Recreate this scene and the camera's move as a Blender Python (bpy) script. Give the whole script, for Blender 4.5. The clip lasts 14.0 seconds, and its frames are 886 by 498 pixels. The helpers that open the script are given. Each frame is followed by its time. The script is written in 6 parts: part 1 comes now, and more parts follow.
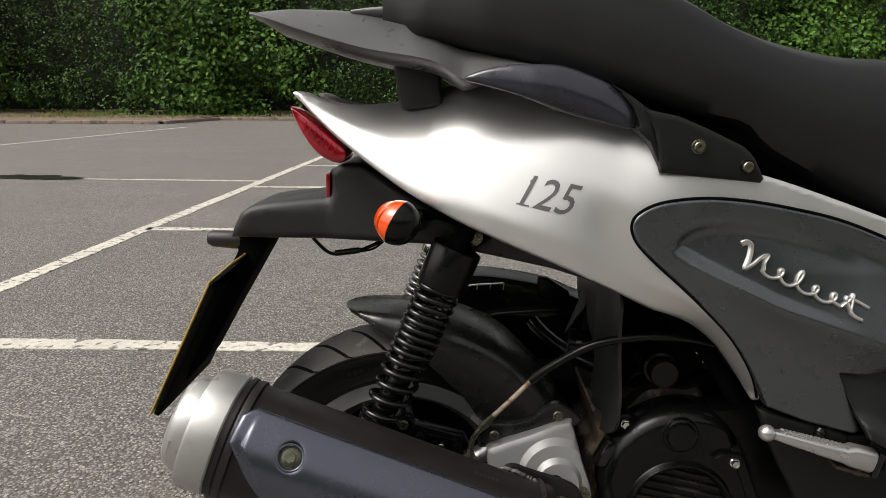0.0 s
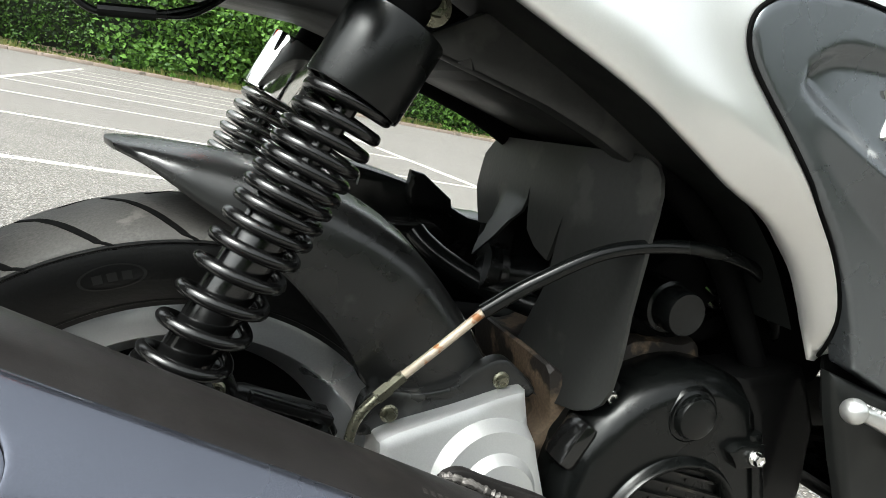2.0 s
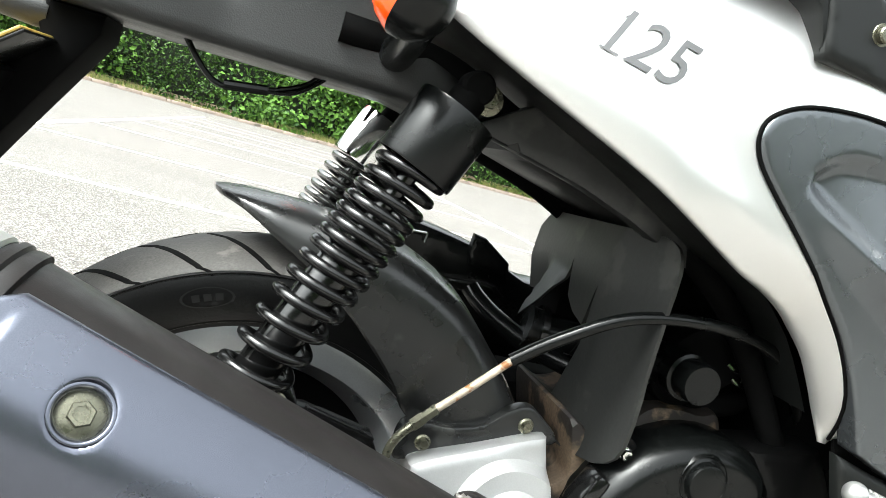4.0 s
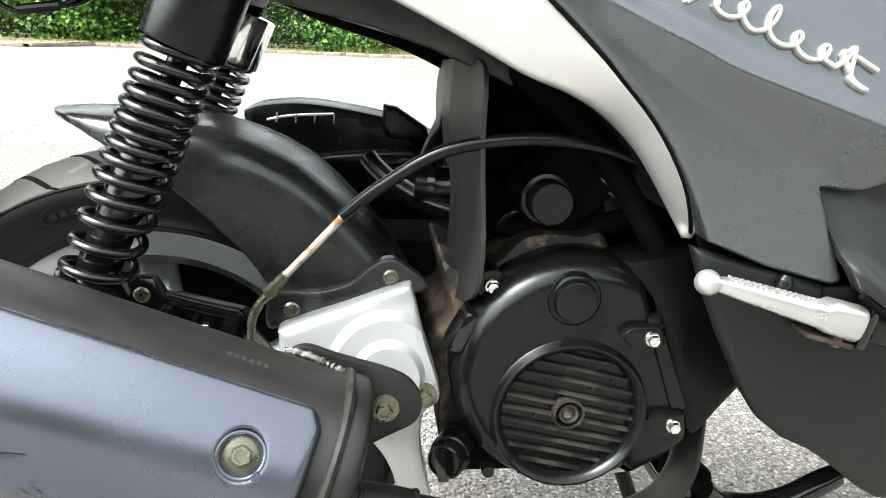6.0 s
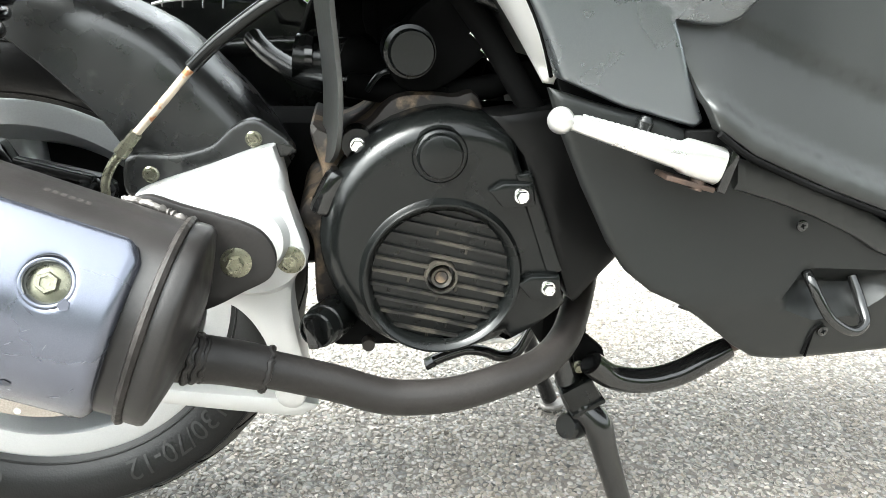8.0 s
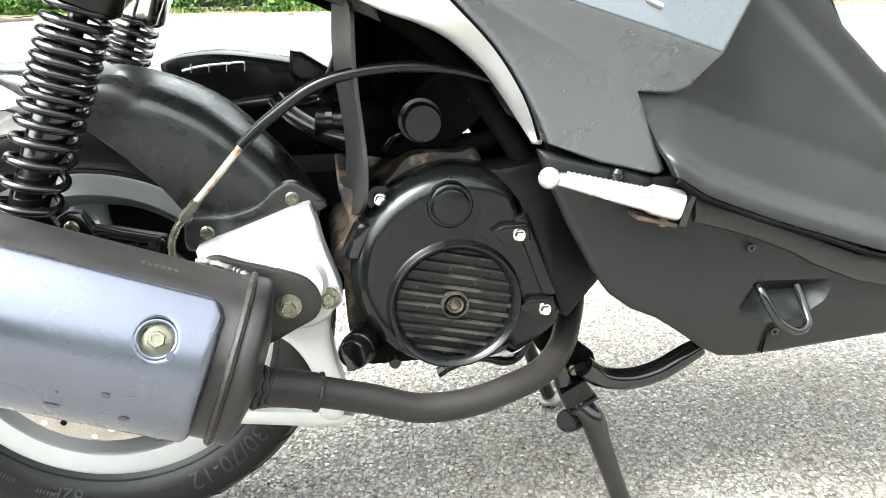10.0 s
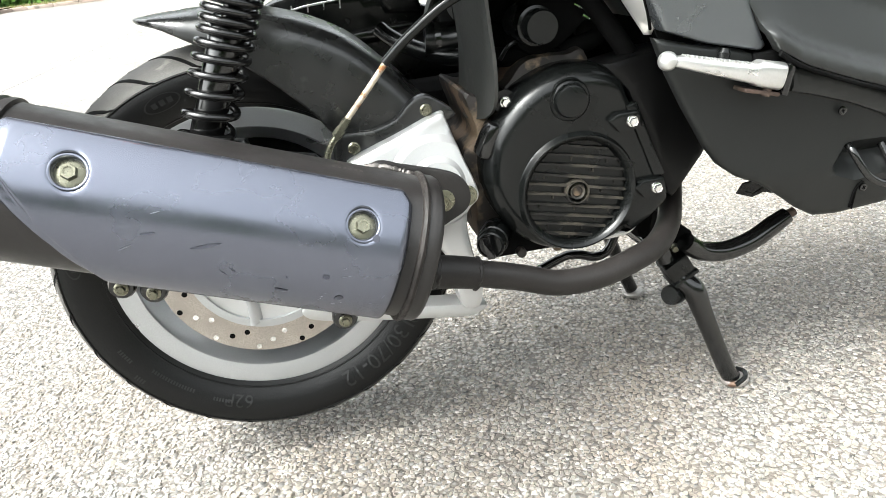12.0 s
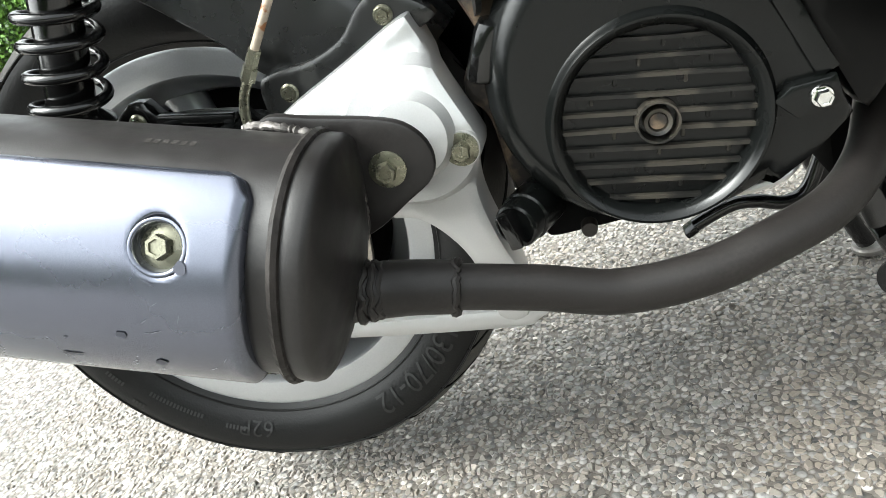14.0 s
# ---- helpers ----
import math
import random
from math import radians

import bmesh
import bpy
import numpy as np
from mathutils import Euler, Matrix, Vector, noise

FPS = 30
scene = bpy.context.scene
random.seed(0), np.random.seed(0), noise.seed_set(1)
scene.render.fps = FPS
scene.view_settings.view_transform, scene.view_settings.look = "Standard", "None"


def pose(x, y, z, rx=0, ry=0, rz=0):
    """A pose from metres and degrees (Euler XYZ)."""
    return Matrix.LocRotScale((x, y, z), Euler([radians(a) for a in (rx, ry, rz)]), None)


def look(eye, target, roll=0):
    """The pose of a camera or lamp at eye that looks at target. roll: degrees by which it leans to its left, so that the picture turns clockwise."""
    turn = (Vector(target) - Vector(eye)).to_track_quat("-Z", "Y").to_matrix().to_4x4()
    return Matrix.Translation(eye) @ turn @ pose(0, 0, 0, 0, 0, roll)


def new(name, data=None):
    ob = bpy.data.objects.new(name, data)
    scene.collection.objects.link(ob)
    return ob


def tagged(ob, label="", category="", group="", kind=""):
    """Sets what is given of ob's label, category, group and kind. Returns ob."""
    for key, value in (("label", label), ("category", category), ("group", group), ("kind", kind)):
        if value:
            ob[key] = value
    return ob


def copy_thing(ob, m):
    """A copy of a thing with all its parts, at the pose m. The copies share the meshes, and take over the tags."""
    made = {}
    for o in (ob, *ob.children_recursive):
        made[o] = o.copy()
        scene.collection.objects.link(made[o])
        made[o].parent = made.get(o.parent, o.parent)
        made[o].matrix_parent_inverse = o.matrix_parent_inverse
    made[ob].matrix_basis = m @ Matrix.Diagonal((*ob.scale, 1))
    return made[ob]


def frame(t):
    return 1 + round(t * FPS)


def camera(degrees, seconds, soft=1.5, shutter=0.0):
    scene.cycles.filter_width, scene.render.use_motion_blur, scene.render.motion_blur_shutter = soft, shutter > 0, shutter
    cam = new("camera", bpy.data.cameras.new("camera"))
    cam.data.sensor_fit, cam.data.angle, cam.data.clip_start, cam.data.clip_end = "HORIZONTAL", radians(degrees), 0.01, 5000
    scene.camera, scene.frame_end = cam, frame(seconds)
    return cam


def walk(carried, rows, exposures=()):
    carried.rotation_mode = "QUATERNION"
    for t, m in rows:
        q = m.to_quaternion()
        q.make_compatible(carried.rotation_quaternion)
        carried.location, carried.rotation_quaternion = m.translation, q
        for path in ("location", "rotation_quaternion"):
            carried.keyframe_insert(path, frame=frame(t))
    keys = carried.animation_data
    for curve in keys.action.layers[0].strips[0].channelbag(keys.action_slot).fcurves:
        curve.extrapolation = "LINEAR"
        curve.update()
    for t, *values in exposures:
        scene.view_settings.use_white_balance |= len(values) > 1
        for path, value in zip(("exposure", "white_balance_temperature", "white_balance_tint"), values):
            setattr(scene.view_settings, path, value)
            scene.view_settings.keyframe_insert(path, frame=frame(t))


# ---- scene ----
from mathutils.geometry import delaunay_2d_cdt as delaunay

cam = camera(63.2, 14.0, soft=0.6)
PATH = [
    (0, (0.0800, -0.9770, 0.845), (0.0230, 0.9810, 0.442), 0.2),
    (0.5, (0.0970, -0.8620, 0.749), (0.2120, 1.0980, 0.365), 1.8),
    (1, (0.0840, -0.7100, 0.688), (0.4150, 1.2250, 0.305), 4.8),
    (1.5, (-0.0080, -0.6060, 0.648), (0.5760, 1.2730, 0.290), 8.6),
    (2, (-0.0520, -0.5370, 0.619), (0.7160, 1.2760, 0.269), 11.3),
    (2.5, (-0.0600, -0.5390, 0.619), (0.7730, 1.2500, 0.294), 13.7),
    (3, (-0.0700, -0.5560, 0.614), (0.6570, 1.2940, 0.395), 15.7),
    (3.2, (-0.0760, -0.5680, 0.608), (0.6110, 1.3030, 0.450), 16.3),
    (5.3, (0.0940, -0.6760, 0.677), (0.2980, 1.2640, 0.238), 8.0),
    (5.5, (0.1230, -0.6750, 0.653), (0.3350, 1.2580, 0.188), 6.3),
    (6, (0.1840, -0.6680, 0.630), (0.4020, 1.2430, 0.083), 2.4),
    (6.5, (0.2250, -0.6740, 0.599), (0.4640, 1.2200, 0.002), 1.4),
    (7, (0.2700, -0.6740, 0.565), (0.5150, 1.2110, -0.055), 1.3),
    (7.5, (0.2880, -0.6810, 0.548), (0.5460, 1.1980, -0.086), 1.6),
    (7.7, (0.2850, -0.6840, 0.546), (0.5520, 1.1930, -0.091), 1.9),
    (9.8, (0.2650, -0.7370, 0.602), (0.5660, 1.1260, -0.061), -0.2),
    (10, (0.2430, -0.7790, 0.621), (0.5440, 1.0840, -0.040), -0.9),
    (10.5, (0.1230, -0.8790, 0.693), (0.4370, 0.9830, 0.033), -2.3),
    (11, (0.0800, -0.8820, 0.649), (0.4150, 0.9690, -0.031), -3.0),
    (11.5, (0.0620, -0.8750, 0.627), (0.4100, 0.9590, -0.092), -4.5),
    (12, (0.0930, -0.8570, 0.603), (0.3620, 0.9650, -0.178), -7.0),
    (12.5, (0.1840, -0.8640, 0.656), (0.3820, 0.9460, -0.171), -11.0),
    (13, (0.3130, -0.7110, 0.567), (0.1700, 1.1030, -0.265), -16.3),
    (13.2, (0.3150, -0.6400, 0.520), (0.1130, 1.1800, -0.284), -18.2),
    (13.5, (0.3290, -0.5740, 0.486), (-0.1000, 1.2080, -0.314), -20.7),
    (14, (0.3320, -0.5690, 0.488), (-0.1860, 1.1800, -0.333), -20.8),
]
EXPOSURES = [
    (0.0, 0.03, 6800, 10), (0.5, 0.0, 6700, 9), (1.0, 0.42, 6450, 6), (1.5, 1.0, 6400, 4), (2.0, 1.42, 6350, 3), (3.2, 2.02, 6300, 3), (5.3, 1.97, 6300, 3), (6.0, 2.2, 6300, 3), (7.5, 2.93, 6300, 3),
    (9.8, 2.96, 6300, 3), (10.5, 2.93, 6300, 3), (12.0, 2.3, 6350, 5), (13.0, 2.15, 6350, 4), (14.0, 2.1, 6300, 3)]
walk(cam, [(t, look(eye, target, roll)) for t, eye, target, roll in PATH], EXPOSURES)

# ---- daylight: bright overcast sky with a soft, veiled sun towards the tail of the scooter ----
SUN_ELEV, SUN_TURN = 54.0, 250.0
world = bpy.data.worlds.new("sky")
scene.world = world
world.use_nodes = True
wn, wl = world.node_tree.nodes, world.node_tree.links
sky = wn.new("ShaderNodeTexSky")
sky.sky_type, sky.sun_disc = "NISHITA", False
sky.sun_elevation, sky.sun_rotation = radians(SUN_ELEV), radians(SUN_TURN)
sky.air_density, sky.dust_density, sky.ozone_density = 1.0, 7.0, 1.0
soften = wn.new("ShaderNodeHueSaturation")
soften.inputs["Saturation"].default_value = 0.12
wl.new(sky.outputs[0], soften.inputs["Color"])
wl.new(soften.outputs[0], wn["Background"].inputs["Color"])
wn["Background"].inputs["Strength"].default_value = 0.182
sun = new("sun", bpy.data.lights.new("sun", "SUN"))
sun.data.energy, sun.data.angle, sun.data.color = 1.2, radians(28), (1.0, 0.97, 0.92)
sun_way = Vector((math.sin(radians(SUN_TURN)) * math.cos(radians(SUN_ELEV)), math.cos(radians(SUN_TURN)) * math.cos(radians(SUN_ELEV)), math.sin(radians(SUN_ELEV))))
sun.matrix_world = look(sun_way * 50, (0, 0, 0))

# ---- materials ----


def material(name, color, rough=0.5, metal=0.0, spec=0.5, coat=0.0, vary=0.15, vary_scale=6.0, grain=0.0, grain_scale=400.0, bump=0.0, bump_scale=300.0, wear=None, wear_scale=18.0, wear_at=0.62, rough_vary=0.0):
    """A surface with its colour varied at two scales, a fine relief and, if asked for, worn or stained patches of another colour."""
    m = bpy.data.materials.new(name)
    m.use_nodes = True
    n, l = m.node_tree.nodes, m.node_tree.links
    b = n["Principled BSDF"]
    b.inputs["Roughness"].default_value, b.inputs["Metallic"].default_value = rough, metal
    b.inputs["Specular IOR Level"].default_value, b.inputs["Coat Weight"].default_value = spec, coat
    b.inputs["Coat Roughness"].default_value = 0.08
    at = n.new("ShaderNodeNewGeometry").outputs["Position"]

    def cloud(scale, detail=4.0):
        t = n.new("ShaderNodeTexNoise")
        t.inputs["Scale"].default_value, t.inputs["Detail"].default_value = scale, detail
        l.new(at, t.inputs["Vector"])
        return t.outputs["Fac"]

    def mix(kind, fac, a, c):
        x = n.new("ShaderNodeMix")
        x.data_type, x.blend_type = "RGBA", kind
        for value, socket in ((fac, x.inputs[0]), (a, x.inputs[6]), (c, x.inputs[7])):
            if isinstance(value, bpy.types.NodeSocket):
                l.new(value, socket)
            else:
                socket.default_value = value if isinstance(value, float) else (*value, 1.0)
        return x.outputs[2]

    def ramp(fac, lo, hi, a=0.0, c=1.0):
        x = n.new("ShaderNodeMapRange")
        x.inputs[1].default_value, x.inputs[2].default_value, x.inputs[3].default_value, x.inputs[4].default_value = lo, hi, a, c
        l.new(fac, x.inputs[0])
        return x.outputs[0]

    col = mix("MIX", ramp(cloud(vary_scale), 0.3, 0.7), tuple(c * (1 - vary) for c in color), tuple(min(1.0, c * (1 + vary)) for c in color))
    if grain:
        col = mix("MIX", ramp(cloud(grain_scale, 2.0), 0.35, 0.65), tuple(c * (1 - grain) for c in color), col)
    if wear:
        col = mix("MIX", ramp(cloud(wear_scale, 8.0), wear_at, wear_at + 0.06), col, wear)
    l.new(col, b.inputs["Base Color"])
    if rough_vary:
        l.new(ramp(cloud(vary_scale * 3, 6.0), 0.3, 0.7, max(0.03, rough - rough_vary), min(1.0, rough + rough_vary)), b.inputs["Roughness"])
    if bump:
        bn = n.new("ShaderNodeBump")
        bn.inputs["Strength"].default_value, bn.inputs["Distance"].default_value = bump, 0.001
        l.new(cloud(bump_scale, 3.0), bn.inputs["Height"])
        l.new(bn.outputs[0], b.inputs["Normal"])
    return m


SILVER = material("silver_paint", (0.86, 0.855, 0.84), 0.37, 0.90, coat=0.06, vary=0.03, grain=0.06, grain_scale=1800, rough_vary=0.03)
GUNMETAL = material("dark_grey_paint", (0.140, 0.150, 0.158), 0.27, 0.85, coat=0.04, vary=0.06, grain=0.08, grain_scale=1500, rough_vary=0.05)
MUDGUARD = material("dusty_black_mudguard_plastic", (0.0105, 0.0107, 0.0105), 0.29, spec=0.55, vary=0.2, vary_scale=11, bump=0.05, bump_scale=1100, rough_vary=0.08, wear=(0.032, 0.032, 0.030), wear_scale=30, wear_at=0.66)
RAIL = material("grey_moulded_plastic", (0.075, 0.076, 0.075), 0.33, spec=0.6, vary=0.15, vary_scale=9, bump=0.25, bump_scale=900, rough_vary=0.08)
PLASTIC = material("black_moulded_plastic", (0.014, 0.0145, 0.0145), 0.46, spec=0.4, vary=0.15, vary_scale=9, bump=0.25, bump_scale=900, rough_vary=0.08)
GREY_PLASTIC = material("grey_black_plastic", (0.0072, 0.0078, 0.0075), 0.42, spec=0.28, vary=0.12, vary_scale=7, bump=0.05, bump_scale=1100, rough_vary=0.08)
GLOSS = material("black_enamel", (0.004, 0.004, 0.004), 0.17, vary=0.2, coat=0.2, rough_vary=0.05)
SKIRT = material("grey_satin_skirt_plastic", (0.0125, 0.0133, 0.0128), 0.42, spec=0.38, vary=0.12, vary_scale=7, bump=0.05, bump_scale=1100, rough_vary=0.08)
SATIN = material("black_satin_plastic", (0.0030, 0.0034, 0.0033), 0.25, spec=0.30, vary=0.15, bump=0.04, bump_scale=900, rough_vary=0.07)
# near-black: shade of recesses put into the colour; also used for plain black parts
SHADE_BLACK = material("recess_shade_and_black_parts", (0.003, 0.003, 0.003), 0.8, spec=0.04, vary=0.4, vary_scale=25)
RUBBER = material("tyre_wall_rubber", (0.005, 0.005, 0.005), 0.36, spec=0.2, vary=0.25, vary_scale=14, grain=0.2, grain_scale=500, bump=0.2, bump_scale=420, wear=(0.03, 0.028, 0.025), wear_scale=60, wear_at=0.70)
TREAD = material("dusty_tread_rubber", (0.048, 0.045, 0.041), 0.7, vary=0.3, vary_scale=22, grain=0.25, grain_scale=500, bump=0.35, bump_scale=420, wear=(0.09, 0.085, 0.075), wear_scale=45, wear_at=0.62)
FLAP = material("grey_rubber_sheet", (0.018, 0.0185, 0.0175), 0.46, vary=0.3, vary_scale=16, grain=0.15, grain_scale=300, bump=0.15, bump_scale=200, wear=(0.034, 0.034, 0.031), wear_scale=24, wear_at=0.60)
ALLOY = material("cast_alloy", (0.47, 0.47, 0.468), 0.44, 0.65, vary=0.03, grain=0.05, grain_scale=900, bump=0.05, bump_scale=600, rough_vary=0.05)
RIM = material("rim_silver", (0.42, 0.43, 0.44), 0.32, 0.8, vary=0.05, grain=0.06, grain_scale=700, rough_vary=0.06)
CHROME = material("chrome", (0.85, 0.85, 0.83), 0.10, 1.0, vary=0.05, rough_vary=0.04)
BADGE = material("satin_chrome", (0.70, 0.69, 0.66), 0.28, 0.9, vary=0.04)
PEG = material("bare_alloy", (0.60, 0.595, 0.585), 0.30, 0.85, vary=0.04, grain=0.05, rough_vary=0.06)
ZINC = material("passivated_zinc", (0.20, 0.195, 0.145), 0.30, 0.85, vary=0.2, vary_scale=60, grain=0.2, grain_scale=900, rough_vary=0.1)
RUST = material("rusty_cable_sleeve", (0.44, 0.37, 0.29), 0.5, 0.3, vary=0.25, vary_scale=70, wear=(0.28, 0.12, 0.045), wear_scale=90, wear_at=0.56)
CRANK = material("oily_cast_iron", (0.13, 0.092, 0.06), 0.6, 0.2, vary=0.35, vary_scale=30, grain=0.3, bump=0.4, bump_scale=250, wear=(0.014, 0.011, 0.009), wear_scale=24, wear_at=0.44)
SHIELD = material("blue_grey_anodised_shield", (0.142, 0.151, 0.186), 0.25, 0.88, vary=0.06, vary_scale=5, grain=0.14, grain_scale=1600, rough_vary=0.06)
MUFFLER = material("heatproof_black_paint", (0.0119, 0.0106, 0.0102), 0.42, spec=0.35, vary=0.25, vary_scale=18, grain=0.2, bump=0.08, bump_scale=900, rough_vary=0.08)
PIPE = material("dark_steel_pipe", (0.0125, 0.0108, 0.0100), 0.48, 0.0, spec=0.27, vary=0.25, vary_scale=24, grain=0.2, bump=0.10, bump_scale=700, rough_vary=0.08)
WELD = material("welded_steel", (0.10, 0.092, 0.086), 0.5, 0.5, vary=0.4, vary_scale=60, bump=0.8, bump_scale=220)
DARK_RUST = material("dark_rust", (0.036, 0.021, 0.014), 0.7, vary=0.4, vary_scale=120)
DISC = material("brake_disc_steel", (0.38, 0.345, 0.31), 0.35, 0.8, vary=0.2, vary_scale=40, grain=0.2, grain_scale=600)
AMBER = material("amber_lens", (0.75, 0.075, 0.006), 0.15, vary=0.1, coat=0.6)
RED = material("red_lens", (0.30, 0.004, 0.014), 0.08, vary=0.25, vary_scale=40, coat=0.8)
YELLOW = material("yellow_plate_edge", (0.42, 0.29, 0.07), 0.4, vary=0.08)
SEAT = material("black_vinyl", (0.0095, 0.0095, 0.010), 0.46, spec=0.36, vary=0.12, bump=0.12, bump_scale=700, rough_vary=0.05)
LETTER = material("dark_decal", (0.16, 0.16, 0.16), 0.35, 0.7, vary=0.1)
# far spring: a paler grey metal than the near one
STEEL_SPRING = material("grey_metal_spring", (0.20, 0.20, 0.195), 0.25, 0.85, vary=0.1, rough_vary=0.05)
WORN_STEEL = material("worn_pale_steel", (0.24, 0.225, 0.21), 0.5, 0.5, vary=0.25, vary_scale=60, grain=0.2, wear=(0.10, 0.06, 0.04), wear_scale=60, wear_at=0.6)
SPRING = material("black_spring_paint", (0.0040, 0.0040, 0.0040), 0.20, spec=0.5, vary=0.2, vary_scale=20, rough_vary=0.06)
SCRATCH = material("scuffed_paint", (0.055, 0.058, 0.075), 0.5, 0.4, vary=0.3)

# ---- shapes ----


def join(*geos):
    """One geometry out of several, each a pair of points and faces."""
    V, F, k = [], [], 0
    for v, f in geos:
        V.append(np.asarray(v, float))
        F += [tuple(i + k for i in a) for a in f]
        k += len(v)
    return np.vstack(V), F


def moved(geo, m):
    v = np.asarray(geo[0], float)
    m = np.array(m)
    return v @ m[:3, :3].T + m[:3, 3], geo[1]


def aim(way, up=(0, 0, 1)):
    """A turn that takes the z axis to the way given."""
    w = Vector(way).normalized()
    return w.to_track_quat("Z", "Y").to_matrix().to_4x4()


def mesh_of(name, geo, mat, sharp=35):
    me = bpy.data.meshes.new(name)
    me.from_pydata([tuple(p) for p in geo[0]], [], geo[1])
    me.materials.append(mat)
    me.polygons.foreach_set("use_smooth", [True] * len(me.polygons))
    me.update()
    me.set_sharp_from_angle(angle=radians(sharp))
    return me


def part(name, geo, mat, parent, label="", sharp=35, m=None):
    """One mesh object under a thing or a part; geo may be a mesh that is shared."""
    me = geo if isinstance(geo, bpy.types.Mesh) else mesh_of(name, geo, mat, sharp)
    ob = new(name, me)
    ob.parent = parent
    if m is not None:
        ob.matrix_basis = m
    return tagged(ob, label)


def curve(points, per=6, closed=False):
    """A smooth line through the points (Catmull-Rom)."""
    p = np.asarray(points, float)
    n = len(p)
    out = []
    for i in range(n if closed else n - 1):
        a, b, c, d = (p[(i + k) % n] if closed else p[min(max(i + k, 0), n - 1)] for k in (-1, 0, 1, 2))
        for t in np.linspace(0, 1, per, endpoint=False):
            out.append(0.5 * (2 * b + (c - a) * t + (2 * a - 5 * b + 4 * c - d) * t * t + (3 * b - a - 3 * c + d) * t ** 3))
    if not closed:
        out.append(p[-1])
    return np.array(out)


def loft(rings, closed=True, ends=True):
    """A skin over rings of points that have the same number each."""
    k, n = len(rings), len(rings[0])
    V = np.vstack([np.asarray(r, float) for r in rings])
    F = []
    for i in range(k - 1):
        for j in range(n if closed else n - 1):
            a, b = i * n + j, i * n + (j + 1) % n
            F.append((a, b, b + n, a + n))
    if ends and closed:
        F += [tuple(range(n - 1, -1, -1)), tuple(range((k - 1) * n, k * n))]
    return V, F


def tube(points, radius, seg=16, per=6, smooth=True, flat=1.0):
    """A round bar along a line; radius: one, or one for each point."""
    p = curve(points, per) if smooth else np.asarray(points, float)
    r = np.full(len(p), radius) if np.isscalar(radius) else np.interp(np.linspace(0, 1, len(p)), np.linspace(0, 1, len(radius)), radius)
    tan = np.gradient(p, axis=0)
    tan /= np.linalg.norm(tan, axis=1)[:, None]
    side = np.cross(tan[0], (0.31, 0.87, 0.38))
    side /= np.linalg.norm(side)
    rings = []
    for i in range(len(p)):
        side = side - tan[i] * side.dot(tan[i])
        side /= np.linalg.norm(side)
        up = np.cross(tan[i], side)
        a = np.linspace(0, 2 * math.pi, seg, endpoint=False)
        rings.append(p[i] + r[i] * (np.cos(a)[:, None] * side + flat * np.sin(a)[:, None] * up))
    return loft(rings)


def lathe(profile, seg=40, m=None, ends=True):
    """A turned body round the z axis: profile of (radius, height)."""
    a = np.linspace(0, 2 * math.pi, seg, endpoint=False)
    g = loft([np.c_[r * np.cos(a), r * np.sin(a), np.full(seg, h)] for r, h in profile], True, ends)
    return g if m is None else moved(g, m)


def block(size, bevel=0.003, m=None):
    """A box with rounded edges, its middle at the origin."""
    x, y, z = (s / 2 for s in size)
    b = min(bevel, x * 0.9, y * 0.9, z * 0.9)
    ring = []
    for cx, cy, a0 in ((x - b, y - b, 0), (-x + b, y - b, 90), (-x + b, -y + b, 180), (x - b, -y + b, 270)):
        for a in (0, 45, 90):
            ring.append((cx, cy, math.cos(radians(a0 + a)), math.sin(radians(a0 + a))))
    rings = [[(cx + c * k, cy + s * k, h) for cx, cy, c, s in ring] for k, h in ((b * 0.2, -z), (b * 0.8, -z + b * 0.3), (b, -z + b), (b, z - b), (b * 0.8, z - b * 0.3), (b * 0.2, z))]
    g = loft(rings)
    return g if m is None else moved(g, m)


def inside(px, pz, poly):
    x1, z1 = poly[:, 0], poly[:, 1]
    x2, z2 = np.roll(x1, -1), np.roll(z1, -1)
    hit = ((z1 > pz[:, None]) != (z2 > pz[:, None])) & (px[:, None] < (x2 - x1) * (pz[:, None] - z1) / (z2 - z1 + 1e-12) + x1)
    return hit.sum(1) % 2 == 1


def edge_way(px, pz, poly):
    """How far points are from a polygon's line."""
    a, d = poly, np.roll(poly, -1, 0) - poly
    q = np.c_[px, pz][:, None, :] - a
    t = np.clip((q * d).sum(2) / ((d * d).sum(1) + 1e-12), 0, 1)
    return np.linalg.norm(q - t[..., None] * d, axis=2).min(1)


def even(points, step):
    """A closed line with points no further apart than step."""
    out = []
    for a, b in zip(points, np.roll(points, -1, 0)):
        k = max(1, int(math.ceil(np.linalg.norm(b - a) / step)))
        out += [a + (b - a) * i / k for i in range(k)]
    return np.array(out)


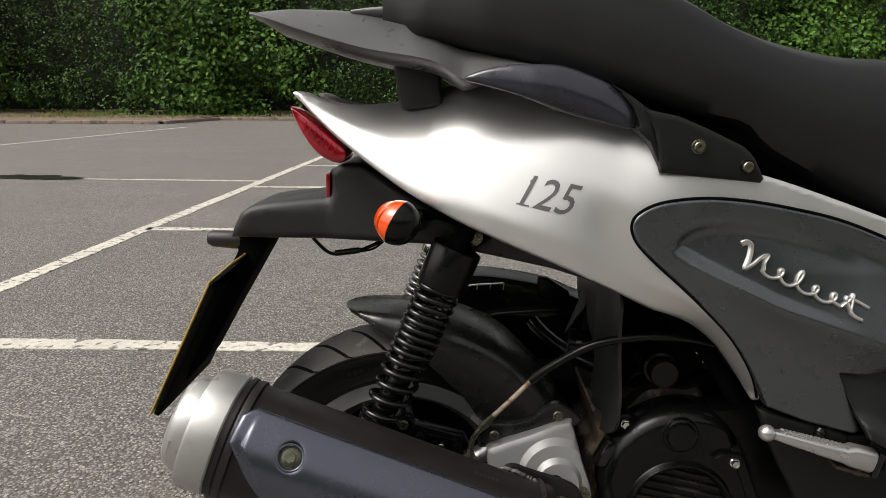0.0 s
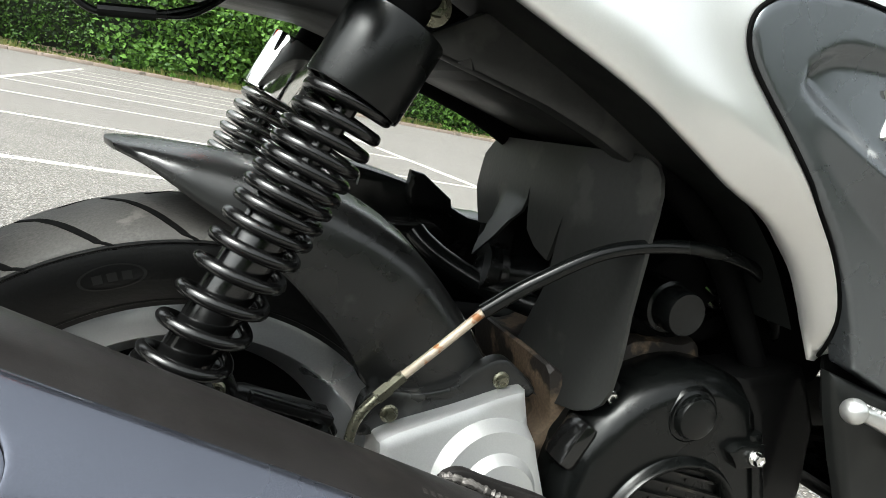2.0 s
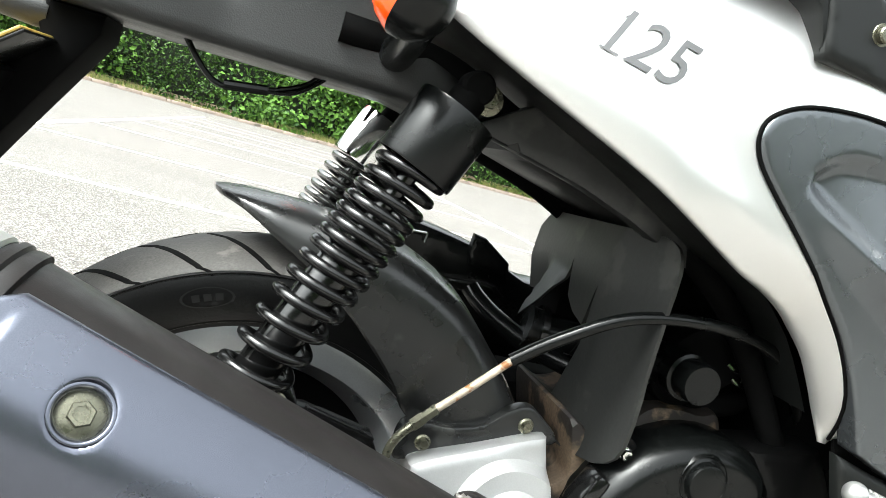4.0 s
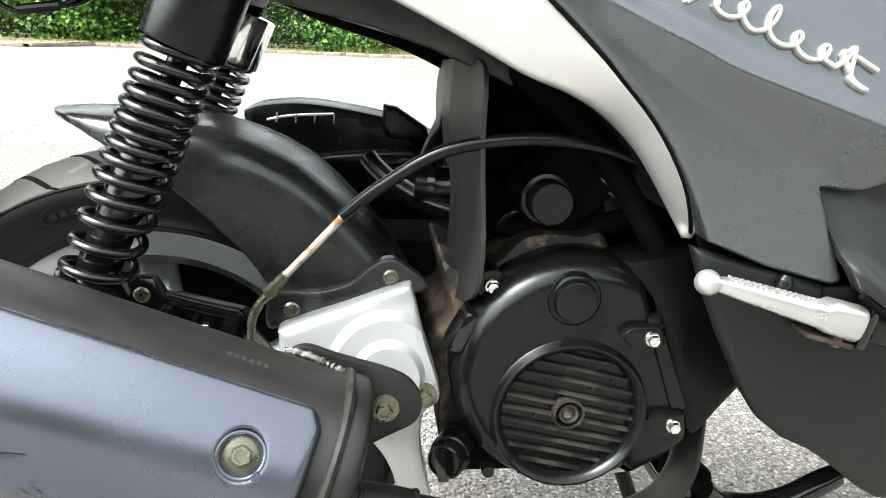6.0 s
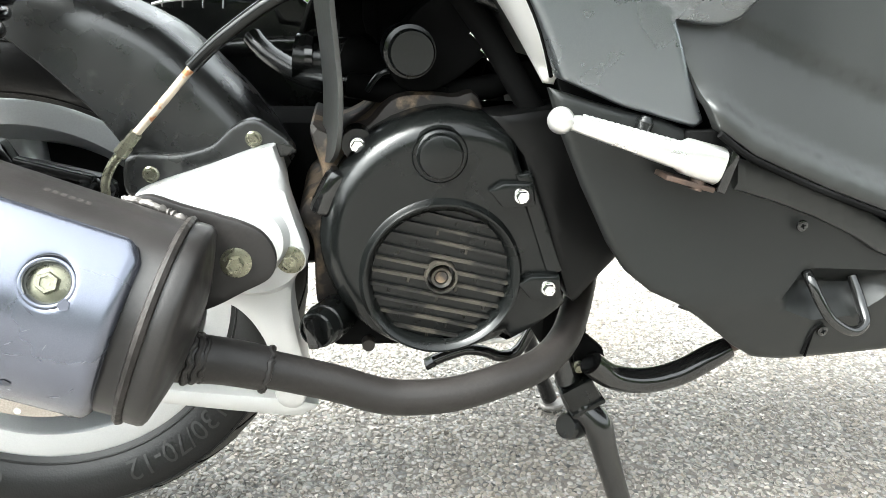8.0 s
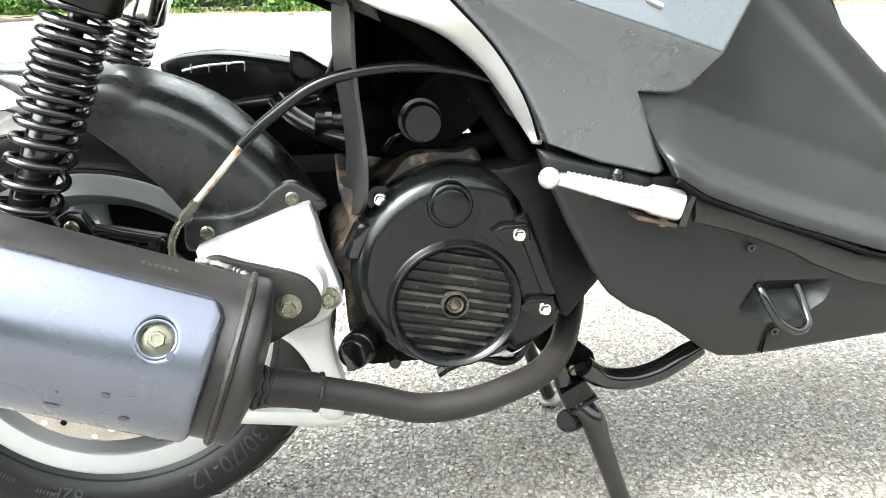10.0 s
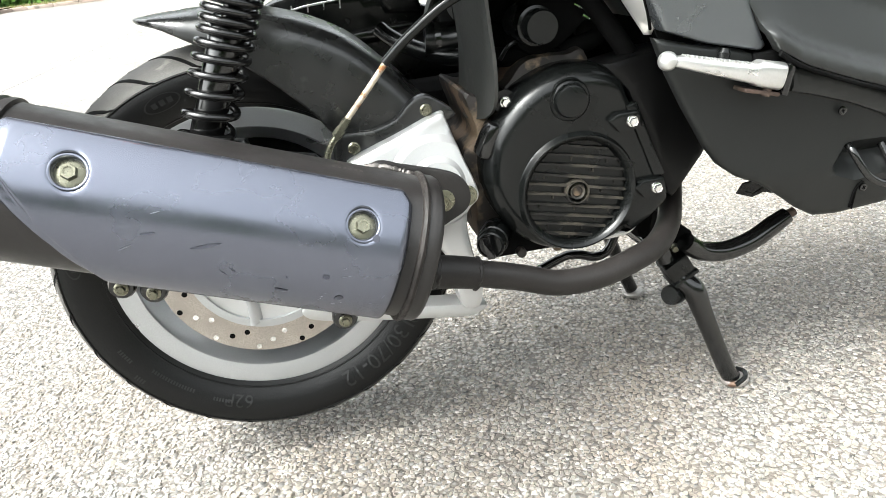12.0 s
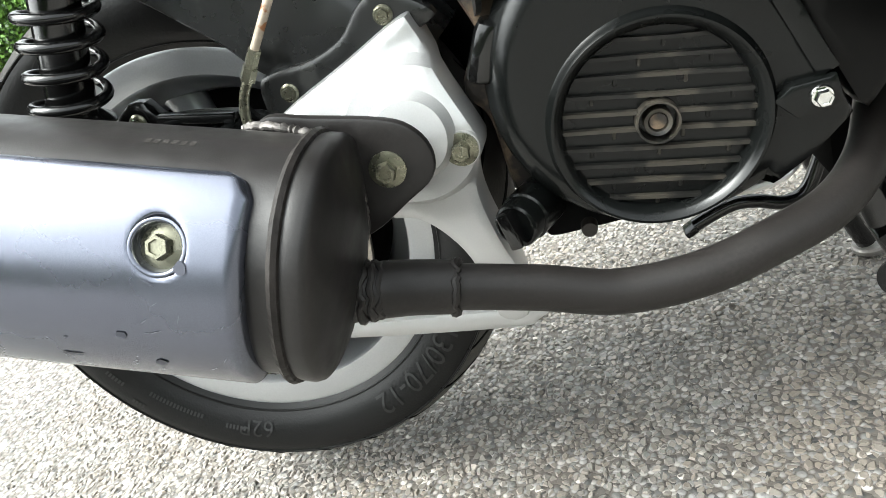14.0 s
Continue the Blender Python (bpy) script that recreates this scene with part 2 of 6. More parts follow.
def plate(outline, yf, thick, step=0.010, round_edge=0.004, smooth=True, per=5, holes=(), creases=()):
    """A moulded sheet seen from the side: its outline in x and z, the y of its near face as a function, rounded at the rim; creases: lines along which it folds."""
    loops = [even(curve(outline, per, True) if smooth else np.asarray(outline, float), step)] + [even(np.asarray(h, float), step) for h in holes]
    allp = np.vstack(loops)
    lo, hi = allp.min(0), allp.max(0)
    gx, gz = np.meshgrid(np.arange(lo[0], hi[0], step), np.arange(lo[1], hi[1], step))
    gx = (gx + (np.arange(gx.shape[0]) % 2)[:, None] * step / 2).ravel()
    gz = gz.ravel()

    def within(x, z, gap):
        ok = inside(x, z, loops[0])
        for h in loops[1:]:
            ok &= ~inside(x, z, h)
        dist = np.min([edge_way(x, z, q) for q in loops], axis=0)
        return ok & (dist > gap), dist

    grid = np.c_[gx, gz][within(gx, gz, max(step * 0.5, round_edge * 1.3))[0]]
    for crease in creases:
        c = np.asarray(crease, float)
        n = int(np.linalg.norm(np.diff(c, axis=0), axis=1).sum() / (step * 0.5)) + 2
        t, k = np.linspace(0, 1, n), np.linspace(0, 1, len(c))
        c = np.c_[np.interp(t, k, c[:, 0]), np.interp(t, k, c[:, 1])]
        c = c[within(c[:, 0], c[:, 1], step * 0.3)[0]]
        if len(c):
            grid = grid[[np.min(np.hypot(*(c - p).T)) > step * 0.55 for p in grid]]
            grid = np.vstack([grid, c])
    inner = [grid]
    for loop in loops:
        tan = np.roll(loop, -1, 0) - np.roll(loop, 1, 0)
        tan /= np.linalg.norm(tan, axis=1)[:, None] + 1e-12
        nor = np.c_[-tan[:, 1], tan[:, 0]]
        for k in (0.25, 1.0):
            for s in (1, -1):
                q = loop + nor * s * round_edge * k
                inner.append(q[within(q[:, 0], q[:, 1], round_edge * k * 0.9)[0]])
    pts = np.vstack([allp] + inner)
    edges, k = [], 0
    for loop in loops:
        n = len(loop)
        edges += [(k + i, k + (i + 1) % n) for i in range(n)]
        k += n
    co, ed, fa = delaunay([Vector(p) for p in pts], edges, [], 4, 1e-7)[:3]
    co = np.array([(v[0], v[1]) for v in co])
    dist = np.min([edge_way(co[:, 0], co[:, 1], q) for q in loops], axis=0)
    fall = np.where(dist < round_edge, round_edge - np.sqrt(np.maximum(0, round_edge ** 2 - (round_edge - dist) ** 2)), 0)
    base = np.asarray(yf(co[:, 0], co[:, 1]), float) + np.zeros(len(co))
    n = len(co)
    V = np.vstack([np.c_[co[:, 0], base + fall, co[:, 1]], np.c_[co[:, 0], base + thick, co[:, 1]]])
    F, count = [], {}
    for f in fa:
        a = [co[i] for i in f]
        turn = sum(a[i][0] * a[(i + 1) % len(a)][1] - a[(i + 1) % len(a)][0] * a[i][1] for i in range(len(a)))
        f = tuple(f) if turn > 0 else tuple(reversed(f))
        F += [f, tuple(i + n for i in reversed(f))]
        for i in range(len(f)):
            e = (f[i], f[(i + 1) % len(f)])
            count[e] = count.get(e, 0) + 1
    for (a, b) in list(count):
        if (b, a) not in count:
            F.append((b, a, a + n, b + n))
    return V, F


def text_shape(body, size, shear=0.0, bold=0.0):
    """Flat lettering in the built-in font: points and faces in its own plane."""
    cu = bpy.data.curves.new("lettering", "FONT")
    cu.body, cu.size, cu.shear, cu.offset = body, size, shear, bold
    cu.resolution_u = 3
    ob = new("lettering", cu)
    me = bpy.data.meshes.new_from_object(ob.evaluated_get(bpy.context.evaluated_depsgraph_get()))
    V = np.array([v.co[:] for v in me.vertices])
    F = [tuple(p.vertices) for p in me.polygons]
    bpy.data.objects.remove(ob)
    bpy.data.curves.remove(cu)
    bpy.data.meshes.remove(me)
    return V, F


def fine_text(body, size, shear=0.0, bold=0.0, longest=0.004):
    """Lettering in short edges, to be laid on a curved face."""
    bm = bmesh.new()
    tv, tf = text_shape(body, size, shear, bold)
    pts = [bm.verts.new(p) for p in tv]
    for f in tf:
        bm.faces.new([pts[k] for k in f])
    bmesh.ops.triangulate(bm, faces=bm.faces[:])
    for turn in range(3):
        bmesh.ops.subdivide_edges(bm, edges=[e for e in bm.edges if e.calc_length() > longest], cuts=1)
        bmesh.ops.triangulate(bm, faces=bm.faces[:])
    bm.verts.index_update()
    out = np.array([v.co[:] for v in bm.verts]), [tuple(v.index for v in f.verts) for f in bm.faces]
    bm.free()
    return out


def hex_head(r=0.0065, flange=1.5, high=0.007):
    """A flanged hexagon bolt head, standing on z = 0."""
    rim = lathe([(0.0, 0.0), (r * flange, 0.0), (r * flange, 0.0012), (r * 1.15, 0.0024), (0.0, 0.0026)], 28, ends=False)
    a = np.radians(np.arange(6) * 60)
    hexa = loft([np.c_[k * r * np.cos(a), k * r * np.sin(a), np.full(6, h)] for k, h in ((1, 0.0), (1, high * 0.8), (0.9, high), (0.62, high), (0.58, high * 0.86))])
    return join(rim, hexa)


NEAR = (0, -1, 0)


def fixed(x, y, z, way=NEAR, turn=0):
    """The pose of a bolt at a place, its head towards the way given."""
    return Matrix.Translation((x, y, z)) @ aim(way) @ pose(0, 0, 0, 0, 0, turn)

# ---- the car park ----


def tarmac_material():
    m = bpy.data.materials.new("tarmac")
    m.use_nodes = True
    n, l = m.node_tree.nodes, m.node_tree.links
    b = n["Principled BSDF"]
    at = n.new("ShaderNodeNewGeometry").outputs["Position"]
    chips = n.new("ShaderNodeTexVoronoi")
    chips.inputs["Scale"].default_value = 135
    l.new(at, chips.inputs["Vector"])
    tone = n.new("ShaderNodeSeparateColor")
    l.new(chips.outputs["Color"], tone.inputs[0])
    ramp = n.new("ShaderNodeValToRGB")
    ramp.color_ramp.elements[0].color, ramp.color_ramp.elements[1].color = (0.026, 0.025, 0.023, 1), (0.480, 0.448, 0.405, 1)
    for p, c in ((0.35, (0.158, 0.153, 0.146, 1)), (0.75, (0.266, 0.256, 0.241, 1)), (0.93, (0.302, 0.281, 0.252, 1))):
        e = ramp.color_ramp.elements.new(p)
        e.color = c
    l.new(tone.outputs[0], ramp.inputs[0])
    patch = n.new("ShaderNodeTexNoise")
    patch.inputs["Scale"].default_value, patch.inputs["Detail"].default_value = 0.55, 6
    l.new(at, patch.inputs["Vector"])
    shade = n.new("ShaderNodeMapRange")
    shade.inputs[1].default_value, shade.inputs[2].default_value, shade.inputs[3].default_value, shade.inputs[4].default_value = 0.3, 0.7, 0.72, 1.24
    long_way = n.new("ShaderNodeMapping")
    long_way.inputs["Scale"].default_value = (0.22, 1.5, 1.0)
    l.new(at, long_way.inputs["Vector"])
    streak = n.new("ShaderNodeTexNoise")
    streak.inputs["Scale"].default_value, streak.inputs["Detail"].default_value = 1.1, 7
    l.new(long_way.outputs[0], streak.inputs["Vector"])
    both = n.new("ShaderNodeMix")
    both.inputs[0].default_value = 0.5
    l.new(patch.outputs[0], both.inputs[2])
    l.new(streak.outputs[0], both.inputs[3])
    l.new(both.outputs[0], shade.inputs[0])
    mul = n.new("ShaderNodeMix")
    mul.data_type, mul.blend_type = "RGBA", "MULTIPLY"
    mul.inputs[0].default_value = 1.0
    l.new(ramp.outputs[0], mul.inputs[6])
    l.new(shade.outputs[0], mul.inputs[7])
    binder = n.new("ShaderNodeMapRange")
    binder.inputs[1].default_value, binder.inputs[2].default_value = 0.42, 0.62
    l.new(chips.outputs["Distance"], binder.inputs[0])
    between = n.new("ShaderNodeMix")
    between.data_type = "RGBA"
    between.inputs[7].default_value = (0.085, 0.075, 0.064, 1)
    l.new(binder.outputs[0], between.inputs[0])
    l.new(mul.outputs[2], between.inputs[6])
    l.new(between.outputs[2], b.inputs["Base Color"])
    b.inputs["Roughness"].default_value = 0.75
    bump = n.new("ShaderNodeBump")
    bump.inputs["Strength"].default_value, bump.inputs["Distance"].default_value = 1.0, 0.004
    dist = n.new("ShaderNodeMath")
    dist.operation = "SUBTRACT"
    dist.inputs[0].default_value = 1.0
    l.new(chips.outputs["Distance"], dist.inputs[1])
    l.new(dist.outputs[0], bump.inputs["Height"])
    l.new(bump.outputs[0], b.inputs["Normal"])
    return m


TARMAC = tarmac_material()
LINE = material("worn_road_paint", (0.60, 0.565, 0.50), 0.7, vary=0.14, vary_scale=3, grain=0.25, grain_scale=60, wear=(0.13, 0.125, 0.118), wear_scale=26, wear_at=0.555, bump=0.6, bump_scale=120)
KERB = material("weathered_concrete_kerb", (0.30, 0.24, 0.20), 0.85, vary=0.25, vary_scale=1.5, grain=0.2, grain_scale=60, wear=(0.13, 0.11, 0.09), wear_scale=3, wear_at=0.58)
SOIL = material("dry_soil", (0.17, 0.12, 0.08), 0.95, vary=0.35, vary_scale=1.2, grain=0.3, grain_scale=20)
TRUNK = material("bark", (0.10, 0.08, 0.06), 0.9, vary=0.3, vary_scale=3, bump=0.6, bump_scale=40)


def leaf_material(name, dark, light):
    m = bpy.data.materials.new(name)
    m.use_nodes = True
    n, l = m.node_tree.nodes, m.node_tree.links
    b = n["Principled BSDF"]
    r = n.new("ShaderNodeValToRGB")
    r.color_ramp.elements[0].color, r.color_ramp.elements[1].color = (*dark, 1), (*light, 1)
    l.new(n.new("ShaderNodeNewGeometry").outputs["Random Per Island"], r.inputs[0])
    l.new(r.outputs[0], b.inputs["Base Color"])
    b.inputs["Roughness"].default_value = 0.5
    b.inputs["Specular IOR Level"].default_value = 0.14
    return m


LEAF = leaf_material("hedge_leaves", (0.004, 0.014, 0.003), (0.055, 0.118, 0.018))
GRASS = leaf_material("verge_grass", (0.06, 0.085, 0.02), (0.20, 0.20, 0.07))


def sheet(name, x0, x1, y0, y1, z, mat):
    ob = new(name, mesh_of(name, ([(x0, y0, z), (x1, y0, z), (x1, y1, z), (x0, y1, z)], [(0, 1, 2, 3)]), mat))
    return ob


ground = tagged(sheet("ground", -400, 400, -400, 600, 0.0, TARMAC), "worn grey tarmac of a car park", "ground", kind="structure")


def line_geo(a, b, width, seed):
    """A painted line with a worn, uneven edge, three millimetres thick."""
    rng = np.random.default_rng(seed)
    a, b = np.array(a, float), np.array(b, float)
    n = max(8, int(np.linalg.norm(b - a) / 0.12))
    t = np.linspace(0, 1, n)[:, None]
    p = a + (b - a) * t
    side = np.array([-(b - a)[1], (b - a)[0]]) / np.linalg.norm(b - a)
    l, r = p + side * (width / 2 + rng.normal(0, 0.004, (n, 1))), p - side * (width / 2 + rng.normal(0, 0.004, (n, 1)))
    rings = []
    for i in range(n):
        rings.append([(*r[i], 0.0005), (*r[i], 0.0035), (*l[i], 0.0035), (*l[i], 0.0005)])
    return loft(rings)


BAYS = [1.40 + 2.4 * i - (0.1 if i else 0) for i in range(9)]
for i, y in enumerate(BAYS):
    tagged(new("parking_line", mesh_of("parking_line", line_geo((-2.04, y), (3.1, y), 0.095, i), LINE)), "worn white painted bay line on the tarmac", "road marking", "bay lines", "structure")
for i, (x, y0, y1) in enumerate(((-2.03, 1.45, 23.0), (3.1, 1.45, 23.0), (-8.6, 3.0, 22.0))):
    tagged(new("parking_line", mesh_of("parking_line", line_geo((x, y0), (x - 0.15, y1), 0.10, 40 + i), LINE)), "long worn white painted line across the bays", "road marking", "bay lines", "structure")


WET = material("wet_tarmac", (0.03, 0.029, 0.028), 0.12, vary=0.3, vary_scale=2)
rng = np.random.default_rng(77)
edge = [(-4.75 + (0.62 + rng.normal(0, 0.06)) * math.cos(a), 6.85 + (0.24 + rng.normal(0, 0.04)) * math.sin(a) - 0.12 * math.cos(a)) for a in np.linspace(0, 2 * math.pi, 28, endpoint=False)]
tagged(new("puddle", mesh_of("puddle", (np.array([(x, y, 0.004) for x, y in edge]), [tuple(range(28))]), WET)), "shallow dark puddle on the tarmac", "puddle")


tagged(new("parking_line", mesh_of("parking_line", line_geo((-4.05, 6.72), (-2.08, 6.62), 0.07, 60), LINE)), "faint worn white line beside the bays", "road marking", "bay lines", "structure")


def kerb_stone(length):
    return block((length - 0.015, 0.15, 0.13), 0.02, pose(0, 0, 0.06))


kerb = tagged(new("kerb"), "weathered concrete kerb along the edge of the car park", "kerb", kind="structure")
stone = mesh_of("kerb_stone", kerb_stone(0.92), KERB)
for i in range(62):
    part("kerb_stone", stone, KERB, kerb, m=pose(-10.3 + 0.92 * i, 30.0, 0))
island = tagged(new("kerb"), "low concrete kerb round a planted island", "kerb", kind="structure")
for i in range(36):
    part("kerb_stone", stone, KERB, island, m=pose(-11.2 - 0.92 * i, 24.6, 0))
for i in range(6):
    part("kerb_stone", stone, KERB, island, m=pose(-10.6 + 0.03 * i, 25.2 + 0.92 * i, 0, 0, 0, 88))
verge = tagged(new("verge", mesh_of("verge", join(
    ([(-60, 24.65, 0.10), (-10.65, 24.65, 0.10), (-10.65, 31.5, 0.18), (-60, 31.5, 0.3)], [(0, 1, 2, 3)]),
    ([(-10.65, 30.07, 0.10), (60, 30.07, 0.10), (60, 45, 0.9), (-10.65, 45, 0.9)], [(0, 1, 2, 3)]),
    ([(-60, 31.5, 0.3), (-10.65, 31.5, 0.18), (-10.65, 45, 0.9), (-60, 45, 0.9)], [(0, 1, 2, 3)])), SOIL)), "dry soil verge with leaf litter behind the kerb", "verge", kind="structure")


def leaves(points, out, size, rng, flat=0.5):
    """Many small folded leaves at points, each facing about the way given."""
    n = len(points)
    nor = out + rng.normal(0, flat, (n, 3))
    nor /= np.linalg.norm(nor, axis=1)[:, None]
    a = np.cross(nor, rng.normal(0, 1, (n, 3)))
    a /= np.linalg.norm(a, axis=1)[:, None]
    b = np.cross(nor, a)
    s = size * rng.uniform(0.6, 1.3, (n, 1))
    fold = nor * s * 0.18
    V = np.stack([points - a * s * 0.5, points + b * s * 0.34 + fold, points + a * s * 0.5, points - b * s * 0.34 + fold], 1).reshape(-1, 3)
    k = np.arange(n) * 4
    F = [(i, i + 1, i + 2) for i in k] + [(i, i + 2, i + 3) for i in k]
    return V, F


def clump_wall(x0, x1, y, height, seed, count, clumps, lean=1.6):
    """Two kinds of leaf clumps, fine and broad, with an uneven face, dark hollows and a ragged top."""
    rng = np.random.default_rng(seed)
    c = np.c_[rng.uniform(x0, x1, clumps), np.zeros(clumps), rng.uniform(0.1, height, clumps)]
    c[:, 1] = y + rng.normal(0, 0.75, clumps) + lean * (c[:, 2] / height) ** 2 - 0.9 * np.sin(c[:, 0] * 0.55 + 3.2) * (0.3 + 0.7 * c[:, 2] / height)
    broad = np.sin(c[:, 0] * 0.45 + 3.69) + 0.5 * np.sin(c[:, 0] * 1.3 + c[:, 2] * 0.8) + rng.normal(0, 0.25, clumps) < -0.15
    rad = np.where(broad, rng.uniform(0.5, 1.3, clumps), rng.uniform(0.3, 1.0, clumps))
    out = []
    for kind, share, size, face in ((~broad, 0.55, 0.135, (0, -0.2, 0.4)), (broad, 0.45, 0.235, (0, -0.55, 0.65))):
        many = np.flatnonzero(kind)
        n = int(count * share)
        pick = many[rng.integers(0, len(many), n)]
        d = rng.normal(0, 1, (n, 3))
        d /= np.linalg.norm(d, axis=1)[:, None]
        d[:, 1] = -np.abs(d[:, 1])
        p = c[pick] + d * rad[pick][:, None] * rng.uniform(0.72, 1.08, (n, 1))
        p[:, 2] = np.maximum(p[:, 2], 0.2)
        out.append(leaves(p, d * 0.8 + np.array(face), size, rng, 0.42))
    return out


BROAD = leaf_material("broad_shrub_leaves", (0.009, 0.030, 0.004), (0.088, 0.185, 0.026))
# near-black green: the shade inside the hedge is put into this colour
HEDGE_SHADE = material("hedge_inner_shade", (0.012, 0.018, 0.008), 0.95, vary=0.5, vary_scale=2.0)
for i in range(8):
    x0 = -46 + 11.5 * i
    hedge = tagged(new("hedge"), "dense green hedge of broad-leaved shrubs and ivy", "hedge", "hedge along the car park")
    fine, wide = clump_wall(x0 - 0.6, x0 + 12.1, 32.6, 7.5, i, 19000, 380)
    part("foliage", fine, LEAF, hedge, "fine dark green leaves", sharp=180)
    part("foliage", wide, BROAD, hedge, "broad bright green leaves", sharp=180)
    # added plain block behind the leaves, coloured as the hedge's inner shade
    part("shade_core", block((12.4, 1.2, 6.8), 0.4, pose(x0 + 5.75, 35.3, 3.4)), HEDGE_SHADE, hedge)
    if i == 3:
        model = hedge

# the same hedge closes the car park behind and at both ends
for i in range(8):
    copy_thing(model, pose(11.5 * i - 46, 12.5, 0, 0, 0, 180))
for i in range(5):
    copy_thing(model, pose(-18, -22 + 11.5 * i, 0, 0, 0, 90))
    copy_thing(model, pose(18, -22 + 11.5 * i, 0, 0, 0, -90))


def tree(x, y, high, seed):
    rng = np.random.default_rng(seed)
    t = tagged(new("tree"), "tall leafy broad-leaved tree behind the hedge", "tree", "trees behind the car park")
    base = np.array((x, y, 0.4))
    geo = [tube([base, base + (0.1, 0.05, high * 0.3), base + (-0.1, 0.1, high * 0.6), base + (0.1, 0, high * 0.9)], [0.28, 0.2, 0.12, 0.04], 10)]
    tips = []
    for i in range(9):
        s = base + (0, 0, high * rng.uniform(0.3, 0.75))
        a = rng.uniform(0, 6.28)
        e = s + np.array((math.cos(a) * high * 0.26, math.sin(a) * high * 0.26, high * rng.uniform(0.08, 0.25)))
        geo.append(tube([s, (s + e) / 2 + (0, 0, 0.3), e], [0.1, 0.06, 0.02], 6))
        tips += [e, (s + e) / 2]
    part("trunk", join(*geo), TRUNK, t)
    tips = np.array(tips + [base + (0, 0, high * 0.92)])
    n = 6500
    pick = rng.integers(0, len(tips), n)
    d = rng.normal(0, 1, (n, 3))
    d /= np.linalg.norm(d, axis=1)[:, None]
    part("crown", leaves(tips[pick] + d * rng.uniform(0.5, 1.0, (n, 1)) * high * 0.13, d + np.array((0, 0, 0.5)), 0.26, rng), LEAF, t, sharp=180)
    return t


row = [tree(-44 + 8 * i + 2 * math.sin(i * 2.1), 38 + 1.5 * math.cos(i * 1.7), 11.5 + 2.0 * math.sin(i * 1.3), 100 + i) for i in range(12)]

rng = np.random.default_rng(5)
n = 26000
gp = np.c_[rng.uniform(-46, 46, n), rng.uniform(30.4, 32.6, n), np.full(n, 0.12)]
gp[:, 1] -= np.where(gp[:, 0] < -10.8, rng.uniform(0, 3.5, n), 0)
gh = rng.uniform(0.06, 0.22, n) * np.where(np.sin(gp[:, 0] * 0.7) + np.sin(gp[:, 0] * 0.23 + 1) > 0.2, 1.5, 0.6)
lean = rng.normal(0, 0.05, (n, 2))
GV = np.stack([gp + (-0.012, 0, 0), gp + (0.012, 0, 0), np.c_[gp[:, :2] + lean, gp[:, 2] + gh]], 1).reshape(-1, 3)
tagged(new("grass", mesh_of("grass", (GV, [(3 * i, 3 * i + 1, 3 * i + 2) for i in range(n)]), GRASS)), "tufts of dry and green grass on the verge", "grass", kind="stuff")

# stones of the tarmac's wearing course round the scooter, packed edge to edge
rng = np.random.default_rng(8)
step = 0.0064
gx, gy = np.meshgrid(np.arange(-0.66, 1.30, step), np.arange(-0.56, 0.90, step))
gx = gx + rng.uniform(-0.46, 0.46, gx.shape) * step
gy = gy + rng.uniform(-0.46, 0.46, gy.shape) * step
gone = rng.uniform(0, 1, gx.shape) < 0.36
gx[gone], gy[gone] = 9e3, 9e3
SIDES = 7
turn = rng.uniform(0, 6.28, gx.shape)
ways = [turn + k * 2 * math.pi / SIDES + rng.normal(0, 0.10, gx.shape) for k in range(SIDES)]
reach = [np.full(gx.shape, 0.011) for k in range(SIDES)]
for di in range(-3, 4):
    for dj in range(-3, 4):
        if di or dj:
            ox, oy = np.roll(gx, (di, dj), (0, 1)) - gx, np.roll(gy, (di, dj), (0, 1)) - gy
            half = (ox * ox + oy * oy) / 2
            for k in range(SIDES):
                along = ox * np.cos(ways[k]) + oy * np.sin(ways[k])
                reach[k] = np.minimum(reach[k], np.where(along > 1e-5, half / np.maximum(along, 1e-5), 1))
# the worked-out stones end raggedly away from the scooter
rim = np.minimum.reduce([gx + 0.66, 1.30 - gx, gy + 0.56, 0.90 - gy])
stay = ~gone & (rng.uniform(0, 1, gx.shape) < np.clip(rim / 0.25, 0, 1) ** 0.7)
cx, cy = gx[stay], gy[stay]
n = len(cx)
ring = [(np.cos(ways[k][stay]), np.sin(ways[k][stay]), reach[k][stay] * rng.uniform(0.74, 1.0, n)) for k in range(SIDES)]
top = -0.0006 + 0.0034 * rng.beta(1.6, 1.9, n)
tilt = rng.normal(0, 0.17, (n, 2))
CV = []
for scale, lift in ((1.0, None), (0.88, 0.45), (0.62, 1.0)):
    for c, w, r in ring:
        pz = np.full(n, -0.001) if lift is None else top * lift + tilt[:, 0] * c * r + tilt[:, 1] * w * r
        CV.append(np.c_[cx + c * r * scale, cy + w * r * scale, pz])
CV = np.stack(CV, 1).reshape(-1, 3)
CF = []
for i in range(n):
    k = i * 3 * SIDES
    for j in range(SIDES):
        j2 = (j + 1) % SIDES
        CF += [(k + j, k + j2, k + SIDES + j2, k + SIDES + j), (k + SIDES + j, k + SIDES + j2, k + 2 * SIDES + j2, k + 2 * SIDES + j)]
    CF.append(tuple(range(k + 2 * SIDES, k + 3 * SIDES)))


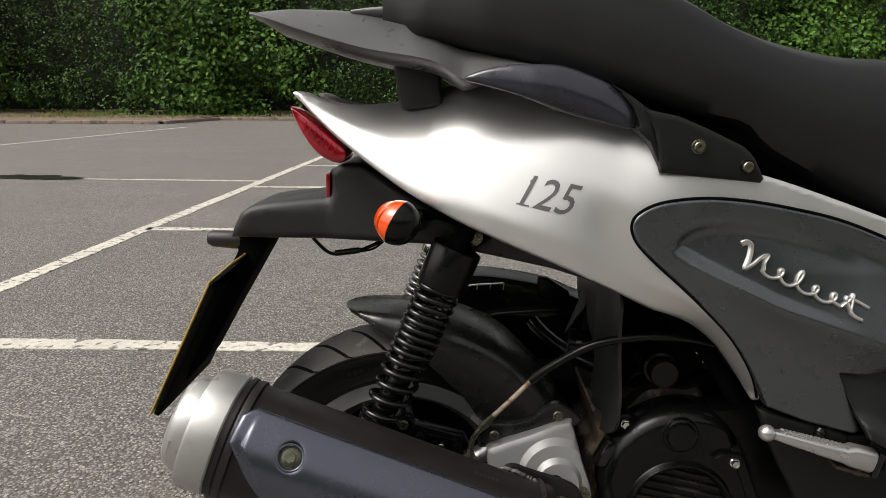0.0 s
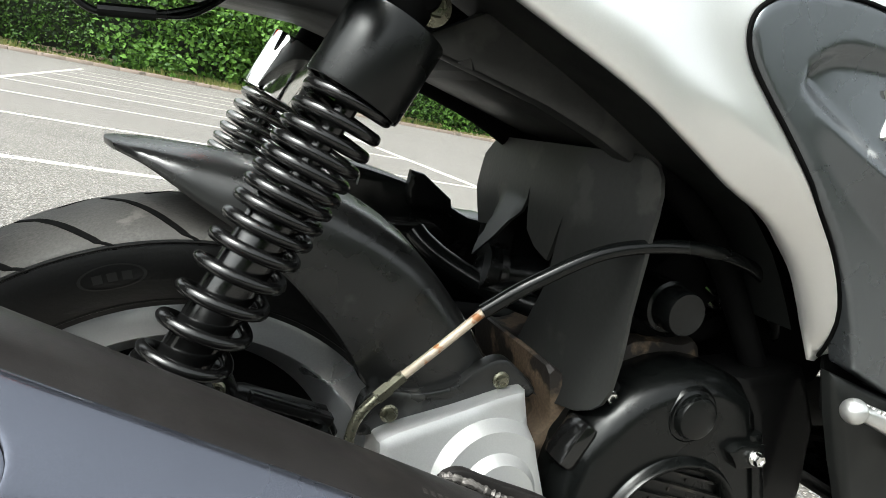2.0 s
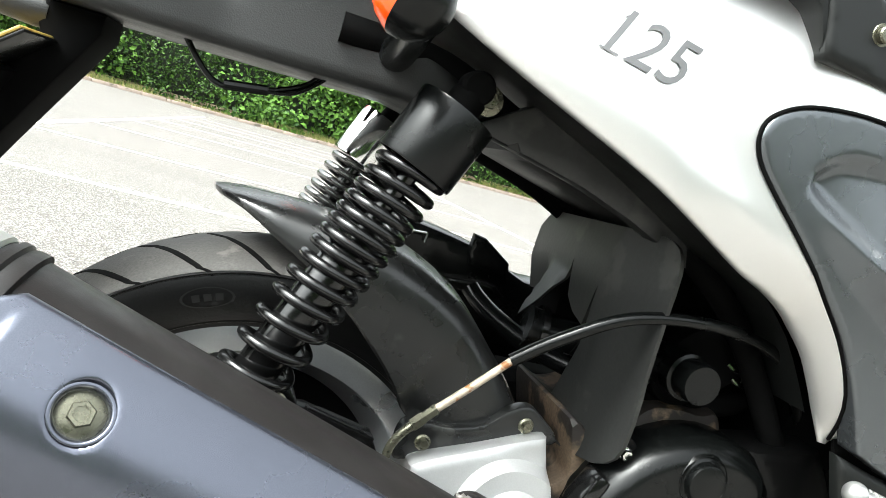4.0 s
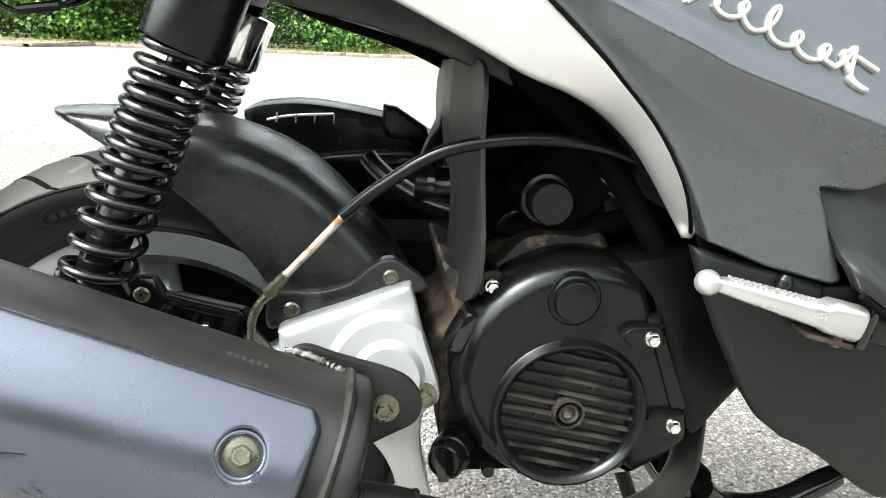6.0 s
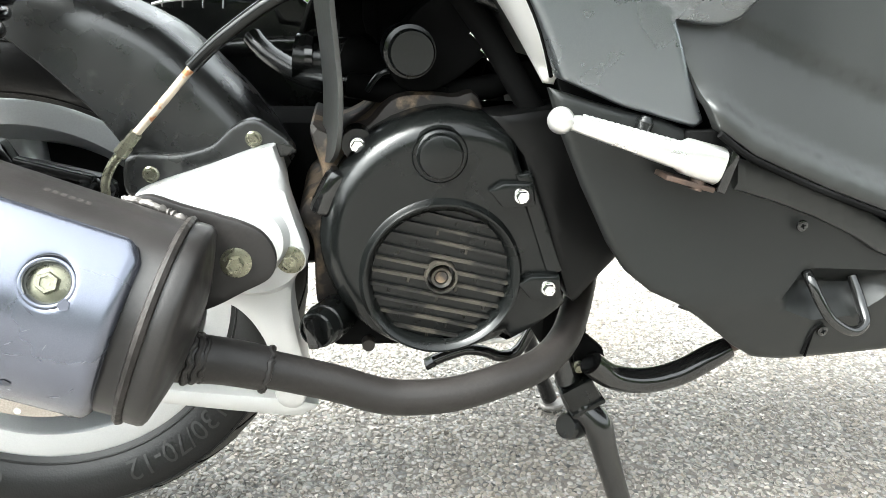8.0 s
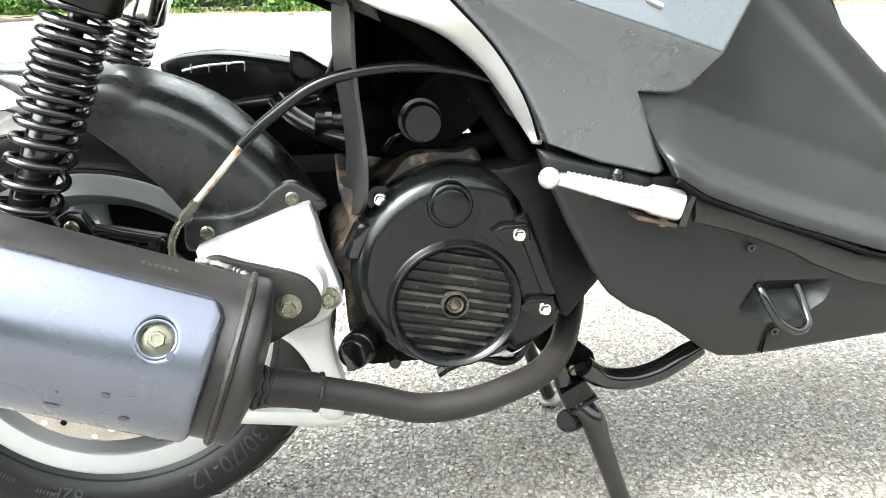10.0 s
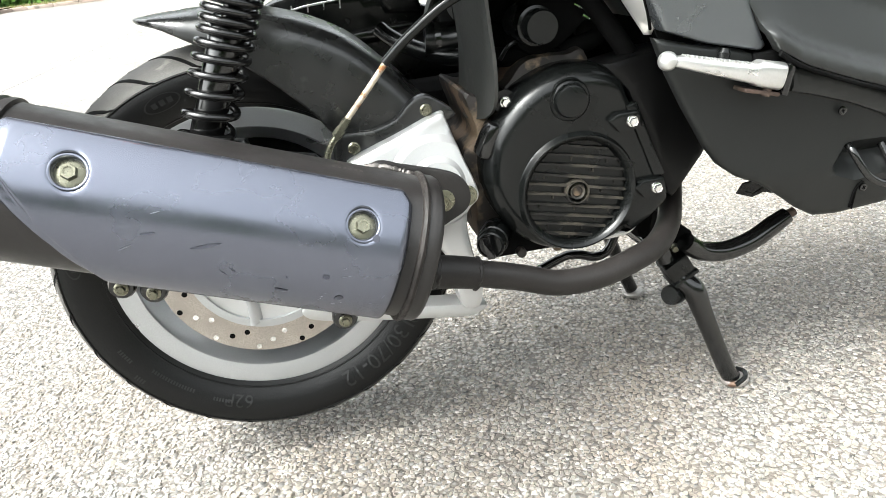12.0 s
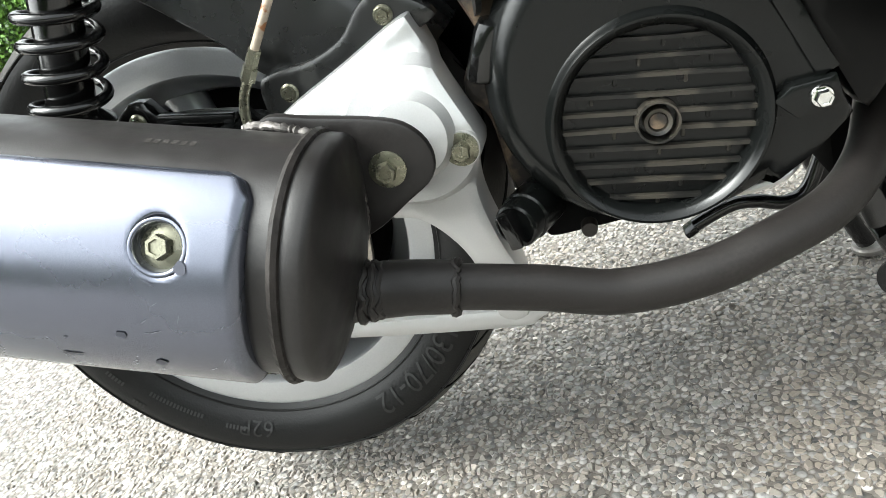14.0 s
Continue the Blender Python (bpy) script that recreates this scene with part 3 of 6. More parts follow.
def chip_material():
    m = bpy.data.materials.new("stone_chippings")
    m.use_nodes = True
    nn, l = m.node_tree.nodes, m.node_tree.links
    b = nn["Principled BSDF"]
    r = nn.new("ShaderNodeValToRGB")
    r.color_ramp.elements[0].color, r.color_ramp.elements[1].color = (0.075, 0.070, 0.064, 1), (0.40, 0.36, 0.31, 1)
    for p, c in ((0.18, (0.140, 0.132, 0.121, 1)), (0.40, (0.205, 0.193, 0.176, 1)), (0.50, (0.205, 0.168, 0.136, 1)), (0.58, (0.186, 0.192, 0.178, 1)), (0.72, (0.250, 0.230, 0.202, 1)), (0.93, (0.300, 0.272, 0.238, 1))):
        e = r.color_ramp.elements.new(p)
        e.color = c
    geo = nn.new("ShaderNodeNewGeometry")
    l.new(geo.outputs["Random Per Island"], r.inputs[0])
    t = nn.new("ShaderNodeTexNoise")
    t.inputs["Scale"].default_value = 900
    l.new(geo.outputs["Position"], t.inputs["Vector"])
    mul = nn.new("ShaderNodeMix")
    mul.data_type, mul.blend_type = "RGBA", "MULTIPLY"
    mul.inputs[0].default_value = 0.45
    l.new(r.outputs[0], mul.inputs[6])
    l.new(t.outputs[0], mul.inputs[7])
    dirt = nn.new("ShaderNodeTexNoise")
    dirt.inputs["Scale"].default_value, dirt.inputs["Detail"].default_value = 3.2, 9
    dirt.inputs["Roughness"].default_value = 0.68
    l.new(geo.outputs["Position"], dirt.inputs["Vector"])
    much = nn.new("ShaderNodeMapRange")
    much.inputs[1].default_value, much.inputs[2].default_value, much.inputs[3].default_value, much.inputs[4].default_value = 0.44, 0.62, 0.0, 0.72
    l.new(dirt.outputs[0], much.inputs[0])
    soiled = nn.new("ShaderNodeMix")
    soiled.data_type = "RGBA"
    soiled.inputs[7].default_value = (0.160, 0.134, 0.108, 1)
    l.new(much.outputs[0], soiled.inputs[0])
    l.new(mul.outputs[2], soiled.inputs[6])
    l.new(soiled.outputs[2], b.inputs["Base Color"])
    b.inputs["Roughness"].default_value = 0.62
    return m


tagged(new("tarmac_chippings", mesh_of("tarmac_chippings", (CV, CF), chip_material(), 15)), "grey and buff stone chippings bound in the tarmac", "tarmac", kind="stuff")

# ---- the scooter ----
AX, AY, AZ = -0.0036, 0.015, 0.2854  # rear axle
scooter = tagged(new("motor_scooter"), "black and silver motor scooter on its centre stand", "scooter")
SPIN = Matrix.Translation((AX, AY, AZ)) @ pose(0, 0, 0, 90, 0, 0)  # z of a turned body towards the near side


def at_x(pairs):
    p = curve(pairs, 8)
    return lambda x: np.interp(x, p[:, 0], p[:, 1])


# rear wheel
wheel = part("rear_wheel", lathe([(0.0, 0.062), (0.030, 0.062), (0.034, 0.052), (0.040, 0.03), (0.040, -0.05), (0.03, -0.06), (0.0, -0.06)], 32, SPIN, False), ALLOY, scooter, "rear wheel with a silver cast rim and black tyre")
TYRE = [(0.166, 0.040), (0.176, 0.047), (0.186, 0.056), (0.200, 0.0635), (0.214, 0.0655), (0.222, 0.064), (0.2255, 0.0628), (0.2280, 0.0612), (0.2335, 0.051), (0.2395, 0.036), (0.2440, 0.018), (0.2455, 0.0)]
for s in (1, -1):
    part("tyre_wall", lathe([(r, s * h) for r, h in TYRE[:7]], 120, SPIN, False), RUBBER, wheel, "black tyre wall", 50)
part("tyre_tread", lathe(TYRE[6:] + [(r, -h) for r, h in reversed(TYRE[6:-1])], 144, SPIN, False), TREAD, wheel, "dusty grey-black tread with slanted curved grooves", 50)
part("rim", lathe([(0.128, -0.03), (0.128, -0.012), (0.136, 0.012), (0.1485, 0.026), (0.151, 0.0405), (0.1535, 0.0435), (0.1735, 0.0475), (0.1762, 0.0468), (0.1762, 0.040), (0.165, 0.036), (0.165, -0.036), (0.1762, -0.040), (0.1762, -0.0468), (0.1735, -0.0475), (0.1535, -0.0435), (0.14, -0.03)], 120, SPIN, False), RIM, wheel, "silver painted rim")
for i in range(5):
    a = radians(72 * i + 20)
    sp = [Vector((r * math.cos(a + tw), r * math.sin(a + tw), h)) for r, tw, h in ((0.03, -0.25, 0.02), (0.07, -0.12, 0.012), (0.11, 0.0, -0.004), (0.148, 0.05, -0.006))]
    part("spoke", moved(tube([tuple(p) for p in sp], [0.020, 0.016, 0.015, 0.024], 12, flat=0.55), SPIN), RIM, wheel)
part("brake_disc", lathe([(0.088, 0.052), (0.124, 0.052), (0.1245, 0.0535), (0.1245, 0.0565), (0.124, 0.058), (0.088, 0.058), (0.0875, 0.055)], 90, SPIN, False), DISC, wheel, "brown-grey drilled brake disc")
part("disc_carrier", lathe([(0.030, 0.046), (0.030, 0.052), (0.056, 0.053), (0.072, 0.0545), (0.0895, 0.0565), (0.0900, 0.050)], 72, SPIN, False), ALLOY, wheel, "silver disc carrier")
part("carrier_ring", lathe([(0.082, 0.050), (0.082, 0.060), (0.091, 0.060), (0.092, 0.054), (0.091, 0.050)], 72, SPIN, False), RIM, wheel)
for i in range(5):
    a = radians(72 * i + 40)
    arm_line = [tuple(Vector((r * math.cos(a + tw), r * math.sin(a + tw), 0.055))) for r, tw in ((0.045, -0.3), (0.062, -0.12), (0.086, 0.0))]
    part("carrier_arm", moved(tube(arm_line, [0.011, 0.009, 0.012], 12, flat=0.45), SPIN), RIM, wheel)
# added flat disc: shade within the wheel painted near-black
part("wheel_shade_disc", lathe([(0.0, -0.012), (0.131, -0.012), (0.131, -0.018), (0.0, -0.018)], 60, SPIN, False), SHADE_BLACK, wheel)
for r, h in ((0.1815, 0.0520), (0.2235, 0.0640)):
    part("sidewall_ring", lathe([(r - 0.0012, h - 0.0012), (r - 0.0006, h + 0.0006), (r + 0.0006, h + 0.0010), (r + 0.0012, h - 0.0004)], 120, SPIN, False), RUBBER, wheel)
drill = mesh_of("disc_hole", lathe([(0.0, 0.0), (0.0034, 0.0), (0.0034, 0.0006), (0.0, 0.0006)], 12, ends=False), CHROME)
dark_drill = mesh_of("disc_hole", lathe([(0.0, 0.0), (0.0034, 0.0), (0.0034, 0.0006), (0.0, 0.0006)], 12, ends=False), SHADE_BLACK)
for i in range(42):
    a, r = i * 2 * math.pi / 42, (0.119, 0.110, 0.101)[i % 3]
    part("disc_hole", drill if i % 5 < 3 else dark_drill, CHROME, wheel, m=SPIN @ Matrix.Translation((r * math.cos(a), r * math.sin(a), 0.0579)))


def groove_geo(side):
    """One curved groove of the tread, from the crown to the shoulder: a strip with the groove's shade as its colour."""
    rings = []
    prof = list(reversed(TYRE[5:]))
    rr, hh = zip(*prof)
    s = np.linspace(0, 1, 16)
    ri, hi = np.interp(s, np.linspace(0, 1, len(rr)), rr), np.interp(s, np.linspace(0, 1, len(hh)), hh)
    for k in range(16):
        a = 0.26 * (1 - s[k]) ** 1.7
        w = 0.0030 * (0.35 + 0.65 * math.sin(math.pi * min(1, 0.15 + s[k] * 0.85)))
        da = w / ri[k]
        q = []
        for d, lift in ((-da, -0.002), (-da, 0.0004), (da, 0.0004), (da, -0.002)):
            r = ri[k] + lift
            q.append((r * math.cos(a + d), r * math.sin(a + d), side * (hi[k] + (0.0004 if lift > 0 else -0.002) * (1 if s[k] > 0.3 else 0))))
        rings.append(q)
    return loft(rings)


for side in (1, -1):
    gm = mesh_of("tread_groove", groove_geo(side), SHADE_BLACK)
    for i in range(27):
        part("tread_groove", gm, SHADE_BLACK, wheel, m=SPIN @ pose(0, 0, 0, 0, 0, i * 360 / 27 + (0 if side > 0 else 6.6)))


def on_sidewall(geo, r0, start, gap=0.0):
    """Bends flat lettering round the tyre's near wall; start: degrees from the bottom, forwards."""
    v, out = geo[0], []
    for x, y, _ in v:
        r = r0 + y
        a = radians(start) - x / r0
        h = np.interp(r, [p[0] for p in TYRE], [p[1] for p in TYRE]) + 0.0011 + gap
        out.append((AX + r * math.sin(a), AY - h, AZ - r * math.cos(a)))
    return np.array(out), geo[1]


EMBOSS = material("embossed_rubber", (0.008, 0.008, 0.0078), 0.44, spec=0.3, vary=0.15)
for body, start, size in (("130/70-12", 55, 0.0285), ("62P", -14.5, 0.0225)):
    part("size_mark", on_sidewall(fine_text(body, size), 0.1895, start), EMBOSS, wheel, "raised size lettering on the tyre wall")
for start, r0, length, high in ((-36, 0.194, 0.055, 0.004), (-60, 0.20, 0.02, 0.005), (-52, 0.21, 0.012, 0.006), (100, 0.20, 0.03, 0.006), (140, 0.205, 0.05, 0.005), (-23, 0.196, 0.02, 0.004)):
    bars = [([(x, 0, 0), (x + 0.0022, 0, 0), (x + 0.0022, high, 0), (x, high, 0)], [(0, 1, 2, 3)]) for x in np.arange(0, length, 0.0036)]
    tagged(part("maker_mark", on_sidewall(join(*bars), r0, start), EMBOSS, wheel), kind="stuff")
ov = np.linspace(0, 2 * math.pi, 40, endpoint=False)
for start in (198, 60, -100):
    oval = loft([[(k * 0.021 * math.cos(a), k * 0.009 * math.sin(a), 0) for a in ov] for k in (1.0, 0.9)], True, False)
    bars = join(*[([(x, -0.003, 0), (x + 0.006, -0.003, 0), (x + 0.006, 0.003, 0), (x, 0.003, 0)], [(0, 1, 2, 3)]) for x in (-0.012, -0.003, 0.006)])
    tagged(part("maker_mark", on_sidewall(join(oval, bars), 0.205, start), EMBOSS, wheel), kind="stuff")

# mudguard over the wheel
rings = []
GX, GY, GZ = -0.003, 0.006, 0.282  # middle of the guard's arc
for th in list(np.linspace(-16.0, -11, 9)) + list(np.linspace(-9.5, 62, 30)):
    t = radians(th)
    top = float(np.interp(th, (-16, -13.6, -7.6, 0, 12.6, 20.7, 29.7, 40.5, 49, 62), (0.2935, 0.2905, 0.2850, 0.2810, 0.2800, 0.2785, 0.2765, 0.2695, 0.2670, 0.2660)))
    edge = float(np.interp(th, (-16, -15.3, -11.5, -4, 9.8, 18.7, 29.7, 35.8, 44, 52, 62), (0.292, 0.2895, 0.2806, 0.2556, 0.2233, 0.2059, 0.1899, 0.1812, 0.182, 0.200, 0.222)))
    half = float(np.interp(th, (-16, -15, -12, -7, 5, 20, 62), (0.010, 0.026, 0.045, 0.059, 0.071, 0.078, 0.080)))
    grow = min(1.0, max(0.04, (th + 16) / 14)) ** 0.8
    far = top - max(0.0015, min(0.05, top - edge))
    roll = max(0.0012, min(0.020 * grow, (top - edge) * 0.6))
    edge = min(edge, top - roll - 0.0008)
    sec = [(min(far, top - roll - 0.0008), half), (top - roll, half), (top - 0.42 * roll, half * 0.94), (top - 0.08 * roll, half * 0.74), (top + 0.004 * grow, 0.0), (top - 0.08 * roll, -half * 0.74), (top - 0.42 * roll, -half * 0.94), (top - roll, -half)]
    sec += [(top - roll - (top - roll - edge) * k, -half * (1 + 0.02 * k)) for k in (0.35, 0.7, 1.0)]
    inner = [(r - 0.0025, h * 0.965) for r, h in reversed(sec)]
    rings.append([(GX + r * math.sin(t), GY + h, GZ + r * math.cos(t)) for r, h in sec + inner])
part("mudguard", loft(rings), MUDGUARD, scooter, "black plastic hugger mudguard over the rear tyre", 50)
lug = part("mudguard_bracket", plate([(0.102, 0.392), (0.104, 0.420), (0.122, 0.4245), (0.145, 0.424), (0.172, 0.4315), (0.190, 0.447), (0.205, 0.4535), (0.218, 0.4485), (0.240, 0.427), (0.205, 0.417), (0.160, 0.405), (0.118, 0.3915)], lambda x, z: -0.084 + 0 * x, 0.012, 0.006, 0.003, per=4), MUDGUARD, scooter, "black mudguard flange")
BOLT = mesh_of("bolt", hex_head(0.0047, 1.45, 0.006), ZINC)
BIG_BOLT = mesh_of("bolt", hex_head(0.0066, 1.75, 0.0090), ZINC)
CHROME_BOLT = mesh_of("bolt", hex_head(0.0052, 1.3, 0.0075), CHROME)
for x, z in ((0.207, 0.4375), (0.1235, 0.408)):
    part("bolt", BOLT, ZINC, lug, "olive zinc flange bolt", m=fixed(x, -0.084, z, turn=11))

# swingarm casting
def arm_face(x, z):
    d = np.hypot(x - 0.205, z - 0.362)
    step1 = np.clip((0.052 - d) / 0.006, 0, 1) * 0.010
    step2 = np.clip((0.031 - d) / 0.005, 0, 1) * 0.008
    return -0.098 - 0.012 * np.clip((0.42 - z) / 0.06, 0, 1) - step1 - step2


arm = part("swingarm", plate([(0.114, 0.388), (0.119, 0.3985), (0.17, 0.4165), (0.218, 0.434), (0.226, 0.427), (0.236, 0.390), (0.249, 0.350), (0.246, 0.336), (0.2385, 0.325), (0.235, 0.302), (0.239, 0.268), (0.2465, 0.232), (0.240, 0.200), (0.218, 0.205), (0.214, 0.250), (0.203, 0.278), (0.186, 0.298), (0.165, 0.306), (0.140, 0.330), (0.118, 0.360)], arm_face, 0.035, 0.0035, 0.006, per=4, creases=[[(0.205 + r * math.cos(t), 0.362 + r * math.sin(t)) for t in np.linspace(0, 2 * math.pi, 73)] for r in (0.052, 0.046, 0.031, 0.026)]), ALLOY, scooter, "silver cast alloy swingarm")
part("lower_arm", plate([(0.040, 0.232), (0.10, 0.2155), (0.242, 0.194), (0.243, 0.182), (0.22, 0.180), (0.10, 0.200), (0.04, 0.215)], lambda x, z: -0.09 + 0 * x, 0.03, 0.008, 0.004), ALLOY, arm)
part("bolt", BIG_BOLT, ZINC, arm, "olive zinc flange bolt", m=fixed(0.2356, -0.1205, 0.3450, turn=20))
part("arm_boss", lathe([(0.0145, -0.03), (0.0135, -0.002), (0.0125, 0.0), (0.0, 0.0)], 28, Matrix.Translation((0.2356, -0.1205, 0.3450)) @ aim(NEAR), False), ALLOY, arm)

# silencer
WELD_DARK = material("dark_weld", (0.035, 0.031, 0.029), 0.4, 0.15, vary=0.4, vary_scale=90, bump=0.5, bump_scale=260)
EX_D, EX_N = Vector((0.936, 0, -0.352)), Vector((0.352, 0, 0.936))
EXM = Matrix((( EX_D.x, 0, EX_N.x, 0.1306), (0, -1, 0, -0.215), (EX_D.z, 0, EX_N.z, 0.347), (0, 0, 0, 1)))  # x along it to the front, y to the near side, z up


def round_ring(u, ry, rz, n=44, power=2.3, cy=0.0, cz=0.0):
    a = np.linspace(0, 2 * math.pi, n, endpoint=False)
    c, s = np.cos(a), np.sin(a)
    k = (np.abs(c) ** power + np.abs(s) ** power) ** (-1 / power)
    return np.c_[np.full(n, u), cy + ry * k * c, cz + rz * k * s]


def along_silencer(geo):
    v = np.asarray(geo[0], float)
    m = np.array(EXM)
    return v @ m[:3, :3].T + m[:3, 3], [tuple(reversed(f)) for f in geo[1]]


CAP = material("satin_silver_cap", (0.50, 0.495, 0.48), 0.44, 0.85, vary=0.07, vary_scale=20, grain=0.08, grain_scale=900, wear=(0.34, 0.32, 0.29), wear_scale=40, wear_at=0.62, rough_vary=0.07)
SEAM = material("painted_weld_seam", (0.016, 0.0140, 0.013), 0.52, spec=0.16, vary=0.5, vary_scale=70, bump=0.9, bump_scale=180, rough_vary=0.1)
silencer = part("exhaust", along_silencer(loft([round_ring(u, r, r) for u, r in ((-0.345, 0.062), (-0.342, 0.0655), (0.020, 0.0668), (0.0290, 0.0690), (0.0360, 0.0692), (0.0390, 0.0680), (0.0410, 0.0650), (0.0435, 0.0560), (0.0470, 0.0420), (0.0500, 0.0270), (0.0510, 0.0120))])), MUFFLER, scooter, "matt black silencer with a blue-grey heat shield", 40)
part("weld_seam", along_silencer(loft([round_ring(u, r, r) for u, r in ((0.0195, 0.0655), (0.0208, 0.0700), (0.0235, 0.0716), (0.0262, 0.0704), (0.0280, 0.0655))], True, False)), SEAM, silencer)
cap = part("end_cap", along_silencer(loft([round_ring(u, r, r) for u, r in ((-0.341, 0.062), (-0.341, 0.0660), (-0.343, 0.0675), (-0.372, 0.0668), (-0.376, 0.0645), (-0.3765, 0.054), (-0.388, 0.0525), (-0.396, 0.049), (-0.400, 0.043), (-0.401, 0.026), (-0.385, 0.024))])), CAP, silencer, "satin silver silencer end cap")
part("outlet", along_silencer(loft([round_ring(u, r, r, 20, 2) for u, r in ((-0.4005, 0.016), (-0.403, 0.016), (-0.403, 0.013), (-0.38, 0.012))], True, False)), SHADE_BLACK, silencer)
for deg in (75, 35, -8, -50, 130, 190, 250):
    ph = radians(deg)
    q = [(-0.3768, 0.0525, 0.0), (-0.3915, 0.0528, 0.17), (-0.3915, 0.0528, -0.17), (-0.3775, 0.0470, 0.0), (-0.3990, 0.0465, 0.12), (-0.3990, 0.0465, -0.12)]
    v = [(u, r * math.cos(ph + d), r * math.sin(ph + d)) for u, r, d in q]
    part("notch", along_silencer((v, [(0, 1, 2), (3, 5, 4), (0, 3, 4, 1), (1, 4, 5, 2), (2, 5, 3, 0)])), CAP, cap)
part("clamp_band", along_silencer(loft([round_ring(u, r, r) for u, r in ((-0.338, 0.064), (-0.337, 0.0685), (-0.333, 0.0687), (-0.331, 0.067), (-0.328, 0.0684), (-0.322, 0.0686), (-0.320, 0.065))], True, False)), MUFFLER, silencer)


def shield_geo():
    """The heat shield: a shell bent round the near half, cut slanted at the rear, dished round its two bolts."""
    us, fs = np.linspace(0, 1, 170), np.linspace(-1, 1, 84)
    V = []
    for lift in (0.0, -0.0035):
        for f in fs:
            phi = radians(62 * f)
            v = math.sin(phi)
            rear = np.interp(f, (-1, -0.8, -0.6, -0.35, 0, 0.4, 0.8, 1), (-0.232, -0.246, -0.259, -0.275, -0.303, -0.331, -0.329, -0.314))
            front = np.interp(f, (-1, -0.85, 0.8, 0.93, 1), (-0.006, 0.008, 0.010, 0.005, -0.008))
            for u0 in us:
                u = rear + (front - rear) * u0
                edge = min(u - rear, front - u, (1 - abs(f)) * 0.075)
                r = 0.0765 + lift - 0.006 * max(0, 1 - edge / 0.007) ** 2
                inset = min((u - rear) * 0.8, (f + 1) * 0.075)
                r -= 0.0065 * (1 - min(1, max(0, (inset - 0.0125) / 0.0035)) ** 2 * (3 - 2 * min(1, max(0, (inset - 0.0125) / 0.0035)))) * max(0.0, min(1.0, (0.85 - f) / 0.7))
                for bu, bv in ((-0.032, 0.46), (-0.262, 0.50)):
                    d = math.hypot(u - bu, (v - bv) * 0.0765)
                    r -= 0.010 * (1 / (1 + math.exp(min(60, (d - 0.0121) / 0.0006))))
                V.append((u, r * math.cos(phi), r * math.sin(phi)))
    na, nu = len(fs), len(us)
    F = []
    for s in (0, 1):
        for i in range(na - 1):
            for j in range(nu - 1):
                q = (i * nu + j, i * nu + j + 1, (i + 1) * nu + j + 1, (i + 1) * nu + j)
                F.append(tuple(k + s * na * nu for k in (q if s == 0 else q[::-1])))
    rim = [j for j in range(nu)] + [i * nu + nu - 1 for i in range(1, na)] + [(na - 1) * nu + j for j in range(nu - 2, -1, -1)] + [i * nu for i in range(na - 2, 0, -1)]
    for a, b in zip(rim, rim[1:] + rim[:1]):
        F.append((b, a, a + na * nu, b + na * nu))
    return along_silencer((V, F))


shield = part("heat_shield", shield_geo(), SHIELD, silencer, "blue-grey metallic heat shield with scuffs", 60)
for u, v in ((-0.032, 0.46), (-0.262, 0.50)):
    phi = math.asin(v)
    way = EXM.to_3x3() @ Vector((0, math.cos(phi), math.sin(phi)))
    spot = EXM @ Vector((u, 0.0685 * math.cos(phi), 0.0685 * math.sin(phi)))
    cup = []
    for rho, h in ((0.0148, 0.0001), (0.0138, 0.0003), (0.0130, -0.0001), (0.0124, -0.0012), (0.0120, -0.0030), (0.0117, -0.0085), (0.002, -0.0088)):
        cup.append([(u + rho * math.cos(a), (0.0765 + h) * math.cos(phi + rho * math.sin(a) / 0.0765), (0.0765 + h) * math.sin(phi + rho * math.sin(a) / 0.0765)) for a in np.linspace(0, 2 * math.pi, 48, endpoint=False)])
    part("bolt_dish", along_silencer(loft(cup, True, False)), SHIELD, shield, "dished bolt hole", 60)
    part("bolt", BIG_BOLT, ZINC, silencer, "olive zinc flange bolt in a dished hole", m=fixed(*spot, way, 15))
rng = np.random.default_rng(21)
SHIELD_BARE = material("bared_metal", (0.24, 0.25, 0.28), 0.40, 0.8, vary=0.2)
for i, (u, f, ln, w, tl) in enumerate(((-0.155, -0.02, 0.026, 0.0028, 0.35), (-0.20, 0.02, 0.012, 0.002, 0.3), (-0.055, -0.16, 0.007, 0.005, 0.2), (-0.09, -0.42, 0.014, 0.003, 0), (-0.02, 0.33, 0.008, 0.007, 0.9), (-0.04, -0.42, 0.008, 0.006, 0.2))):
    pts = []
    for k in range(9):
        a = k * 2 * math.pi / 9
        du, df = ln / 2 * math.cos(a) * rng.uniform(0.7, 1.1), w / 2 * math.sin(a) * rng.uniform(0.7, 1.2)
        uu, ph = u + du * math.cos(tl) - df * math.sin(tl), radians(62 * f) + (du * math.sin(tl) + df * math.cos(tl)) / 0.0765
        pts.append((uu, 0.0771 * math.cos(ph), 0.0771 * math.sin(ph)))
    part("scuff", along_silencer((pts, [tuple(range(9))])), SCRATCH, silencer)
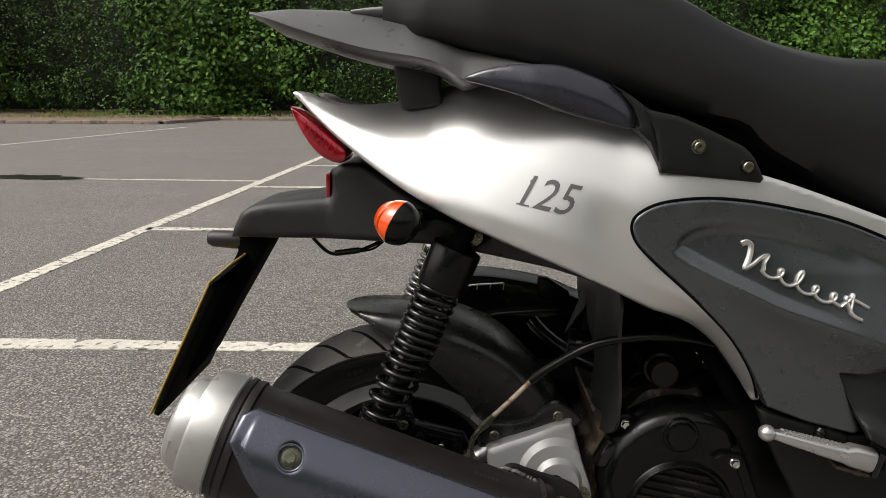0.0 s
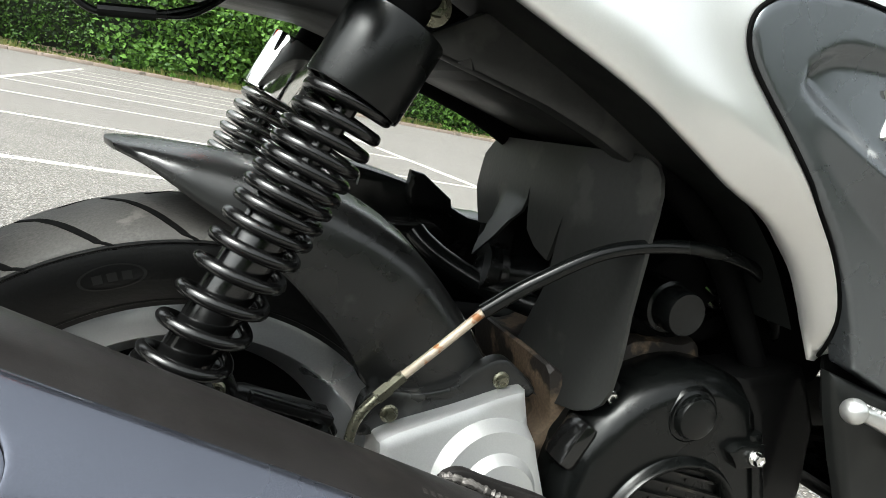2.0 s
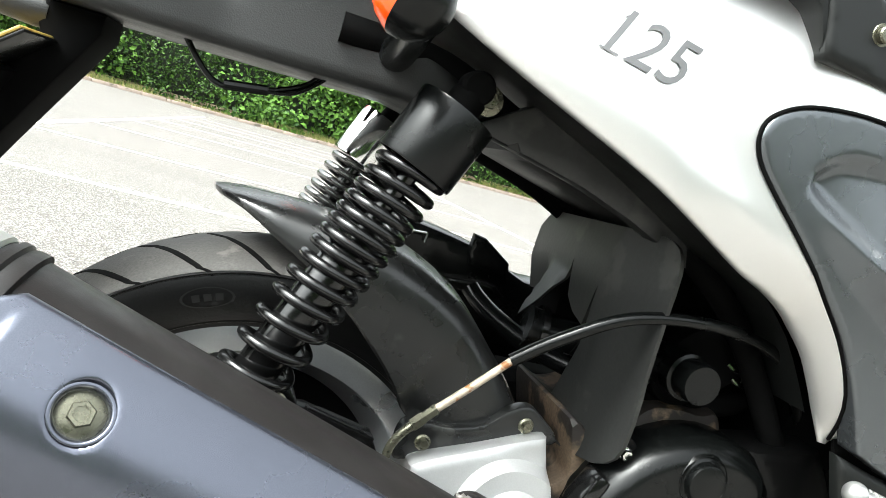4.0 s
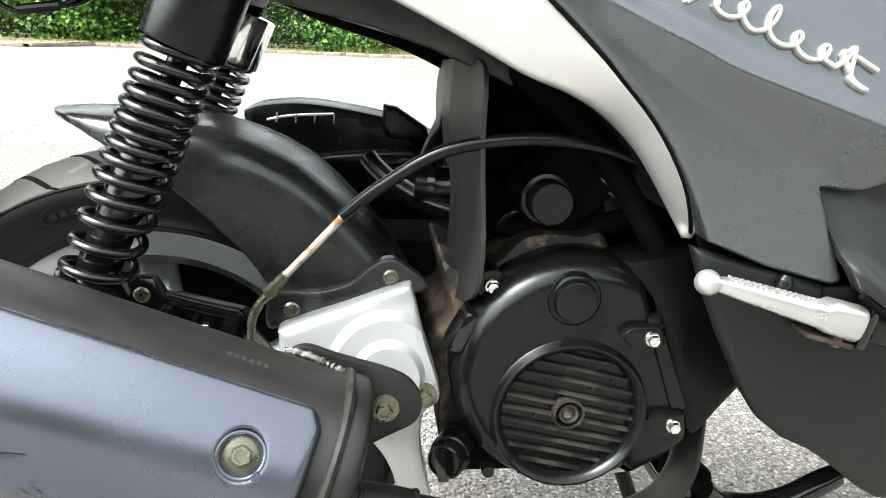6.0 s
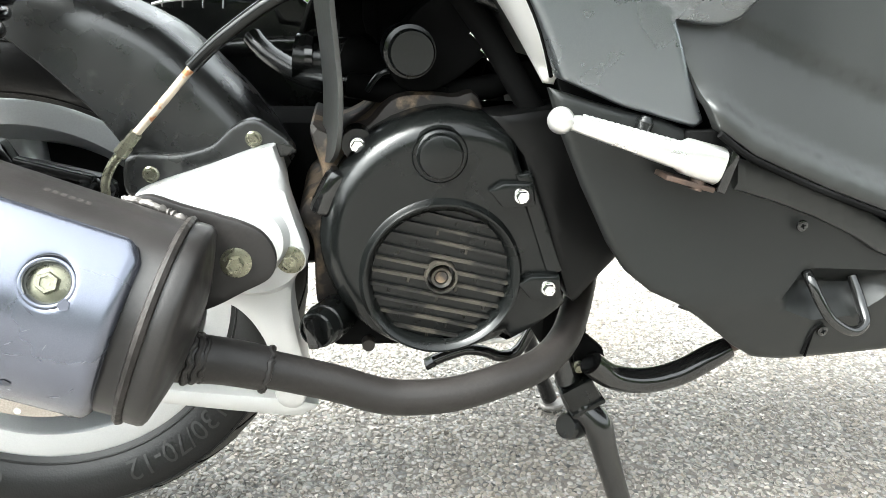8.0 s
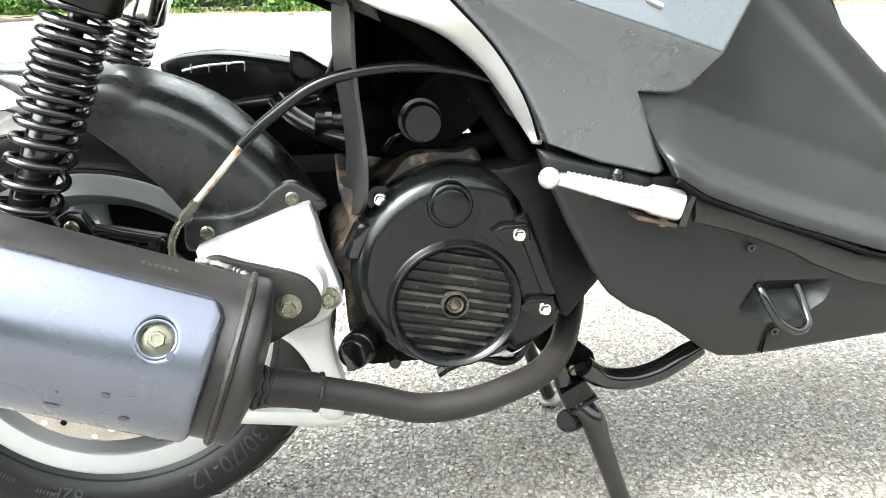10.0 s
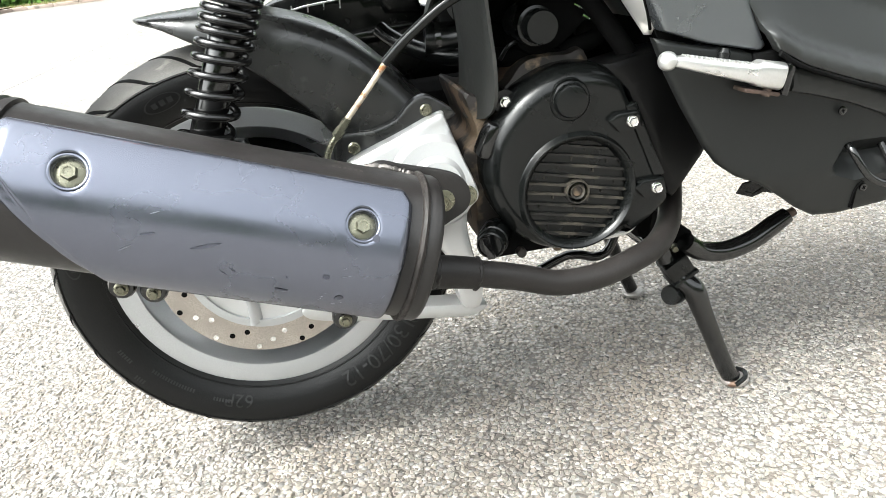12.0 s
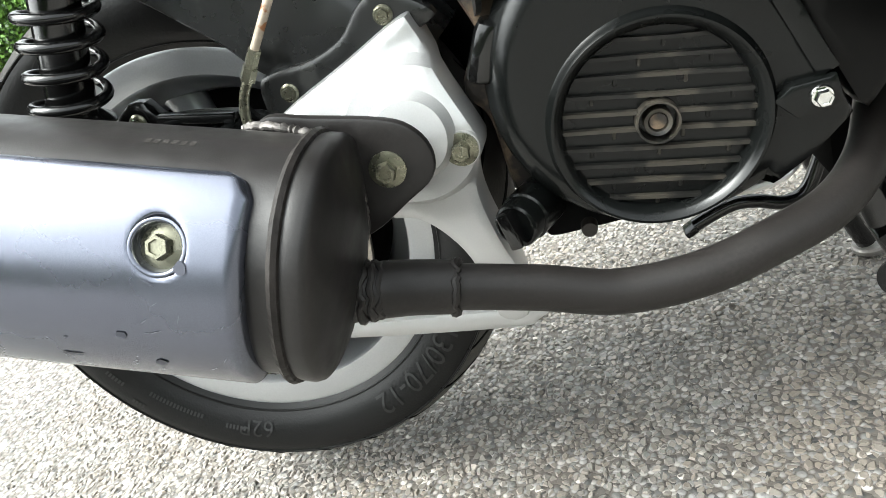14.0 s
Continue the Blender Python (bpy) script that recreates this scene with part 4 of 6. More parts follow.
for i in range(8):
    u, f, ln, w, tl = (rng.uniform(-0.14, 0.0) if i % 3 else rng.uniform(-0.27, -0.14)), rng.uniform(-0.85, -0.05) if i % 4 else rng.uniform(0.0, 0.5), rng.uniform(0.003, 0.013), rng.uniform(0.0006, 0.0014), rng.normal(0, 0.5)
    ph = radians(62 * f)
    q = [(u + a * math.cos(tl) - b * math.sin(tl), ph + (a * math.sin(tl) + b * math.cos(tl)) / 0.0765) for a, b in ((-ln / 2, 0), (0, -w / 2), (ln / 2, 0), (0, w / 2))]
    part("scratch", along_silencer(([(x, 0.0770 * math.cos(p), 0.0770 * math.sin(p)) for x, p in q], [(0, 1, 2, 3)])), SCRATCH if i % 3 else SHIELD_BARE, silencer)
for i in range(16):
    u, f, ln, tl = rng.uniform(-0.06, 0.002), rng.uniform(-0.75, 0.15), rng.uniform(0.002, 0.009), rng.normal(0.5, 0.5)
    ph = radians(62 * f)
    q = [(u + a * math.cos(tl) - b * math.sin(tl), ph + (a * math.sin(tl) + b * math.cos(tl)) / 0.0765) for a, b in ((-ln / 2, 0), (0, -0.00022), (ln / 2, 0), (0, 0.00022))]
    part("scratch", along_silencer(([(x, 0.0769 * math.cos(p), 0.0769 * math.sin(p)) for x, p in q], [(0, 1, 2, 3)])), SHIELD_BARE, silencer)
for j, (u0, ln) in enumerate(((-0.062, 0.034), (-0.060, 0.026))):
    bars = []
    for k in range(int(ln / 0.005)):
        uu, ph = u0 + k * 0.005, radians(80 - 7.5 * j)
        q = [(uu + a, 0.0672 * math.cos(ph + b), 0.0672 * math.sin(ph + b)) for a, b in ((0, 0), (0.0032, 0), (0.0032, 0.07), (0, 0.07))]
        bars.append((q, [(0, 1, 2, 3)]))
    part("stamped_mark", along_silencer(join(*bars)), WELD_DARK, silencer)
hanger = part("hanger_bracket", plate([(0.128, 0.402), (0.141, 0.4135), (0.165, 0.406), (0.208, 0.392), (0.224, 0.380), (0.2295, 0.364), (0.224, 0.349), (0.205, 0.3385), (0.176, 0.3245), (0.150, 0.325), (0.13, 0.36)], lambda x, z: -0.174 + 0 * x, 0.006, 0.008, 0.002, per=4), MUFFLER, silencer, "dark steel hanger plate")
part("bolt", BIG_BOLT, ZINC, silencer, "olive zinc flange bolt", m=fixed(0.2005, -0.174, 0.3625, turn=5))
part("hanger_spacer", lathe([(0.012, 0.0), (0.012, 0.055)], 20, Matrix.Translation((0.2005, -0.168, 0.3625)) @ aim((0, 1, 0))), SHADE_BLACK, silencer)
rng = np.random.default_rng(9)
for line in (((0.128, -0.178, 0.412), (0.142, -0.182, 0.411), (0.158, -0.187, 0.406), (0.172, -0.19, 0.400)), ((0.176, -0.186, 0.398), (0.183, -0.183, 0.375), (0.180, -0.180, 0.345), (0.172, -0.18, 0.325))):
    c = curve(line, 10)
    part("weld_bead", tube(c + rng.normal(0, 0.0003, c.shape), list(np.abs(rng.normal(0.0024, 0.0004, len(c)))), 9, smooth=False), WELD if line[0][2] > 0.41 else WELD_DARK, silencer)
for x, z in ((-0.117, 0.336), (-0.09, 0.326), (0.082, 0.259)):
    part("mounting_lug", lathe([(0.0, -0.012), (0.011, -0.012), (0.013, -0.008), (0.013, 0.03), (0.0, 0.03)], 18, Matrix.Translation((x, -0.185, z + 0.004)) @ aim((0, 1, 0)), False), GLOSS, silencer)
    part("bolt", BOLT, ZINC, silencer, m=fixed(x, -0.198, z + 0.003))
part("mounting_rail", tube([(-0.117, -0.175, 0.34), (-0.02, -0.168, 0.33), (0.082, -0.175, 0.264)], 0.006, 10), GLOSS, silencer)

PIPE_LINE = [(0.160, -0.206, 0.3035), (0.192, -0.200, 0.2955), (0.222, -0.197, 0.2865), (0.2696, -0.1897, 0.2688), (0.3136, -0.1841, 0.2512), (0.3635, -0.1766, 0.2468), (0.4098, -0.1605, 0.2493), (0.4493, -0.1382, 0.2521), (0.4786, -0.1092, 0.2630), (0.4971, -0.0782, 0.2816), (0.5092, -0.0529, 0.3035), (0.5167, -0.0342, 0.3286), (0.5199, -0.0219, 0.3571), (0.520, -0.014, 0.385)]
pipe = part("exhaust_pipe", tube(PIPE_LINE, 0.0142, 24, 8), PIPE, scooter, "dark brown-black steel exhaust pipe")
part("pipe_sleeve", tube([(0.158, -0.206, 0.3040), (0.192, -0.200, 0.2955), (0.221, -0.197, 0.2868)], [0.0185, 0.0172, 0.0166], 24), PIPE, pipe)
rng = np.random.default_rng(3)
for bx, by, bz, br, thick in ((0.1680, -0.2042, 0.3014, 0.0178, 0.0026), (0.1735, -0.2033, 0.3001, 0.0172, 0.0024), (0.1785, -0.2024, 0.2989, 0.0166, 0.0018), (0.2215, -0.1971, 0.2867, 0.0152, 0.0025)):
    way = Vector((0.95, 0.10, -0.28)).normalized()
    m = Matrix.Translation((bx, by, bz)) @ aim(way)
    a = np.linspace(0, 2 * math.pi, 40)
    lumps = thick * (1 + 0.22 * np.sin(4 * a + bx * 70) + 0.18 * np.sin(7 * a + bx * 300) + rng.normal(0, 0.08, 40))
    pts = [tuple(m @ Vector((br * math.cos(t), br * math.sin(t), 0.0007 * math.sin(7 * t) + rng.normal(0, 0.0005)))) for t in a]
    part("weld_bead", tube(pts, list(np.maximum(0.001, lumps)), 8, smooth=False), PIPE, pipe)

# engine
def cover_face(x, z):
    rim = np.hypot(x - 0.3665, z - 0.3605)
    bevel = 0.022 * np.clip((rim - 0.088) / 0.022, 0, 1.3) ** 2 * (x < 0.42)
    return -0.128 + bevel


a = np.radians(np.arange(62, 285, 9))
cover_out = [(0.3665 + 0.1075 * math.cos(t), 0.3605 + 0.1075 * math.sin(t)) for t in a] + [(0.412, 0.2625), (0.446, 0.282), (0.470, 0.302), (0.462, 0.330), (0.436, 0.392), (0.420, 0.432)]
g = np.linspace(0, 2 * math.pi, 48, endpoint=False)
cover = part("fan_cover", plate(cover_out, cover_face, 0.05, 0.005, 0.006, False, holes=[[(0.3596 + 0.0585 * math.cos(t), 0.3300 + 0.0585 * math.sin(t)) for t in g]]), SATIN, scooter, "black plastic cooling fan cover with a slatted grille", 40)
part("grille_ring", lathe([(0.0578, -0.016), (0.0580, -0.004), (0.0590, 0.0008), (0.0615, 0.0042), (0.0640, 0.0062), (0.0655, 0.0062), (0.0668, 0.0040), (0.0675, 0.0), (0.0690, -0.002)], 72, Matrix.Translation((0.3596, -0.130, 0.3300)) @ aim(NEAR), False), SATIN, cover)
part("round_boss", lathe([(0.0, 0.009), (0.0150, 0.009), (0.0168, 0.0082), (0.0178, 0.006), (0.0182, 0.001), (0.0205, -0.0005), (0.0222, 0.0012), (0.0240, -0.002)], 48, Matrix.Translation((0.3555, -0.1275, 0.4335)) @ aim(NEAR), False), SATIN, cover)
# disc behind the slats, its near-black colour standing for the shade in there
part("grille_back", lathe([(0.0, 0.0), (0.062, 0.0), (0.062, 0.004), (0.0, 0.004)], 40, Matrix.Translation((0.3596, -0.084, 0.3300)) @ aim((0, 1, 0)), False), SHADE_BLACK, cover)
TILT = radians(-13)
DUST = material("dusty_black_plastic", (0.0075, 0.007, 0.006), 0.5, spec=0.35, vary=0.3, vary_scale=40, grain=0.2, wear=(0.032, 0.028, 0.022), wear_scale=22, wear_at=0.50)
for i in range(10):
    off = -0.0513 + i * 0.0114
    half = math.sqrt(max(0.0004, 0.0588 ** 2 - off ** 2))
    bend = 0.0007 * math.sin(i * 1.9)
    for lo, hi in (((-half, -0.012), (0.012, half)) if abs(off) < 0.011 else ((-half, half),)):
        pts = []
        for k in np.linspace(lo, hi, 9):
            o = off + bend * math.sin((k + half) / (2 * half) * math.pi)
            pts.append((k, o))
        rings = []
        for k, o in pts:
            q = []
            for dy, dz in ((0.0, -0.0012), (0.0, 0.0012), (0.007, 0.0014), (0.007, 0.0)):
                q.append((0.3596 + k * math.cos(TILT) - (o + dz) * math.sin(TILT), -0.1265 + dy, 0.3300 + k * math.sin(TILT) + (o + dz) * math.cos(TILT)))
            rings.append(q)
        part("slat", loft(rings), DUST, cover)
    for k in np.arange(-0.04 + (i % 3) * 0.014, 0.05, 0.042):
        if math.hypot(k, off) < 0.052 and math.hypot(k, off) > 0.016:
            part("rib", block((0.0022, 0.010, 0.0062), 0.0005, Matrix.Translation((0.3596 + k * math.cos(TILT) - (off - 0.003) * math.sin(TILT), -0.1185, 0.3300 + k * math.sin(TILT) + (off - 0.003) * math.cos(TILT))) @ Matrix.Rotation(-TILT, 4, "Y")), DUST, cover)
part("grille_hub", lathe([(0.0, 0.004), (0.0055, 0.004), (0.0062, 0.011), (0.0085, 0.012), (0.009, 0.004), (0.0115, 0.004), (0.0122, 0.013), (0.0135, 0.013), (0.0142, 0.0)], 32, Matrix.Translation((0.3596, -0.118, 0.3300)) @ aim(NEAR), False), DUST, cover)
part("hub_screw", lathe([(0.0, 0.004), (0.0052, 0.004), (0.0052, 0.0), (0.0, 0.0)], 20, Matrix.Translation((0.3596, -0.1235, 0.3300)) @ aim(NEAR), False), CRANK, cover)
part("side_boss", block((0.018, 0.03, 0.040), 0.007, Matrix.Translation((0.2675, -0.105, 0.399)) @ Matrix.Rotation(radians(28), 4, "Y")), GLOSS, cover)
for x, z, w in ((0.4214, 0.4027, 0.034), (0.4497, 0.3223, 0.034)):
    part("clip", plate([(x - w * 0.75, z + 0.003), (x - w * 0.45, z + 0.010), (x + 0.010, z + 0.010), (x + 0.013, z - 0.009), (x - w * 0.4, z - 0.011)], lambda x, z: -0.137 + 0 * x, 0.012, 0.005, 0.002, False), SATIN, cover)
    part("bolt", CHROME_BOLT, CHROME, cover, "bright chrome bolt", m=fixed(x, -0.137, z))
part("seam_strip", plate([(0.418, 0.418), (0.430, 0.421), (0.463, 0.335), (0.451, 0.331)], lambda x, z: -0.1315 + 0 * x, 0.01, 0.006, 0.0015, False), SATIN, cover)
part("bolt", CHROME_BOLT, CHROME, cover, "bright chrome bolt", m=fixed(0.291, -0.104, 0.437))
part("bolt_lug", lathe([(0.0, 0.0), (0.013, 0.0), (0.013, 0.03), (0.0, 0.03)], 20, Matrix.Translation((0.291, -0.103, 0.437)) @ aim((0, 1, 0)), False), SATIN, cover)
SHROUD = material("dull_black_shroud", (0.003, 0.003, 0.003), 0.34, spec=0.14, vary=0.3, vary_scale=30)
part("engine_shroud", plate([(0.396, 0.464), (0.424, 0.432), (0.452, 0.36), (0.474, 0.305), (0.482, 0.298), (0.505, 0.322), (0.528, 0.345), (0.515, 0.42), (0.47, 0.475)], lambda x, z: -0.124 + 0.25 * np.maximum(0, x - 0.455), 0.05, 0.008, 0.006, False), SHROUD, scooter, "dull black cylinder shroud")
crank = part("crankcase", plate([(0.252, 0.446), (0.275, 0.44), (0.30, 0.450), (0.325, 0.4735), (0.37, 0.4745), (0.40, 0.462), (0.43, 0.30), (0.38, 0.252), (0.31, 0.246), (0.266, 0.250), (0.254, 0.29), (0.252, 0.345), (0.240, 0.366), (0.247, 0.385), (0.262, 0.40)], lambda x, z: -0.078 + 0 * x, 0.15, 0.012, 0.008), CRANK, scooter, "oily brown cast engine case")
# simple inner blocks, coloured near-black as the shade behind the engine
part("sump", block((0.15, 0.11, 0.035), 0.012, pose(0.340, -0.030, 0.262)), SHADE_BLACK, crank)
part("cylinder", block((0.16, 0.13, 0.11), 0.02, pose(0.47, 0.0, 0.40)), SHADE_BLACK, crank)
part("engine_case_far", block((0.30, 0.09, 0.17), 0.03, pose(0.24, 0.115, 0.350)), SHADE_BLACK, crank)
for x, z in ((0.300, 0.2520), (0.3445, 0.2525), (0.385, 0.2560)):
    part("case_lug", lathe([(0.0, 0.003), (0.0055, 0.003), (0.0062, 0.0), (0.0062, -0.03), (0.0, -0.03)], 16, Matrix.Translation((x, -0.092, z)) @ aim(NEAR), False), CRANK, crank)
filler = part("oil_filler", lathe([(0.0, -0.002), (0.0128, -0.002), (0.0140, 0.0), (0.0158, -0.001), (0.0166, -0.004), (0.0166, -0.014), (0.0182, -0.015), (0.0182, -0.045), (0.0, -0.045)], 28, Matrix.Translation((0.2545, -0.127, 0.2835)) @ aim((-0.42, -0.9, 0.04)), False), SATIN, crank, "black oil filler cap with a grip bar")
part("grip_bar", block((0.0095, 0.0265, 0.012), 0.0016, Matrix.Translation((0.2530, -0.1300, 0.2836)) @ aim((-0.42, -0.9, 0.04)) @ pose(0, 0, 0, 0, 0, 12)), GLOSS, filler)
part("oil_line", tube([(0.375, -0.09, 0.262), (0.40, -0.10, 0.258), (0.43, -0.105, 0.263), (0.445, -0.09, 0.27)], 0.0042, 10), PEG, crank)
# carburettor and hoses above the engine
carb = part("carburettor", lathe([(0.0, 0.0), (0.0165, 0.0), (0.0180, -0.003), (0.0180, -0.02), (0.021, -0.021), (0.021, -0.085), (0.0, -0.085)], 32, Matrix.Translation((0.333, -0.119, 0.5105)) @ aim(NEAR), False), SATIN, scooter, "black round carburettor cover")
# flange, body, rail and pipe: the dark of the engine bay is in their colour
part("carburettor_flange", plate([(0.318, 0.495), (0.325, 0.522), (0.348, 0.548), (0.372, 0.552), (0.398, 0.528), (0.408, 0.517), (0.378, 0.489), (0.351, 0.476), (0.328, 0.48)], lambda x, z: -0.070 + 0 * x, 0.05, 0.008, 0.004), SHADE_BLACK, carb)
part("carburettor_body", block((0.07, 0.06, 0.07), 0.015, pose(0.36, 0.02, 0.515)), SHADE_BLACK, carb)
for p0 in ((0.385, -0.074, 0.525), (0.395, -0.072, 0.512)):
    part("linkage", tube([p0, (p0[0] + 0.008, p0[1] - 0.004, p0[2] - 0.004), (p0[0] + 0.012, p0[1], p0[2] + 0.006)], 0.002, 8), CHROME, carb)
part("intake_rail", tube([(0.285, -0.04, 0.478), (0.33, -0.05, 0.474), (0.40, -0.05, 0.478), (0.43, -0.05, 0.488)], 0.011, 12), SHADE_BLACK, carb)
part("carburettor_pipe", tube([(0.35, 0.0, 0.47), (0.31, 0.01, 0.49), (0.285, 0.02, 0.50)], 0.02, 14), SHADE_BLACK, carb)
coil = part("ignition_coil", plate([(0.392, 0.531), (0.434, 0.541), (0.468, 0.516), (0.430, 0.499)], lambda x, z: -0.050 + 0 * x, 0.035, 0.004, 0.003, False), SATIN, scooter, "square black ignition coil behind the cable")
part("coil_strap", tube([(0.398, -0.052, 0.524), (0.430, -0.054, 0.503), (0.466, -0.052, 0.518)], 0.0022, 8), GLOSS, coil)
part("coil_lead", tube([(0.372, -0.050, 0.556), (0.388, -0.052, 0.559), (0.404, -0.050, 0.567), (0.425, -0.045, 0.572), (0.455, -0.035, 0.556)], 0.0030, 10), SATIN, coil, "thin black lead")
part("choke_cover", lathe([(0.0, 0.0), (0.0150, 0.0), (0.0165, -0.002), (0.0170, -0.010), (0.0205, -0.011), (0.0205, -0.04), (0.0, -0.04)], 28, Matrix.Translation((0.512, -0.048, 0.474)) @ aim((-0.25, -1, 0.05)), False), SATIN, coil, "round black cover")
hose = part("breather_hose", tube([(0.188, 0.107, 0.509), (0.196, 0.098, 0.501), (0.212, 0.078, 0.490), (0.238, 0.045, 0.479), (0.262, 0.010, 0.475), (0.295, -0.03, 0.474)], 0.0105, 16), SATIN, scooter, "black rubber breather hose")
part("intake_hose", tube([(0.235, 0.045, 0.495), (0.27, 0.04, 0.492), (0.32, 0.02, 0.50)], 0.022, 18), SATIN, hose)
part("hose_clip", lathe([(0.0225, 0.0), (0.0245, 0.0), (0.0245, 0.007), (0.0225, 0.007)], 28, Matrix.Translation((0.248, 0.044, 0.4945)) @ aim((1, -0.15, 0)), True), GLOSS, hose)
part("thin_hose", tube([(0.30, -0.06, 0.475), (0.315, -0.065, 0.492), (0.345, -0.06, 0.487), (0.37, -0.06, 0.477)], 0.0025, 8), SATIN, hose)
airbox = part("air_box", plate([(0.0430, 0.5340), (0.0495, 0.5505), (0.0868, 0.5576), (0.1307, 0.5570), (0.1965, 0.5472), (0.2381, 0.5362), (0.2850, 0.5170), (0.345, 0.505), (0.345, 0.4046), (0.2294, 0.3717), (0.1197, 0.3937), (0.0649, 0.4594)], lambda x, z: 0.200 + 0 * x, 0.07, 0.012, 0.008, per=4), SATIN, scooter, "black plastic air filter box")
part("air_box_ledge", plate([(0.1087, 0.4858), (0.1307, 0.4989), (0.2239, 0.5071), (0.2469, 0.5022), (0.2469, 0.4901), (0.1197, 0.4814)], lambda x, z: 0.180 + 0 * x, 0.03, 0.006, 0.004), GLOSS, airbox)
part("air_box_fin", plate([(0.2030, 0.5340), (0.2052, 0.5592), (0.2206, 0.5570), (0.2568, 0.5340), (0.2623, 0.5143), (0.2074, 0.5198)], lambda x, z: 0.195 + 0 * x, 0.01, 0.006, 0.003, False), SATIN, airbox)
part("air_box_label", tube([(0.0704, 0.1950, 0.5373), (0.0978, 0.1950, 0.5428), (0.1471, 0.1950, 0.5461)], 0.0016, 8), PEG, airbox)
for i in range(4):
    part("label_tick", tube([(0.081 + 0.022 * i, 0.194, 0.535), (0.082 + 0.022 * i, 0.194, 0.546)], 0.0010, 6), PEG, airbox)
# cable
cable = part("brake_cable", tube([(0.167, -0.110, 0.4965), (0.197, -0.118, 0.5225), (0.245, -0.127, 0.5525), (0.306, -0.129, 0.563), (0.362, -0.122, 0.5585), (0.405, -0.112, 0.545), (0.44, -0.095, 0.520), (0.468, -0.080, 0.488), (0.48, -0.06, 0.45)], 0.0053, 14, 8), SATIN, scooter, "black cable with a rusty metal end sleeve")
part("cable_sleeve", tube([(0.170, -0.110, 0.499), (0.145, -0.107, 0.471), (0.120, -0.104, 0.444)], 0.0032, 14), RUST, cable, "rust-spotted metal sleeve")
part("cable_ferrule", tube([(0.1215, -0.104, 0.4455), (0.112, -0.103, 0.4345)], 0.0047, 6, smooth=False), ZINC, cable)
part("cable_ferrule", tube([(0.113, -0.103, 0.4355), (0.106, -0.102, 0.4275)], 0.0054, 6, smooth=False), ZINC, cable)
part("cable_pipe", tube([(0.107, -0.102, 0.4285), (0.098, -0.101, 0.417), (0.0925, -0.101, 0.402), (0.0925, -0.101, 0.375)], 0.0037, 12), ZINC, cable)
caliper = part("brake_bracket", plate([(-0.022, 0.424), (-0.002, 0.4355), (0.010, 0.4330), (0.018, 0.4185), (0.040, 0.4150), (0.082, 0.4045), (0.090, 0.391), (0.086, 0.378), (0.05, 0.385), (0.02, 0.372), (-0.01, 0.380), (-0.022, 0.40)], lambda x, z: -0.082 + 0 * x, 0.016, 0.006, 0.003, False), GLOSS, scooter, "black brake caliper carrier", 40)
TURN_C = Matrix.Rotation(radians(15), 4, "Y")
part("caliper", block((0.075, 0.045, 0.040), 0.010, Matrix.Translation((0.048, -0.062, 0.385)) @ TURN_C), SATIN, caliper)
for k in range(4):
    part("caliper_rib", block((0.006, 0.010, 0.026), 0.002, Matrix.Translation((0.030 + 0.013 * k, -0.087, 0.398 - 0.0035 * k)) @ TURN_C), GLOSS, caliper)
part("bridge", block((0.060, 0.012, 0.007), 0.002, Matrix.Translation((0.052, -0.090, 0.4125)) @ TURN_C), GLOSS, caliper)
for x, z in ((0.026, 0.4105), (0.074, 0.397)):
    part("slide_pin", lathe([(0.0, -0.012), (0.0062, -0.012), (0.0066, -0.009), (0.0066, 0.012), (0.0, 0.012)], 18, Matrix.Translation((x, -0.094, z)) @ aim(NEAR), False), SATIN, caliper)
part("bolt", CHROME_BOLT, CHROME, caliper, m=fixed(0.053, -0.088, 0.392))
part("bolt", BOLT, ZINC, caliper, m=fixed(0.002, -0.084, 0.421))

# rubber flap between wheel and engine
FL = [(-0.100, 0.621), (-0.113, 0.6195), (-0.123, 0.615), (-0.129, 0.608), (-0.133, 0.597), (-0.134, 0.580), (-0.132, 0.549), (-0.126, 0.507), (-0.125, 0.471), (-0.124, 0.447), (-0.120, 0.436), (-0.112, 0.428), (-0.098, 0.421), (-0.072, 0.416), (-0.045, 0.413), (-0.028, 0.414), (-0.014, 0.421), (-0.004, 0.432), (0.000, 0.445), (-0.010, 0.472), (-0.028, 0.505), (-0.041, 0.5635), (-0.030, 0.536), (-0.023, 0.521), (0.001, 0.527), (0.0185, 0.539), (0.0245, 0.5766), (0.028, 0.553), (0.045, 0.525), (0.0666, 0.501), (0.074, 0.516), (0.088, 0.535), (0.106, 0.527), (0.136, 0.522), (0.150, 0.557), (0.145, 0.593), (0.123, 0.613), (0.036, 0.616)]


def flap_x(a, z):
    x = np.interp(a, (-0.14, -0.10, -0.05, 0.02, 0.14), (0.279, 0.272, 0.263, 0.264, 0.270)) + 0.004 * np.sin(z * 30)
    return -x + 0.5 * np.maximum(0, 0.565 - z) * np.clip((a - 0.022) / 0.012, 0, 1) * np.clip((0.085 - a) / 0.012, 0, 1)


fv, ff = plate(FL, flap_x, 0.004, 0.007, 0.001, False)
part("mud_flap", (np.c_[-fv[:, 1], fv[:, 0], fv[:, 2]], ff), FLAP, scooter, "torn grey-black rubber splash flap")

